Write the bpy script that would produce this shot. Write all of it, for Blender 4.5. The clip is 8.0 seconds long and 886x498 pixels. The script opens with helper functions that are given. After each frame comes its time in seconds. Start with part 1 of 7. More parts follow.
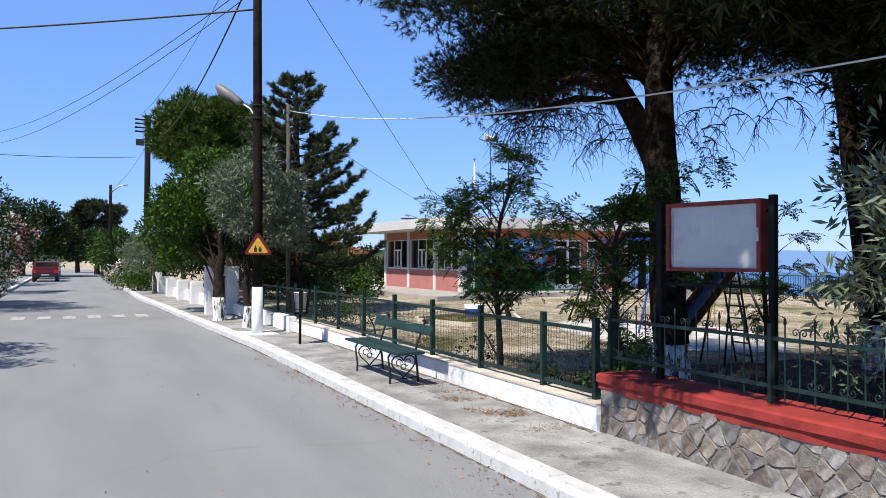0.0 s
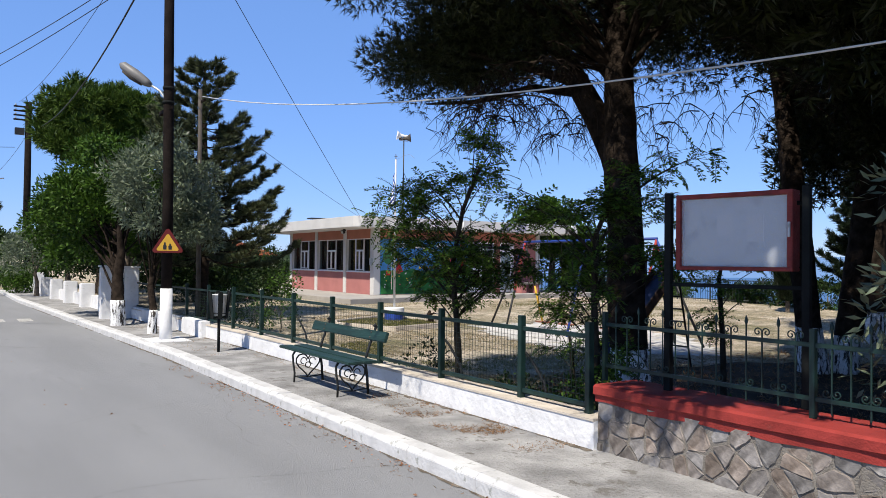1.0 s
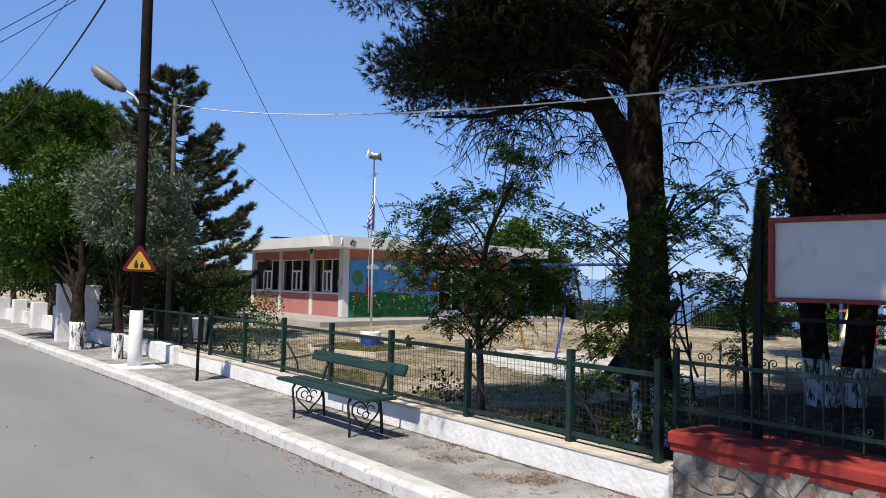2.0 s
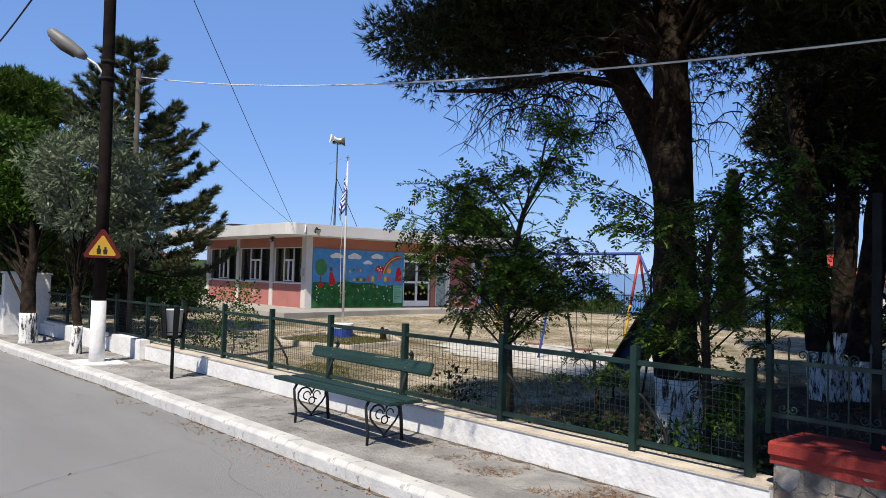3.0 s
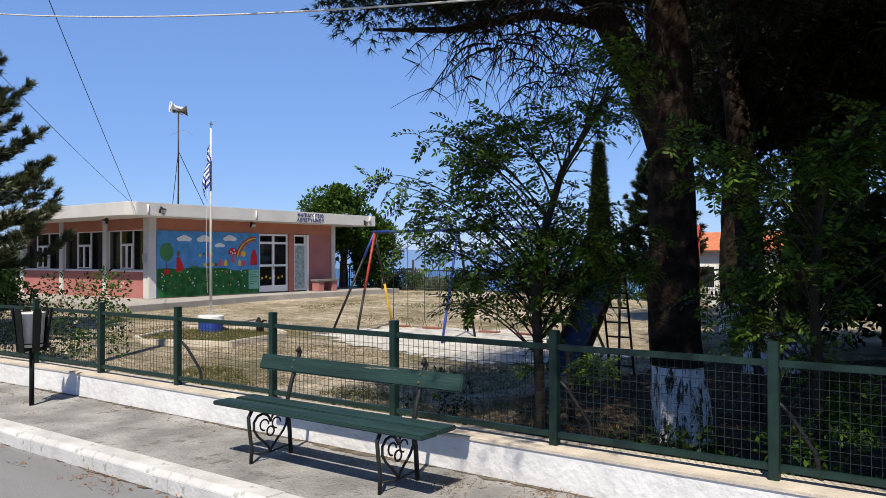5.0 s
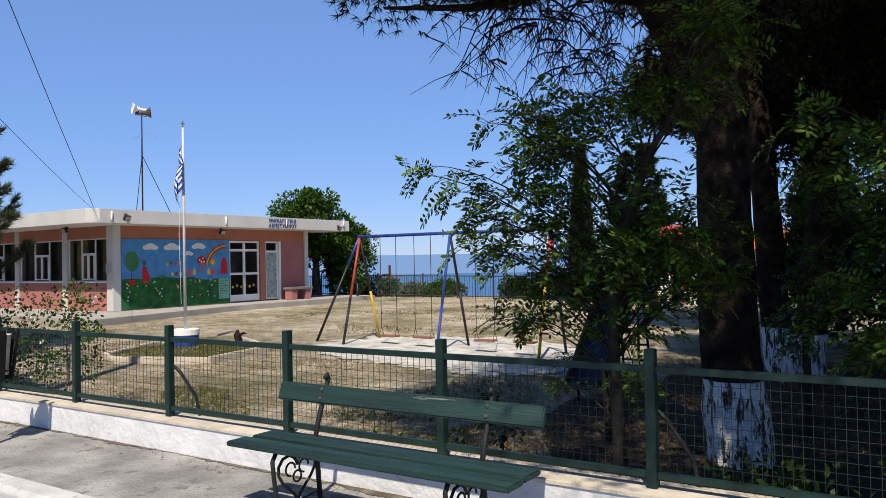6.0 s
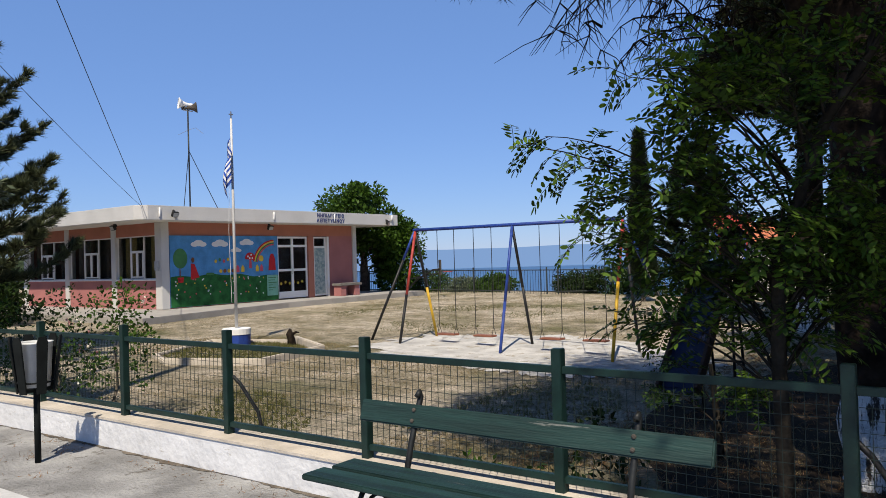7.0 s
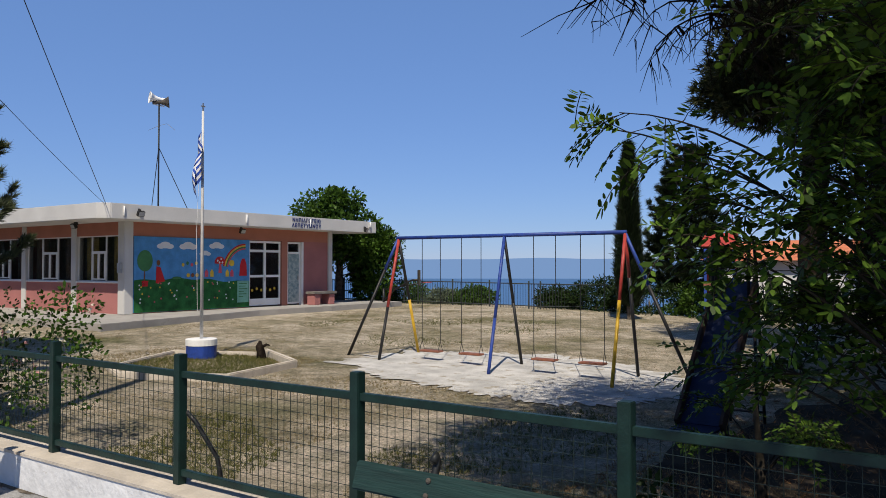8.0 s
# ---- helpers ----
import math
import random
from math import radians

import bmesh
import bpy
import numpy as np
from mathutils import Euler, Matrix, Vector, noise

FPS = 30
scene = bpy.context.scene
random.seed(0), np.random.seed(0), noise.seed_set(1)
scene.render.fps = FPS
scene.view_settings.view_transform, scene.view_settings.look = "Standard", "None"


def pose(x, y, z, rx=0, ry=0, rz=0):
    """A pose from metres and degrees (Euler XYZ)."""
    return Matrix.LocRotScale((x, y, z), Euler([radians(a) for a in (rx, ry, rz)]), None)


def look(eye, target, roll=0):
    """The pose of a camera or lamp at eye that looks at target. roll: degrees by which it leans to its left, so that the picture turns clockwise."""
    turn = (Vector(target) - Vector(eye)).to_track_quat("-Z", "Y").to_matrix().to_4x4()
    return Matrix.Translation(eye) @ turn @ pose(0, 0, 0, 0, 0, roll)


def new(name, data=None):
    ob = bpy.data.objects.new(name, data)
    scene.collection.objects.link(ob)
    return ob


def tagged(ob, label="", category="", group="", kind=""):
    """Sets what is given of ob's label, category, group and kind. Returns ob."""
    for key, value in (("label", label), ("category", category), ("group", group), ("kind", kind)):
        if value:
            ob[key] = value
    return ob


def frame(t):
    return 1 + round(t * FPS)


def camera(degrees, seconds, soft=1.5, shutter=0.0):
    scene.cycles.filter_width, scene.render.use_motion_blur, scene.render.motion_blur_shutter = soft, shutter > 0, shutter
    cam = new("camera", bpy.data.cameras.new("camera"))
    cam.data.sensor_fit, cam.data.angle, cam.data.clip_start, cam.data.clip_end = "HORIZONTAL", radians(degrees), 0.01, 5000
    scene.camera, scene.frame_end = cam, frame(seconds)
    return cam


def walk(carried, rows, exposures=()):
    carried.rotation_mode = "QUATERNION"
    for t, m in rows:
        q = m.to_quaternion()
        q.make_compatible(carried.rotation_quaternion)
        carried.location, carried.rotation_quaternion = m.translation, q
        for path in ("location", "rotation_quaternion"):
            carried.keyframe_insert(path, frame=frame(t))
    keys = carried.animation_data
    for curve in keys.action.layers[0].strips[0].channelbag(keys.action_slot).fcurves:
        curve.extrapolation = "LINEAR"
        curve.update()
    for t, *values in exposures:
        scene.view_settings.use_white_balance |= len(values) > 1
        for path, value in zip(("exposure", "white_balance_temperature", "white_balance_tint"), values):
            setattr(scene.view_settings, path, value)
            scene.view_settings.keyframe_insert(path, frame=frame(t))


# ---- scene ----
cam = camera(59.9, 8.0, soft=0.8)
PATH = [
    (0, (0.371, -0.837, 1.768), (1.239, 0.965, 1.792), 0.2),
    (0.5, (0.331, -0.255, 1.756), (1.182, 1.554, 1.808), 1.6),
    (1, (0.186, 0.38, 1.705), (1.289, 2.048, 1.739), 0.6),
    (1.5, (0.086, 0.918, 1.709), (1.241, 2.547, 1.817), -0.9),
    (1.7, (0.057, 1.161, 1.729), (1.221, 2.786, 1.817), 1.0),
    (2.8, (-0.037, 2.49, 1.7), (1.25, 4.018, 1.8), 0.1),
    (3, (-0.027, 2.733, 1.686), (1.281, 4.244, 1.757), 1.6),
    (3.5, (-0.017, 3.328, 1.694), (1.436, 4.698, 1.789), -0.0),
    (4, (0.106, 3.956, 1.69), (1.631, 5.246, 1.786), -0.1),
    (4.5, (0.165, 4.536, 1.677), (1.739, 5.767, 1.742), 0.5),
    (4.7, (0.188, 4.787, 1.682), (1.784, 5.992, 1.705), 0.5),
    (5.8, (0.606, 6.022, 1.678), (2.253, 7.155, 1.726), -1.5),
    (6, (0.681, 6.223, 1.701), (2.35, 7.325, 1.734), -1.1),
    (6.5, (0.941, 6.666, 1.701), (2.56, 7.839, 1.727), -1.5),
    (7, (1.22, 7.073, 1.703), (2.827, 8.263, 1.724), -1.7),
    (7.5, (1.49, 7.497, 1.735), (3.134, 8.636, 1.763), -2.4),
    (8, (1.994, 7.94, 1.727), (3.641, 9.074, 1.773), 0.0),
]
walk(cam, [(t, look(eye, target, roll)) for t, eye, target, roll in PATH],
     [(0.0, 0.57, 6500, 10), (1.5, 0.37, 6750, 10), (4.5, 0.29, 6950, 10), (6.5, 0.23, 7000, 10), (8.0, -0.06, 6900, 10)])

# ---- world and sun ----
SUN = Vector((0.58, 0.31, -0.94)).normalized()
world = bpy.data.worlds.new("world")
scene.world = world
world.use_nodes = True
wn = world.node_tree
sky = wn.nodes.new("ShaderNodeTexSky")
sky.sky_type, sky.sun_disc = "NISHITA", False
sky.sun_elevation = math.asin(-SUN.z)
sky.sun_rotation = math.atan2(-SUN.x, -SUN.y)
sky.air_density, sky.dust_density, sky.ozone_density = 1.0, 0.0, 4.0
wn.nodes["Background"].inputs["Strength"].default_value = 0.094
tone = wn.nodes.new("ShaderNodeMix")
tone.data_type, tone.blend_type = "RGBA", "MULTIPLY"
tone.inputs["Factor"].default_value = 1.0
tone.inputs["B"].default_value = (0.90, 1.03, 1.42, 1)
wn.links.new(sky.outputs["Color"], tone.inputs["A"])
even = wn.nodes.new("ShaderNodeMix")
even.data_type = "RGBA"
even.inputs["Factor"].default_value = 0.56
even.inputs["B"].default_value = (1.55, 3.28, 7.3, 1)
wn.links.new(tone.outputs["Result"], even.inputs["A"])
# a clear summer sky deepens towards the zenith
gen, sep, deep, fade = (wn.nodes.new("ShaderNode" + k) for k in ("TexCoord", "SeparateXYZ", "MapRange", "Mix"))
deep.interpolation_type = "SMOOTHSTEP"
deep.inputs["From Min"].default_value, deep.inputs["From Max"].default_value = 0.30, 1.0
deep.inputs["To Min"].default_value, deep.inputs["To Max"].default_value = 1.0, 0.32
fade.data_type, fade.blend_type = "RGBA", "MULTIPLY"
fade.inputs["Factor"].default_value = 1.0
wn.links.new(gen.outputs["Generated"], sep.inputs["Vector"])
wn.links.new(sep.outputs["Z"], deep.inputs["Value"])
wn.links.new(even.outputs["Result"], fade.inputs["A"])
wn.links.new(deep.outputs["Result"], fade.inputs["B"])
wn.links.new(fade.outputs["Result"], wn.nodes["Background"].inputs["Color"])
sun = new("sun", bpy.data.lights.new("sun", "SUN"))
sun.data.energy, sun.data.angle, sun.data.color = 4.95, radians(0.53), (1.0, 0.93, 0.82)
sun.rotation_euler = SUN.to_track_quat("-Z", "Y").to_euler()


# ---- materials ----
def mat(name, col, rough=0.7, metal=0.0, var=0.15, scale=6.0, fine=60.0, bump=0.15, tint=None, spec=0.4, rnd=0.0, stain=None, stain_at=0.62, stretch=1.0, grain=(1, 1, 1)):
    """Procedural surface: base colour varied at two scales, fine relief, optional second tint and stains."""
    m = bpy.data.materials.new(name)
    m.use_nodes = True
    n, l = m.node_tree.nodes, m.node_tree.links
    b = n["Principled BSDF"]
    b.inputs["Roughness"].default_value = rough
    b.inputs["Metallic"].default_value = metal
    b.inputs["Specular IOR Level"].default_value = spec
    tc = n.new("ShaderNodeTexCoord")
    big, small = n.new("ShaderNodeTexNoise"), n.new("ShaderNodeTexNoise")
    big.inputs["Scale"].default_value, big.inputs["Detail"].default_value = scale, 4
    small.inputs["Scale"].default_value, small.inputs["Detail"].default_value = fine, 3
    gm_ = n.new("ShaderNodeMapping")
    gm_.inputs["Scale"].default_value = grain
    l.new(tc.outputs["Object"], gm_.inputs["Vector"])
    l.new(gm_.outputs["Vector"], big.inputs["Vector"])
    l.new(gm_.outputs["Vector"], small.inputs["Vector"])
    dark = [c * (1 - var) for c in col]
    light = [min(1, c * (1 + var)) for c in col] if tint is None else list(tint)
    r1 = n.new("ShaderNodeValToRGB")
    r1.color_ramp.elements[0].position, r1.color_ramp.elements[1].position = 0.35, 0.65
    r1.color_ramp.elements[0].color, r1.color_ramp.elements[1].color = (*dark, 1), (*light, 1)
    l.new(big.outputs["Fac"], r1.inputs["Fac"])
    mix = n.new("ShaderNodeMix")
    mix.data_type, mix.blend_type = "RGBA", "MULTIPLY"
    r2 = n.new("ShaderNodeMapRange")
    r2.inputs["To Min"].default_value, r2.inputs["To Max"].default_value = 1 - var, 1 + var
    l.new(small.outputs["Fac"], r2.inputs["Value"])
    mix.inputs["Factor"].default_value = 1.0
    l.new(r1.outputs["Color"], mix.inputs["A"])
    l.new(r2.outputs["Result"], mix.inputs["B"])
    out = mix.outputs["Result"]
    if stain:
        st = n.new("ShaderNodeTexNoise")
        st.inputs["Scale"].default_value, st.inputs["Detail"].default_value, st.inputs["Roughness"].default_value = scale * 1.7, 8, 0.7
        mp = n.new("ShaderNodeMapping")
        mp.inputs["Scale"].default_value = (1, 1, 1 / stretch)
        l.new(gm_.outputs["Vector"], mp.inputs["Vector"])
        l.new(mp.outputs["Vector"], st.inputs["Vector"])
        r3 = n.new("ShaderNodeMapRange")
        r3.inputs["From Min"].default_value, r3.inputs["From Max"].default_value = stain_at, stain_at + 0.06
        l.new(st.outputs["Fac"], r3.inputs["Value"])
        m2 = n.new("ShaderNodeMix")
        m2.data_type = "RGBA"
        m2.inputs["B"].default_value = (*stain, 1)
        l.new(r3.outputs["Result"], m2.inputs["Factor"])
        l.new(out, m2.inputs["A"])
        out = m2.outputs["Result"]
    if rnd:
        hs, oi = n.new("ShaderNodeHueSaturation"), n.new("ShaderNodeObjectInfo")
        r4 = n.new("ShaderNodeMapRange")
        r4.inputs["To Min"].default_value, r4.inputs["To Max"].default_value = 1 - rnd, 1 + rnd
        l.new(oi.outputs["Random"], r4.inputs["Value"])
        l.new(r4.outputs["Result"], hs.inputs["Value"])
        if rnd > 0.2:
            tw = n.new("ShaderNodeMath")
            tw.operation = "MULTIPLY"
            tw.inputs[1].default_value = 7.31
            fr_ = n.new("ShaderNodeMath")
            fr_.operation = "FRACT"
            r5 = n.new("ShaderNodeMapRange")
            r5.inputs["To Min"].default_value, r5.inputs["To Max"].default_value = 0.25, 1.35
            l.new(oi.outputs["Random"], tw.inputs[0])
            l.new(tw.outputs["Value"], fr_.inputs[0])
            l.new(fr_.outputs["Value"], r5.inputs["Value"])
            l.new(r5.outputs["Result"], hs.inputs["Saturation"])
        l.new(out, hs.inputs["Color"])
        out = hs.outputs["Color"]
    l.new(out, b.inputs["Base Color"])
    bp = n.new("ShaderNodeBump")
    bp.inputs["Strength"].default_value, bp.inputs["Distance"].default_value = bump, 0.02
    l.new(small.outputs["Fac"], bp.inputs["Height"])
    l.new(bp.outputs["Normal"], b.inputs["Normal"])
    return m


def leaf_mat(name, col, var=0.35, through_light=0.35, rough=0.5, gloss=0.3):
    """Leaves: colour varies from leaf to leaf, and some light passes through."""
    m = bpy.data.materials.new(name)
    m.use_nodes = True
    n, l = m.node_tree.nodes, m.node_tree.links
    b = n["Principled BSDF"]
    b.inputs["Roughness"].default_value = rough
    b.inputs["Specular IOR Level"].default_value = gloss
    g = n.new("ShaderNodeNewGeometry")
    r = n.new("ShaderNodeValToRGB")
    e = r.color_ramp.elements
    e[0].color = (*[c * (1 - var) for c in col], 1)
    e[1].color = (col[0] * (1 + var * 1.6), col[1] * (1 + var), col[2] * (1 + var * 0.5), 1)
    l.new(g.outputs["Random Per Island"], r.inputs["Fac"])
    l.new(r.outputs["Color"], b.inputs["Base Color"])
    t = n.new("ShaderNodeBsdfTranslucent")
    l.new(r.outputs["Color"], t.inputs["Color"])
    mx = n.new("ShaderNodeMixShader")
    mx.inputs["Fac"].default_value = through_light
    l.new(b.outputs["BSDF"], mx.inputs[1])
    l.new(t.outputs["BSDF"], mx.inputs[2])
    l.new(mx.outputs["Shader"], n["Material Output"].inputs["Surface"])
    return m


def glass_mat(name, col, rough=0.05, alpha=0.35):
    m = bpy.data.materials.new(name)
    m.use_nodes = True
    n, l = m.node_tree.nodes, m.node_tree.links
    b = n["Principled BSDF"]
    b.inputs["Base Color"].default_value = (*col, 1)
    b.inputs["Roughness"].default_value = rough
    b.inputs["Alpha"].default_value = alpha
    b.inputs["Specular IOR Level"].default_value = 0.6
    return m


def ground_mat(name):
    """Dry mown grass and bare earth, greener in patches."""
    m = bpy.data.materials.new(name)
    m.use_nodes = True
    n, l = m.node_tree.nodes, m.node_tree.links
    b = n["Principled BSDF"]
    b.inputs["Roughness"].default_value = 0.95
    b.inputs["Specular IOR Level"].default_value = 0.1
    tc = n.new("ShaderNodeTexCoord")

    def noise_tex(scale, detail=5, rough=0.6):
        t = n.new("ShaderNodeTexNoise")
        t.inputs["Scale"].default_value, t.inputs["Detail"].default_value, t.inputs["Roughness"].default_value = scale, detail, rough
        l.new(tc.outputs["Object"], t.inputs["Vector"])
        return t

    a, c, d = noise_tex(0.35, 5, 0.65), noise_tex(3.0, 6, 0.7), noise_tex(22.0, 8, 0.85)
    r = n.new("ShaderNodeValToRGB")
    e = r.color_ramp.elements
    e[0].position, e[0].color = 0.34, (0.195, 0.195, 0.115, 1)
    e[1].position, e[1].color = 0.60, (0.55, 0.505, 0.43, 1)
    mid = e.new(0.48)
    mid.color = (0.385, 0.35, 0.275, 1)
    l.new(a.outputs["Fac"], r.inputs["Fac"])
    r2 = n.new("ShaderNodeValToRGB")
    f = r2.color_ramp.elements
    f[0].position, f[0].color = 0.35, (0.58, 0.57, 0.49, 1)
    f[1].position, f[1].color = 0.62, (1.2, 1.12, 1.05, 1)
    l.new(c.outputs["Fac"], r2.inputs["Fac"])
    r3 = n.new("ShaderNodeMapRange")
    r3.inputs["From Min"].default_value, r3.inputs["From Max"].default_value = 0.36, 0.64
    r3.inputs["To Min"].default_value, r3.inputs["To Max"].default_value = 0.32, 1.7
    l.new(d.outputs["Fac"], r3.inputs["Value"])
    m1, m2 = n.new("ShaderNodeMix"), n.new("ShaderNodeMix")
    for x in (m1, m2):
        x.data_type, x.blend_type = "RGBA", "MULTIPLY"
        x.inputs["Factor"].default_value = 1.0
    l.new(r.outputs["Color"], m1.inputs["A"])
    l.new(r2.outputs["Color"], m1.inputs["B"])
    l.new(m1.outputs["Result"], m2.inputs["A"])
    l.new(r3.outputs["Result"], m2.inputs["B"])
    l.new(m2.outputs["Result"], b.inputs["Base Color"])
    bp = n.new("ShaderNodeBump")
    bp.inputs["Strength"].default_value, bp.inputs["Distance"].default_value = 1.0, 0.06
    l.new(d.outputs["Fac"], bp.inputs["Height"])
    l.new(bp.outputs["Normal"], b.inputs["Normal"])
    return m


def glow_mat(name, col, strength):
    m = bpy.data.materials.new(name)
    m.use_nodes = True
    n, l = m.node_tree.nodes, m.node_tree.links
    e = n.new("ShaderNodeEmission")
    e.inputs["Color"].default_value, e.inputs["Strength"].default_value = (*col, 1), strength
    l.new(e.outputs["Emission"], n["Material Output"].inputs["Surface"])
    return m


ASPHALT = mat("asphalt", (0.224, 0.231, 0.243), 0.92, var=0.07, scale=0.5, fine=120, bump=0.5, stain=(0.211, 0.217, 0.227), stain_at=0.60, spec=0.2, grain=(2.2, 0.45, 1))
PAVING = mat("pavement_concrete", (0.250, 0.250, 0.250), 0.93, var=0.22, scale=2.2, fine=42, bump=1.0, tint=(0.35, 0.35, 0.348), stain=(0.155, 0.148, 0.138), stain_at=0.575, spec=0.2)
LIME = mat("whitewash", (0.66, 0.668, 0.68), 0.88, var=0.07, scale=3.0, fine=16, bump=0.55, stain=(0.50, 0.485, 0.46), stain_at=0.61, spec=0.2, stretch=0.35)
LIME_TOP = mat("worn_wall_top", (0.52, 0.468, 0.40), 0.9, var=0.14, scale=4.0, fine=60, bump=0.3, stain=(0.45, 0.38, 0.30), stain_at=0.6, spec=0.2)
KERBW = mat("kerb_whitewash", (0.485, 0.49, 0.495), 0.9, var=0.09, scale=3.5, fine=30, bump=0.35, tint=(0.565, 0.57, 0.575), stain=(0.29, 0.30, 0.275), stain_at=0.60, spec=0.15, rnd=0.02)
REDP = mat("red_paint", (0.245, 0.031, 0.026), 0.75, var=0.16, scale=5.0, fine=70, bump=0.25, stain=(0.225, 0.045, 0.035), stain_at=0.62, spec=0.25)
STONE = mat("field_stone", (0.165, 0.137, 0.118), 0.88, var=0.28, scale=7.0, fine=26, bump=0.5, tint=(0.24, 0.21, 0.188), rnd=0.36, spec=0.25)
MORTAR = mat("mortar", (0.185, 0.17, 0.15), 0.95, var=0.2, scale=8.0, fine=80, bump=0.5, spec=0.1)
GREEN = mat("green_paint", (0.0055, 0.023, 0.0195), 0.5, var=0.25, scale=8.0, fine=60, bump=0.1, stain=(0.022, 0.038, 0.034), stain_at=0.70)
GREENWOOD = mat("worn_green_wood", (0.009, 0.032, 0.028), 0.6, var=0.35, scale=1.6, fine=11, bump=0.25, stain=(0.17, 0.18, 0.165), stain_at=0.63, grain=(9, 0.7, 9))
IRON = mat("black_iron", (0.02, 0.022, 0.022), 0.5, metal=0.3, var=0.3, bump=0.1)
WIREM = mat("mesh_wire", (0.022, 0.036, 0.032), 0.5, metal=0.4, var=0.2, bump=0.0)
POLEM = mat("tarred_wood", (0.013, 0.010, 0.009), 0.95, spec=0.08, var=0.3, scale=6.0, fine=40, bump=0.5)
GREYWOOD = mat("grey_timber", (0.065, 0.056, 0.048), 0.9, var=0.25, scale=4.0, fine=40, bump=0.4)
STEEL = mat("galvanised_steel", (0.45, 0.46, 0.46), 0.45, metal=0.8, var=0.12, bump=0.05)
WHITEP = mat("white_paint", (0.80, 0.80, 0.79), 0.6, var=0.04, scale=2.0, fine=30, bump=0.06, stain=(0.62, 0.61, 0.60), stain_at=0.72)
ROOFW = mat("white_plaster", (0.56, 0.558, 0.55), 0.85, var=0.05, scale=1.2, fine=30, bump=0.15, stain=(0.48, 0.47, 0.45), stain_at=0.66)
SALMON = mat("salmon_plaster", (0.42, 0.168, 0.118), 0.85, var=0.07, scale=1.5, fine=35, bump=0.15, stain=(0.40, 0.16, 0.12), stain_at=0.66)
PINK = mat("pink_plaster", (0.375, 0.15, 0.143), 0.85, var=0.07, scale=1.5, fine=35, bump=0.15, stain=(0.36, 0.15, 0.145), stain_at=0.66)
SLABM = mat("terrace_concrete", (0.33, 0.315, 0.295), 0.9, var=0.1, scale=1.5, fine=50, bump=0.2, stain=(0.29, 0.275, 0.255), stain_at=0.6)
GROUND = ground_mat("dry_grass_ground")
SAND = mat("pale_sand", (0.47, 0.462, 0.445), 0.95, var=0.2, scale=2.5, fine=40, bump=0.8, stain=(0.33, 0.30, 0.245), stain_at=0.55, spec=0.1)
LITTER = mat("shade_darkened_litter_soil", (0.040, 0.031, 0.023), 0.95, var=0.3, scale=2.0, fine=60, bump=0.6, tint=(0.070, 0.054, 0.038), spec=0.1)
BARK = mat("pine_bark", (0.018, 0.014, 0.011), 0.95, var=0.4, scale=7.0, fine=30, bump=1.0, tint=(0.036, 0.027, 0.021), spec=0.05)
BARKG = mat("grey_bark", (0.12, 0.10, 0.08), 0.95, var=0.35, scale=9.0, fine=40, bump=0.8, spec=0.1)
LIMEBARK = mat("limewashed_bark", (0.74, 0.75, 0.76), 0.9, var=0.1, scale=9.0, fine=30, bump=1.0, stain=(0.050, 0.044, 0.040), stain_at=0.49, spec=0.1, stretch=4.0)
PINE = leaf_mat("pine_needles", (0.020, 0.031, 0.009), 0.5, 0.06)
PINEL = leaf_mat("bright_pine_needles", (0.046, 0.092, 0.016), 0.4, 0.15, 0.5, 0.15)
PINEB = leaf_mat("blue_pine_needles", (0.058, 0.084, 0.046), 0.6, 0.12)
ROBIN = leaf_mat("robinia_leaflets", (0.050, 0.108, 0.016), 0.6, 0.12, 0.5, 0.14)
OLIVE = leaf_mat("olive_leaves", (0.115, 0.160, 0.110), 0.32, 0.2, 0.4)
BROAD = leaf_mat("broad_leaves", (0.036, 0.088, 0.013), 0.5, 0.22, 0.5, 0.15)
DARKL = leaf_mat("dark_leaves", (0.016, 0.036, 0.009), 0.4, 0.12, 0.5, 0.15)
CYPR = leaf_mat("cypress_sprays", (0.010, 0.021, 0.008), 0.4, 0.1)
FLOWERW = leaf_mat("white_petals", (0.72, 0.70, 0.62), 0.12, 0.3)
FLOWERP = leaf_mat("pink_petals", (0.55, 0.30, 0.30), 0.25, 0.3)
DRYL = leaf_mat("dry_twigs_and_needles", (0.20, 0.125, 0.065), 0.4, 0.2)
GRASSL = leaf_mat("grass_blades", (0.23, 0.205, 0.115), 0.45, 0.3)
GRASSG = leaf_mat("green_grass_blades", (0.105, 0.125, 0.040), 0.5, 0.3)
BLUEP = mat("blue_paint", (0.020, 0.055, 0.27), 0.5, var=0.2, scale=8, bump=0.1, stain=(0.12, 0.10, 0.09), stain_at=0.70)
YELP = mat("yellow_paint", (0.52, 0.32, 0.025), 0.5, var=0.15, scale=8, bump=0.1, stain=(0.14, 0.09, 0.06), stain_at=0.66)
REDS = mat("red_steel_paint", (0.36, 0.045, 0.035), 0.5, var=0.2, scale=8, bump=0.1, stain=(0.10, 0.06, 0.05), stain_at=0.66)
DARKS = mat("dark_steel_paint", (0.012, 0.012, 0.013), 0.5, var=0.3, scale=8, bump=0.1, stain=(0.05, 0.035, 0.028), stain_at=0.68)
SEATW = mat("red_brown_seat_board", (0.26, 0.10, 0.06), 0.7, var=0.2, bump=0.2)
GLASS = glass_mat("window_glass", (0.02, 0.022, 0.022), 0.03, 0.34)
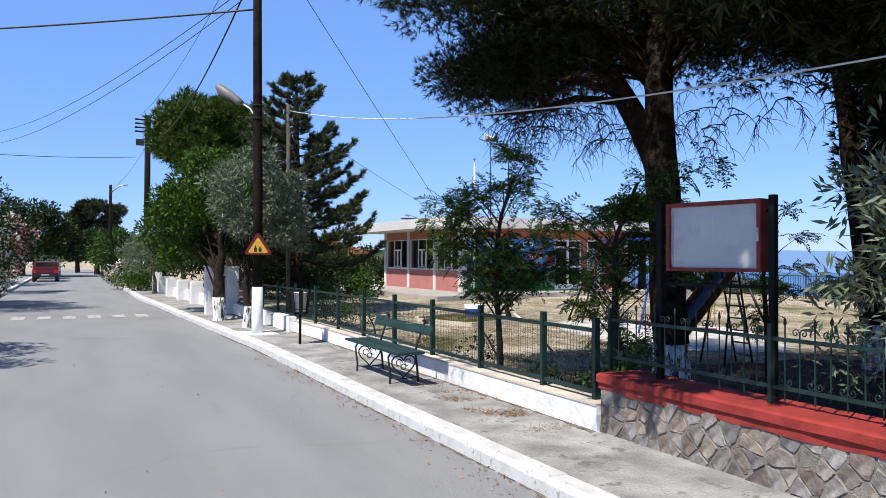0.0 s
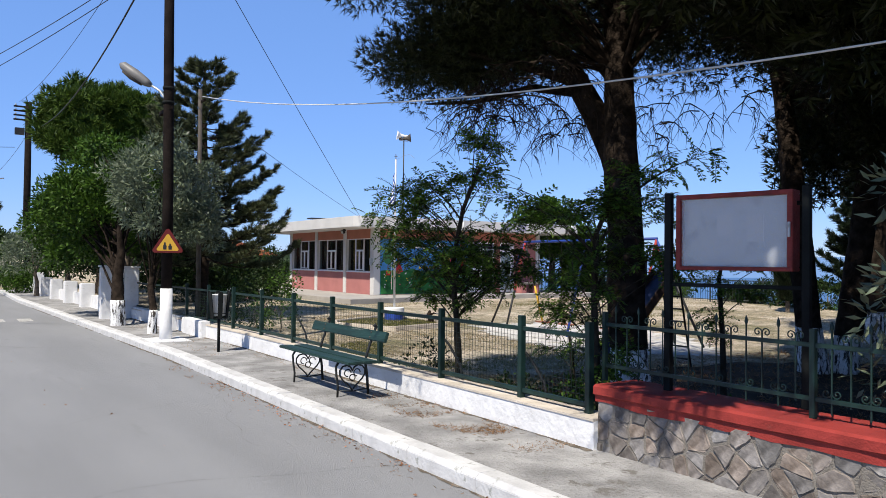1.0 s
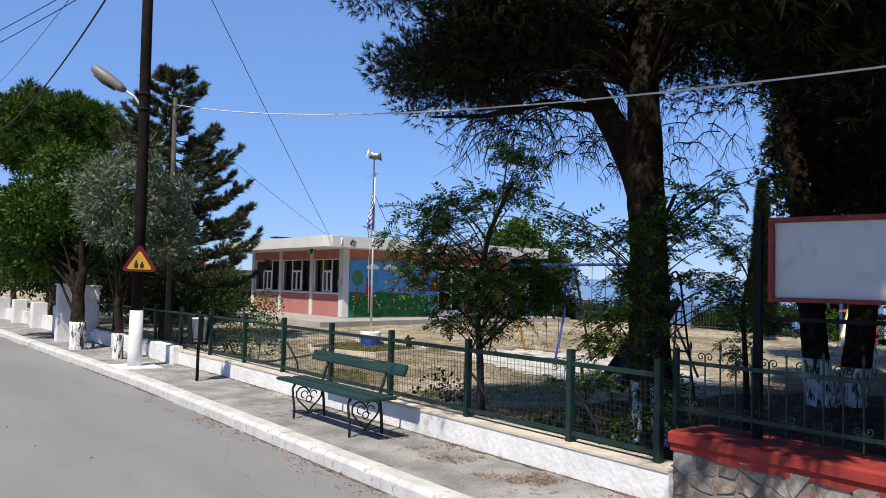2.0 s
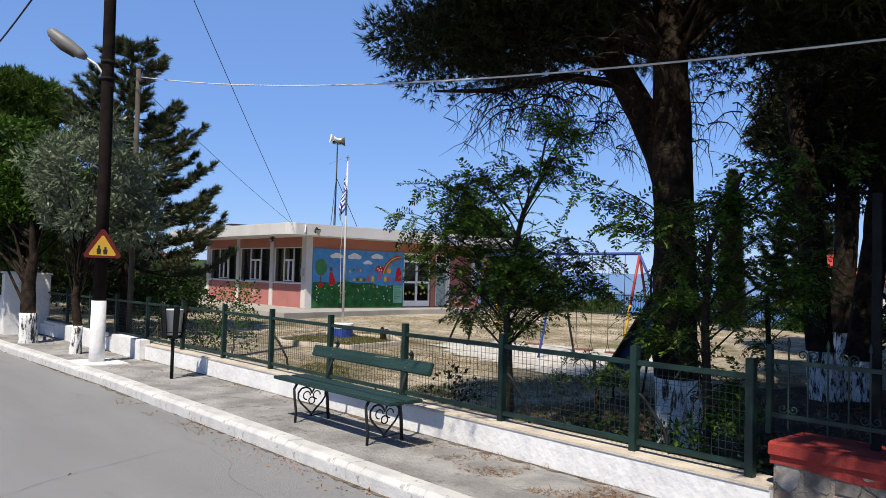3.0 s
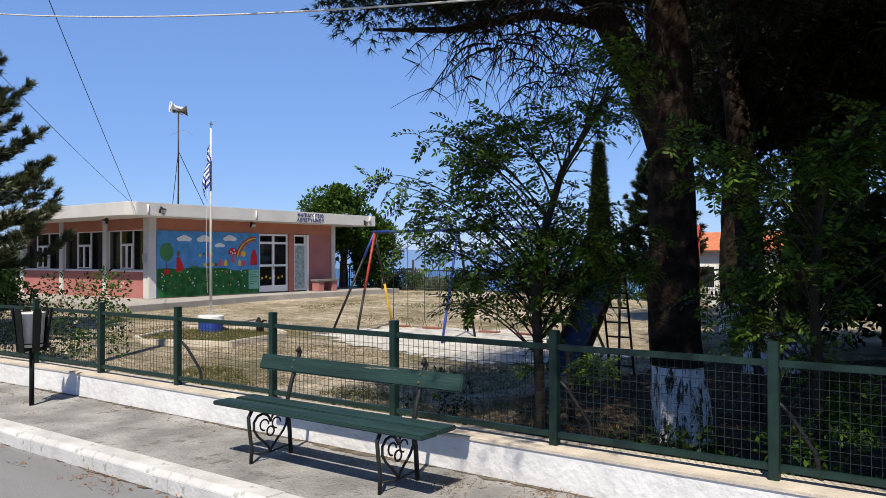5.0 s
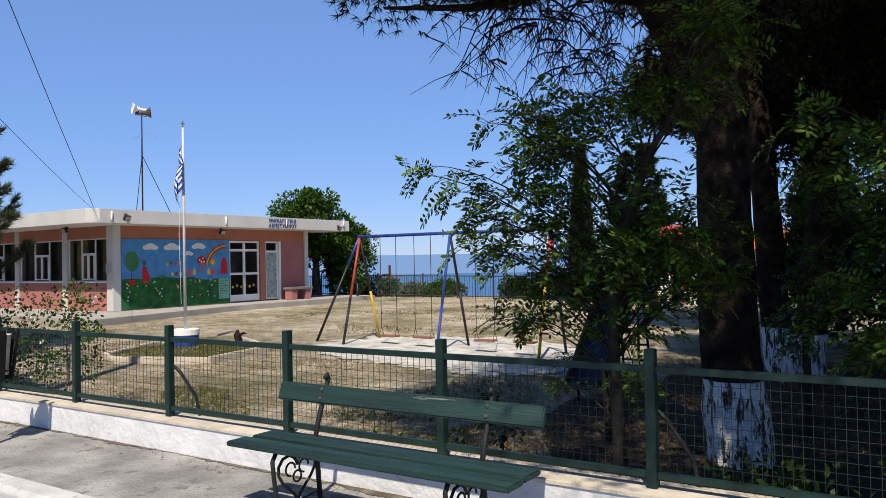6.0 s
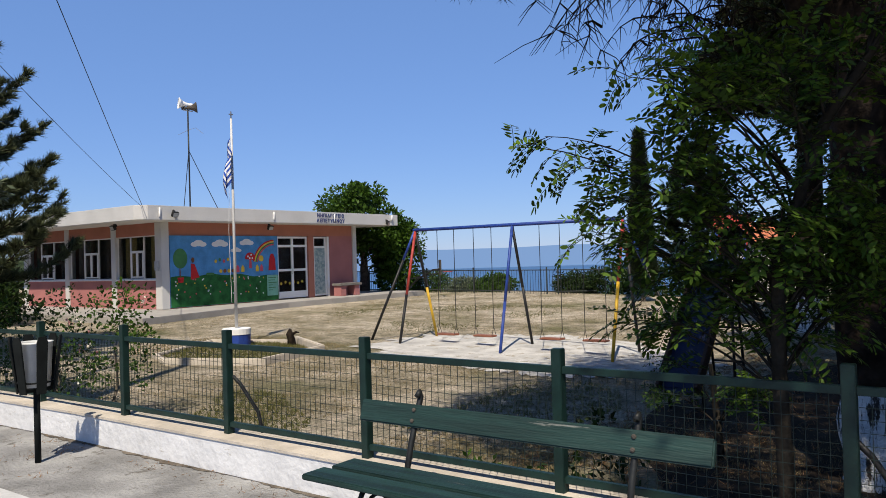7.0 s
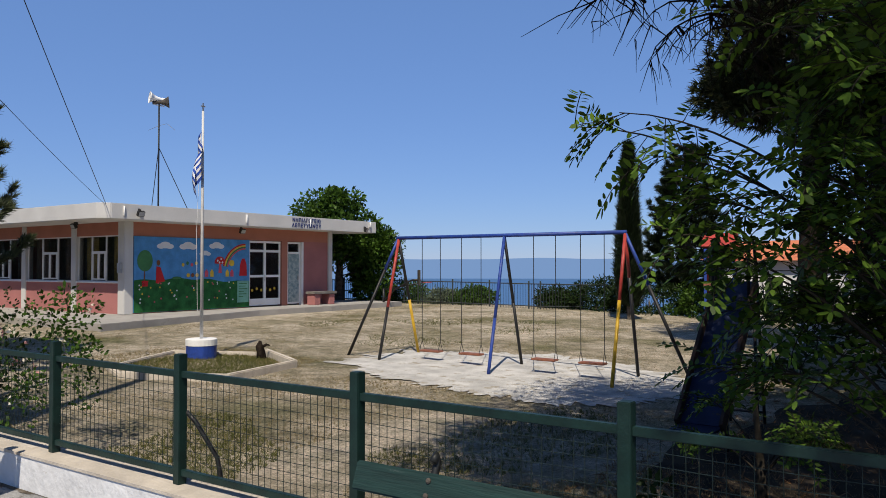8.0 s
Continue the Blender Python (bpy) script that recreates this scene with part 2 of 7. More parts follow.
INSIDE = mat("dim_room_plaster", (0.30, 0.24, 0.19), 0.9, var=0.15, bump=0.1)
CURTAIN = mat("yellow_curtain", (0.62, 0.47, 0.16), 0.85, var=0.2, scale=3.0, fine=20, bump=0.2)
CURTAINB = mat("brown_curtain", (0.24, 0.17, 0.13), 0.85, var=0.2, scale=3.0, fine=20, bump=0.2)
BLACK = mat("black_plastic", (0.02, 0.02, 0.02), 0.5, var=0.2, bump=0.05)
SIGNY = mat("yellow_sign_face", (0.56, 0.33, 0.035), 0.5, var=0.05, bump=0.02)
SIGNR = mat("red_sign_border", (0.11, 0.008, 0.007), 0.5, var=0.08, bump=0.02)
MATTBLK = mat("matt_black_steel", (0.009, 0.011, 0.011), 0.85, var=0.3, bump=0.1, spec=0.15)
POLEW = mat("grey_white_pole_paint", (0.56, 0.56, 0.555), 0.6, var=0.08, bump=0.05, stain=(0.40, 0.38, 0.36), stain_at=0.62)
BINW = mat("pale_bin_plastic", (0.56, 0.57, 0.57), 0.5, var=0.08, bump=0.05)
TEXTB = mat("navy_lettering", (0.02, 0.035, 0.16), 0.7, var=0.1, bump=0.02)
TILE = mat("terracotta_roof", (0.52, 0.17, 0.08), 0.85, var=0.2, scale=4, fine=30, bump=0.4)
CARRED = mat("dark_red_car_paint", (0.055, 0.006, 0.008), 0.25, var=0.08, bump=0.0, spec=0.6)
CARGREY = mat("grey_car_paint", (0.12, 0.13, 0.15), 0.25, var=0.08, bump=0.0, spec=0.6)
CARGLASS = mat("car_glass", (0.015, 0.018, 0.02), 0.08, var=0.1, bump=0.0, spec=0.6)
LAMPG = mat("red_lamp_lens", (0.40, 0.01, 0.01), 0.2, var=0.05, bump=0.0)
LEAFLIT = leaf_mat("fallen_dry_leaves", (0.27, 0.14, 0.08), 0.45, 0.15)
ROBBARK = mat("robinia_bark", (0.036, 0.031, 0.024), 0.9, var=0.3, scale=9.0, fine=40, bump=0.5, spec=0.1)
PANELW = mat("faded_notice_panel", (0.40, 0.42, 0.44), 0.35, var=0.05, scale=2.5, fine=12, bump=0.03, stain=(0.30, 0.32, 0.34), stain_at=0.55)
WATER = mat("sea_water", (0.018, 0.085, 0.21), 0.30, var=0.1, scale=0.004, fine=0.03, bump=0.0, spec=0.5)
HAZE = glow_mat("far_coast_haze_glow", (0.205, 0.355, 0.66), 0.93)


# ---- mesh helpers ----
class Build:
    """Gathers vertices and faces of one mesh."""

    def __init__(self):
        self.v, self.f = [], []

    def quad(self, *p):
        k = len(self.v)
        self.v += [tuple(q) for q in p]
        self.f.append(tuple(range(k, k + len(p))))
        return self

    def box(self, x0, y0, z0, x1, y1, z1, m=None):
        k = len(self.v)
        pts = [Vector((x, y, z)) for z in (z0, z1) for y in (y0, y1) for x in (x0, x1)]
        self.v += [tuple(m @ p if m else p) for p in pts]
        for a in ((0, 2, 3, 1), (4, 5, 7, 6), (0, 1, 5, 4), (2, 6, 7, 3), (0, 4, 6, 2), (1, 3, 7, 5)):
            self.f.append(tuple(k + i for i in a))
        return self

    def tube(self, pts, rad, n=8, close=True):
        """A round bar along points, with a radius for all or for each."""
        pts = [Vector(p) for p in pts]
        rads = rad if isinstance(rad, (list, tuple)) else [rad] * len(pts)
        k0 = len(self.v)
        side = None
        for i, p in enumerate(pts):
            d = (pts[min(i + 1, len(pts) - 1)] - pts[max(i - 1, 0)]).normalized()
            if side is None:
                side = d.orthogonal().normalized()
            side = (side - d * side.dot(d)).normalized()
            up = d.cross(side)
            for j in range(n):
                a = 2 * math.pi * j / n
                self.v.append(tuple(p + (side * math.cos(a) + up * math.sin(a)) * rads[i]))
        for i in range(len(pts) - 1):
            for j in range(n):
                a, b = k0 + i * n + j, k0 + i * n + (j + 1) % n
                self.f.append((a, b, b + n, a + n))
        if close:
            self.f.append(tuple(k0 + j for j in reversed(range(n))))
            self.f.append(tuple(k0 + (len(pts) - 1) * n + j for j in range(n)))
        return self

    def lathe(self, prof, cx, cy, n=20, m=None):
        """A turned form: (radius, z) pairs round a vertical axis."""
        k = len(self.v)
        for r, z in prof:
            for j in range(n):
                a = 2 * math.pi * j / n
                p = Vector((cx + r * math.cos(a), cy + r * math.sin(a), z))
                self.v.append(tuple(m @ p if m else p))
        for i in range(len(prof) - 1):
            for j in range(n):
                a, b = k + i * n + j, k + i * n + (j + 1) % n
                self.f.append((a, b, b + n, a + n))
        self.f.append(tuple(k + j for j in reversed(range(n))))
        self.f.append(tuple(k + (len(prof) - 1) * n + j for j in range(n)))
        return self

    def plate(self, pts, thick, m=None):
        """A flat outline in x, z made solid along y."""
        k, n = len(self.v), len(pts)
        for y in (0, thick):
            self.v += [tuple(m @ Vector((x, y, z)) if m else (x, y, z)) for x, z in pts]
        self.f.append(tuple(range(k, k + n)))
        self.f.append(tuple(reversed(range(k + n, k + 2 * n))))
        for i in range(n):
            j = (i + 1) % n
            self.f.append((k + i, k + n + i, k + n + j, k + j))
        return self

    def mesh(self, name, material, bevel=0.0, smooth=False):
        me = bpy.data.meshes.new(name)
        me.from_pydata(self.v, [], self.f)
        bm = bmesh.new()
        bm.from_mesh(me)
        bmesh.ops.recalc_face_normals(bm, faces=bm.faces)
        if bevel:
            sharp = [e for e in bm.edges if len(e.link_faces) == 2 and e.calc_face_angle(0) > 0.6]
            bmesh.ops.bevel(bm, geom=sharp, offset=bevel, segments=2, affect="EDGES", clamp_overlap=True)
        bm.to_mesh(me)
        bm.free()
        if smooth:
            me.polygons.foreach_set("use_smooth", [True] * len(me.polygons))
        me.materials.append(material)
        return me


def part(name, b, material=None, parent=None, label="", bevel=0.0, smooth=False):
    """One mesh object from a Build, under a thing or under a part."""
    ob = new(name, b.mesh(name, material, bevel, smooth) if isinstance(b, Build) else b)
    if parent:
        ob.parent = parent
        ob.matrix_parent_inverse = Matrix.LocRotScale(None, None, None)
    if label:
        ob["label"] = label
    return ob


def thing(name, label, category, at=(0, 0, 0), group="", kind=""):
    """An empty at the base of a thing. Its parts are built in the thing's own coordinates."""
    ob = new(name)
    ob.empty_display_size = 0.1
    ob.location = at
    return tagged(ob, label, category, group, kind)


def setting(name, b, material, label="", bevel=0.0, smooth=False, category=""):
    return tagged(part(name, b, material, None, "", bevel, smooth), label, category, "", "structure")


def quick_mesh(name, verts, loops_per, material, smooth=False):
    """A mesh of separate polygons with loops_per corners each, from an array of corners."""
    me = bpy.data.meshes.new(name)
    nv = len(verts)
    nf = nv // loops_per
    me.vertices.add(nv)
    me.vertices.foreach_set("co", np.asarray(verts, np.float32).ravel())
    me.loops.add(nv)
    me.loops.foreach_set("vertex_index", np.arange(nv, dtype=np.int32))
    me.polygons.add(nf)
    me.polygons.foreach_set("loop_start", np.arange(0, nv, loops_per, dtype=np.int32))
    me.update(calc_edges=True)
    me.validate()
    me.materials.append(material)
    return me


def unit(a):
    return a / np.maximum(np.linalg.norm(a, axis=-1, keepdims=True), 1e-9)


def needles(rng, centres, aim, count, length, width, spread):
    """Tufts of thin needles: each tuft fans out round its own aim."""
    c = np.repeat(np.asarray(centres), count, 0)
    d = unit(np.repeat(np.asarray(aim), count, 0) + rng.normal(0, spread, c.shape))
    s = unit(np.cross(d, rng.normal(0, 1, c.shape)))
    ln = length * rng.uniform(0.6, 1.2, (len(c), 1))
    tri = np.stack([c - s * width / 2, c + s * width / 2, c + d * ln], 1)
    return tri.reshape(-1, 3)


def leaves(rng, centres, aim, length, width, roll=1.0, oval=False, across=None):
    """Single leaves: four-cornered blades from their stalk along their aim, slightly folded."""
    c, d = np.asarray(centres), unit(np.asarray(aim))
    s = unit(np.cross(d, np.array([0, 0, 1.0]) + rng.normal(0, roll, c.shape)) if across is None else np.asarray(across) + rng.normal(0, 0.25, c.shape))
    nrm = np.cross(s, d)
    ln = length * rng.uniform(0.7, 1.25, (len(c), 1))
    w = width * rng.uniform(0.8, 1.2, (len(c), 1))
    up = nrm * w * 0.15
    if not oval:
        return np.stack([c, c + d * ln * 0.45 + s * w * 0.5 + up, c + d * ln, c + d * ln * 0.45 - s * w * 0.5 + up], 1).reshape(-1, 3)
    q = np.stack([c, c + d * ln * 0.28 + s * w * 0.42 + up, c + d * ln * 0.68 + s * w * 0.44 + up, c + d * ln, c + d * ln * 0.68 - s * w * 0.44 + up, c + d * ln * 0.28 - s * w * 0.42 + up], 1)
    return q.reshape(-1, 3)


def lat(y):
    """How far the road's line has swung aside at y."""
    return 0.0 if y < 14 else -min(y - 14, 20) * 0.035


def yard(x, y):
    """Height of the school yard."""
    t = min(max((y - 10) / 16, 0), 1)
    return -0.28 + 0.38 * t * t * (3 - 2 * t)

# ---- ground, road, pavement ----
def ground_height(x, y):
    edge = 4.98 + lat(y)
    if x < edge:
        z = -0.06
    elif x < edge + 0.25:
        z = -0.06 + (yard(x, y) + 0.06) * (x - edge) / 0.25
    else:
        z = yard(x, y)
    if x > 31:
        d = x - 31
        z -= 0.32 * min(d, 30) + 92 * (1 - math.exp(-max(d - 30, 0) / 420))
    if x < -14:
        z += 0.02 * min(-14 - x, 400)
    return z


def axis_steps(stops):
    out = []
    for a, b, n in stops:
        out += [a + (b - a) * i / n for i in range(n)]
    return out + [stops[-1][1]]


gx = axis_steps([(-3000, -400, 6), (-400, -30, 8), (-30, 4.6, 14), (4.6, 5.6, 8), (5.6, 31, 30), (31, 61, 10), (61, 600, 10), (600, 2500, 6)])
gy = axis_steps([(-3000, -300, 6), (-300, -20, 6), (-20, 60, 60), (60, 300, 14), (300, 4000, 8)])
b = Build()
for y in gy:
    for x in gx:
        wob = 0.012 * noise.noise((x * 0.6, y * 0.6, 3)) if 6 < x < 30 and -10 < y < 40 else 0
        b.v.append((x, y, ground_height(x, y) + wob))
nx = len(gx)
for j in range(len(gy) - 1):
    for i in range(nx - 1):
        b.f.append((j * nx + i, j * nx + i + 1, (j + 1) * nx + i + 1, (j + 1) * nx + i))
setting("ground", b, GROUND, "dry mown grass and bare earth of the yard", smooth=True, category="ground")


def strip(x0, x1, z0, z1, ys):
    """A slab that follows the road's line."""
    s = Build()
    for y in ys:
        s.v += [(x0 + lat(y), y, z0), (x1 + lat(y), y, z0), (x1 + lat(y), y, z1), (x0 + lat(y), y, z1)]
    for i in range(len(ys) - 1):
        for a, c in ((0, 1), (1, 2), (2, 3), (3, 0)):
            s.f.append((4 * i + a, 4 * i + c, 4 * i + 4 + c, 4 * i + 4 + a))
    s.f += [(3, 2, 1, 0), tuple(4 * (len(ys) - 1) + k for k in range(4))]
    return s


long_y = axis_steps([(-12, 14, 13), (14, 60, 23), (60, 120, 12)])
setting("road", strip(-1.78, 3.56, -0.05, 0.0, long_y), ASPHALT, "worn pale grey asphalt road", category="road")
setting("pavement", strip(3.75, 4.9, -0.05, 0.13, axis_steps([(-12, 14, 13), (14, 44, 15)])), PAVING, "rough concrete pavement with worn patches", category="pavement")
setting("pavement_far", strip(-3.2, -1.78, -0.05, 0.10, axis_steps([(-12, 14, 13), (14, 60, 23), (60, 120, 12)])), PAVING, "narrow concrete pavement across the road", category="pavement")

# fine cracks and a tar joint in the asphalt
TAR = mat("dark_crack_fill", (0.15, 0.152, 0.156), 0.9, var=0.3, bump=0.2)
rng = random.Random(4)
cracks = Build()


def crack(x, y, heading, length, width=0.0045):
    pts = [(x, y)]
    for _ in range(int(length / 0.12)):
        heading += rng.uniform(-0.22, 0.22)
        x += 0.12 * math.cos(heading)
        y += 0.12 * math.sin(heading)
        pts.append((x, y))
    for (xa, ya), (xb, yb) in zip(pts, pts[1:]):
        n = Vector((ya - yb, xb - xa)).normalized() * width * rng.uniform(0.15, 0.6)
        cracks.quad((xa - n.x, ya - n.y, 0.003), (xb - n.x, yb - n.y, 0.003), (xb + n.x, yb + n.y, 0.003), (xa + n.x, ya + n.y, 0.003))


crack(2.7, 7.2, 1.9, 3.2)
crack(1.2, 9.0, 0.6, 2.6)
crack(0.3, 5.5, 1.3, 4.0)
crack(-1.5, 8.0, 1.7, 4.0)
crack(1.9, 12.0, 0.2, 2.5)
crack(-0.6, 17.9, 0.0, 3.6, 0.02)
tagged(part("asphalt_cracks", cracks, TAR), "thin dark cracks in the asphalt", "crack", kind="structure")

# worn zebra crossing
ZEBRA = mat("worn_road_paint", (0.42, 0.42, 0.41), 0.9, var=0.1, scale=5, fine=60, bump=0.2, stain=(0.29, 0.285, 0.275), stain_at=0.48)
zebra = thing("zebra_crossing", "worn white zebra crossing painted on the asphalt", "road marking", (0, 24.2, 0.0), kind="structure")
for i in range(7):
    x = -1.5 + i * 0.66 + lat(24)
    part("stripe", Build().box(x, -0.55, 0.001, x + 0.34, 0.55, 0.005), ZEBRA, zebra)

# kerb of whitewashed stones
kerb = thing("kerb", "whitewashed concrete kerb stones along the road", "kerb", (3.55, 0, 0), kind="structure")
rng = random.Random(7)
kerb_meshes = []
for k in range(5):
    b = Build()
    w = [rng.uniform(-0.003, 0.003) for _ in range(4)]
    b.v = [(0.0 + w[0], 0.0, -0.06), (0.205, 0.0, -0.06), (0.205, 0.0, 0.140 + w[1] * 0.5), (0.035 + w[2], 0.0, 0.145 + w[1]), (0.0 + w[0], 0.0, 0.105),
           (0.0 + w[3], 1.0, -0.06), (0.205, 1.0, -0.06), (0.205, 1.0, 0.140 + w[2] * 0.5), (0.035 + w[1], 1.0, 0.145 + w[3]), (0.0 + w[3], 1.0, 0.105)]
    b.f = [(4, 3, 2, 1, 0), (5, 6, 7, 8, 9)] + [(i, (i + 1) % 5, (i + 1) % 5 + 5, i + 5) for i in range(5)]
    kerb_meshes.append(b.mesh("kerb_stone", KERBW, bevel=0.004))
for i in range(-10, 44):
    ob = part("kerb_stone", kerb_meshes[i % 5], None, kerb)
    ob.location = (lat(i), i, rng.uniform(-0.003, 0.003))
    ob.rotation_euler = (0, 0, (0.035 if 14 <= i < 34 else 0) + rng.uniform(-0.003, 0.003))
far_kerb = strip(-1.98, -1.76, -0.05, 0.12, long_y)
setting("kerb_far", far_kerb, KERBW, "pale kerb across the road", category="kerb")

# ragged line of dirt at the kerb's foot, and worn patches where the wall meets the pavement
DIRT = mat("gutter_dirt", (0.115, 0.095, 0.075), 0.95, var=0.35, scale=6.0, fine=60, bump=0.8, tint=(0.19, 0.165, 0.135), spec=0.1)


def ragged(x_in, side, y0, y1, z, reach, step, seed):
    """A thin strip along a straight foot, its outer edge broken and here and there gone."""
    s_ = Build()
    n_ = int((y1 - y0) / step)
    for i_ in range(n_ + 1):
        y_ = y0 + (y1 - y0) * i_ / n_
        w_ = reach * max(0.06, 0.35 + 0.9 * noise.noise((y_ * 0.9, seed, 0)) + 0.6 * noise.noise((y_ * 5.0, seed, 4)) + 0.3 * noise.noise((y_ * 17.0, seed, 7)))
        s_.v += [(x_in + lat(y_), y_, z), (x_in + lat(y_) + side * w_, y_, z)]
    s_.f = [(2 * i_, 2 * i_ + 1, 2 * i_ + 3, 2 * i_ + 2) if side > 0 else (2 * i_ + 1, 2 * i_, 2 * i_ + 2, 2 * i_ + 3) for i_ in range(n_)]
    return s_


setting("gutter_dirt", ragged(3.56, -1, -3.0, 30.0, 0.0045, 0.075, 0.04, 3.3), DIRT, "dark dirt gathered along the kerb's foot", category="dirt")
setting("wall_foot_dirt", ragged(4.848, -1, 5.1, 23.0, 0.1345, 0.10, 0.05, 8.1), DIRT, "earth and needles gathered at the low wall's foot", category="dirt")

# drifts of dry needles in the gutter and on the pavement
rs = np.random.default_rng(3)
pos, n = [], 0
for x0, x1, y0, y1, cnt in ((3.25, 3.55, 2.0, 13.0, 800), (4.3, 4.85, 5.3, 8.5, 1500), (4.2, 4.75, 6.0, 7.4, 900), (3.9, 4.85, 13.0, 22.0, 1200), (4.6, 4.85, 8.5, 13, 300)):
    p = np.column_stack([rs.uniform(x0, x1, cnt), rs.uniform(y0, y1, cnt), np.full(cnt, 0.006 if x1 < 3.6 else 0.136)])
    keep = np.array([noise.noise((a * 2.3, c * 2.3, 0)) > rs.uniform(-0.15, 0.35) for a, c, _ in p])
    pos.append(p[keep])
pos = np.concatenate(pos)
aim = np.column_stack([rs.normal(0, 1, (len(pos), 2)), rs.uniform(0, 0.5, len(pos))])
tagged(part("needle_litter", quick_mesh("needle_litter", needles(rs, pos, aim, 2, 0.055, 0.0045, 0.6), 3, DRYL)), "dry brown pine needles blown along kerb and wall", "litter", kind="stuff")

cnt = 420
p = np.column_stack([3.54 - np.abs(rs.normal(0, 0.16, cnt)), rs.uniform(-1.0, 11.0, cnt), np.full(cnt, 0.012)])
keep = np.array([noise.noise((a * 1.5, c * 1.2, 3)) > rs.uniform(-0.35, 0.2) for a, c, _ in p])
loose = np.column_stack([rs.uniform(-1.6, 3.3, 50), rs.uniform(0.5, 15.0, 50), np.full(50, 0.010)])
p = np.concatenate([p[keep], loose])
aim = np.column_stack([rs.normal(0, 1, (len(p), 2)), rs.uniform(-0.05, 0.35, len(p))])
tagged(part("leaf_litter", quick_mesh("leaf_litter", leaves(rs, p, aim, 0.030, 0.017), 4, LEAFLIT)), "reddish-brown dry leaves scattered along the gutter", "litter", kind="stuff")

# ---- the low white wall, the stone wall and its red coping ----
ys = axis_steps([(5.1, 14, 8), (14, 21.98, 6)])
wall_low = setting("wall_low", strip(4.85, 5.14, -0.4, 0.372, ys), LIME, "low whitewashed plaster wall under the fence", category="wall")
setting("wall_top", strip(4.84, 5.15, 0.372, 0.392, ys), LIME_TOP, "worn cream-coloured top of the low wall", category="wall")
# a repair seam and raised block on the low wall
setting("wall_block", Build().box(4.68, 15.95, 0.05, 4.86, 17.4, 0.46).box(4.60, 17.9, 0.05, 4.80, 21.9, 0.44), LIME, "whitewashed block against the low wall", bevel=0.01, category="wall")

stone_wall = setting("wall_stone", Build().box(4.90, -9.0, -0.4, 5.36, 5.1, 0.60), MORTAR, "mortared wall of dark field stones", category="wall")
coping = Build()
yy = axis_steps([(-9.0, 5.12, 120)])
rng = random.Random(12)
for y in yy:
    a = rng.uniform(-0.004, 0.004)
    low = 0.528 + 0.036 * noise.noise((y * 2.3, 0, 0)) + 0.022 * noise.noise((y * 9, 1, 0))
    coping.v += [(4.884 + a, y, low), (5.40, y, low), (5.40, y, 0.672), (5.37, y, 0.684), (4.885 + a, y, 0.684), (4.858 + a, y, 0.668), (4.860 - a, y, 0.603 + a), (4.882 + a, y, 0.594 - a)]
for i in range(len(yy) - 1):
    for k in range(8):
        coping.f.append((8 * i + k, 8 * i + (k + 1) % 8, 8 * i + 8 + (k + 1) % 8, 8 * i + 8 + k))
coping.f += [tuple(range(8)), tuple(8 * (len(yy) - 1) + k for k in reversed(range(8)))]
setting("wall_coping", coping, REDP, "thick red-painted concrete coping on the stone wall", category="wall")

# field stones: an irregular tight packing, each cell cut by the bisectors to its neighbours
rng = random.Random(21)
seeds = []
for row in range(5):
    y = 5.2 + row * 0.07
    while y > -4.6:
        seeds.append((y + rng.uniform(-0.06, 0.06), 0.06 + row * 0.106 + rng.uniform(-0.045, 0.045)))
        y -= rng.uniform(0.11, 0.30)


def cut(poly, px, pz, nx_, nz_):
    """The part of a polygon on the near side of a line."""
    out_ = []
    for k in range(len(poly)):
        (ax, az), (bx, bz) = poly[k], poly[(k + 1) % len(poly)]
        da, db = (ax - px) * nx_ + (az - pz) * nz_, (bx - px) * nx_ + (bz - pz) * nz_
        if da <= 0:
            out_.append((ax, az))
        if (da < 0) != (db < 0) and da != db:
            t = da / (da - db)
            out_.append((ax + (bx - ax) * t, az + (bz - az) * t))
    return out_


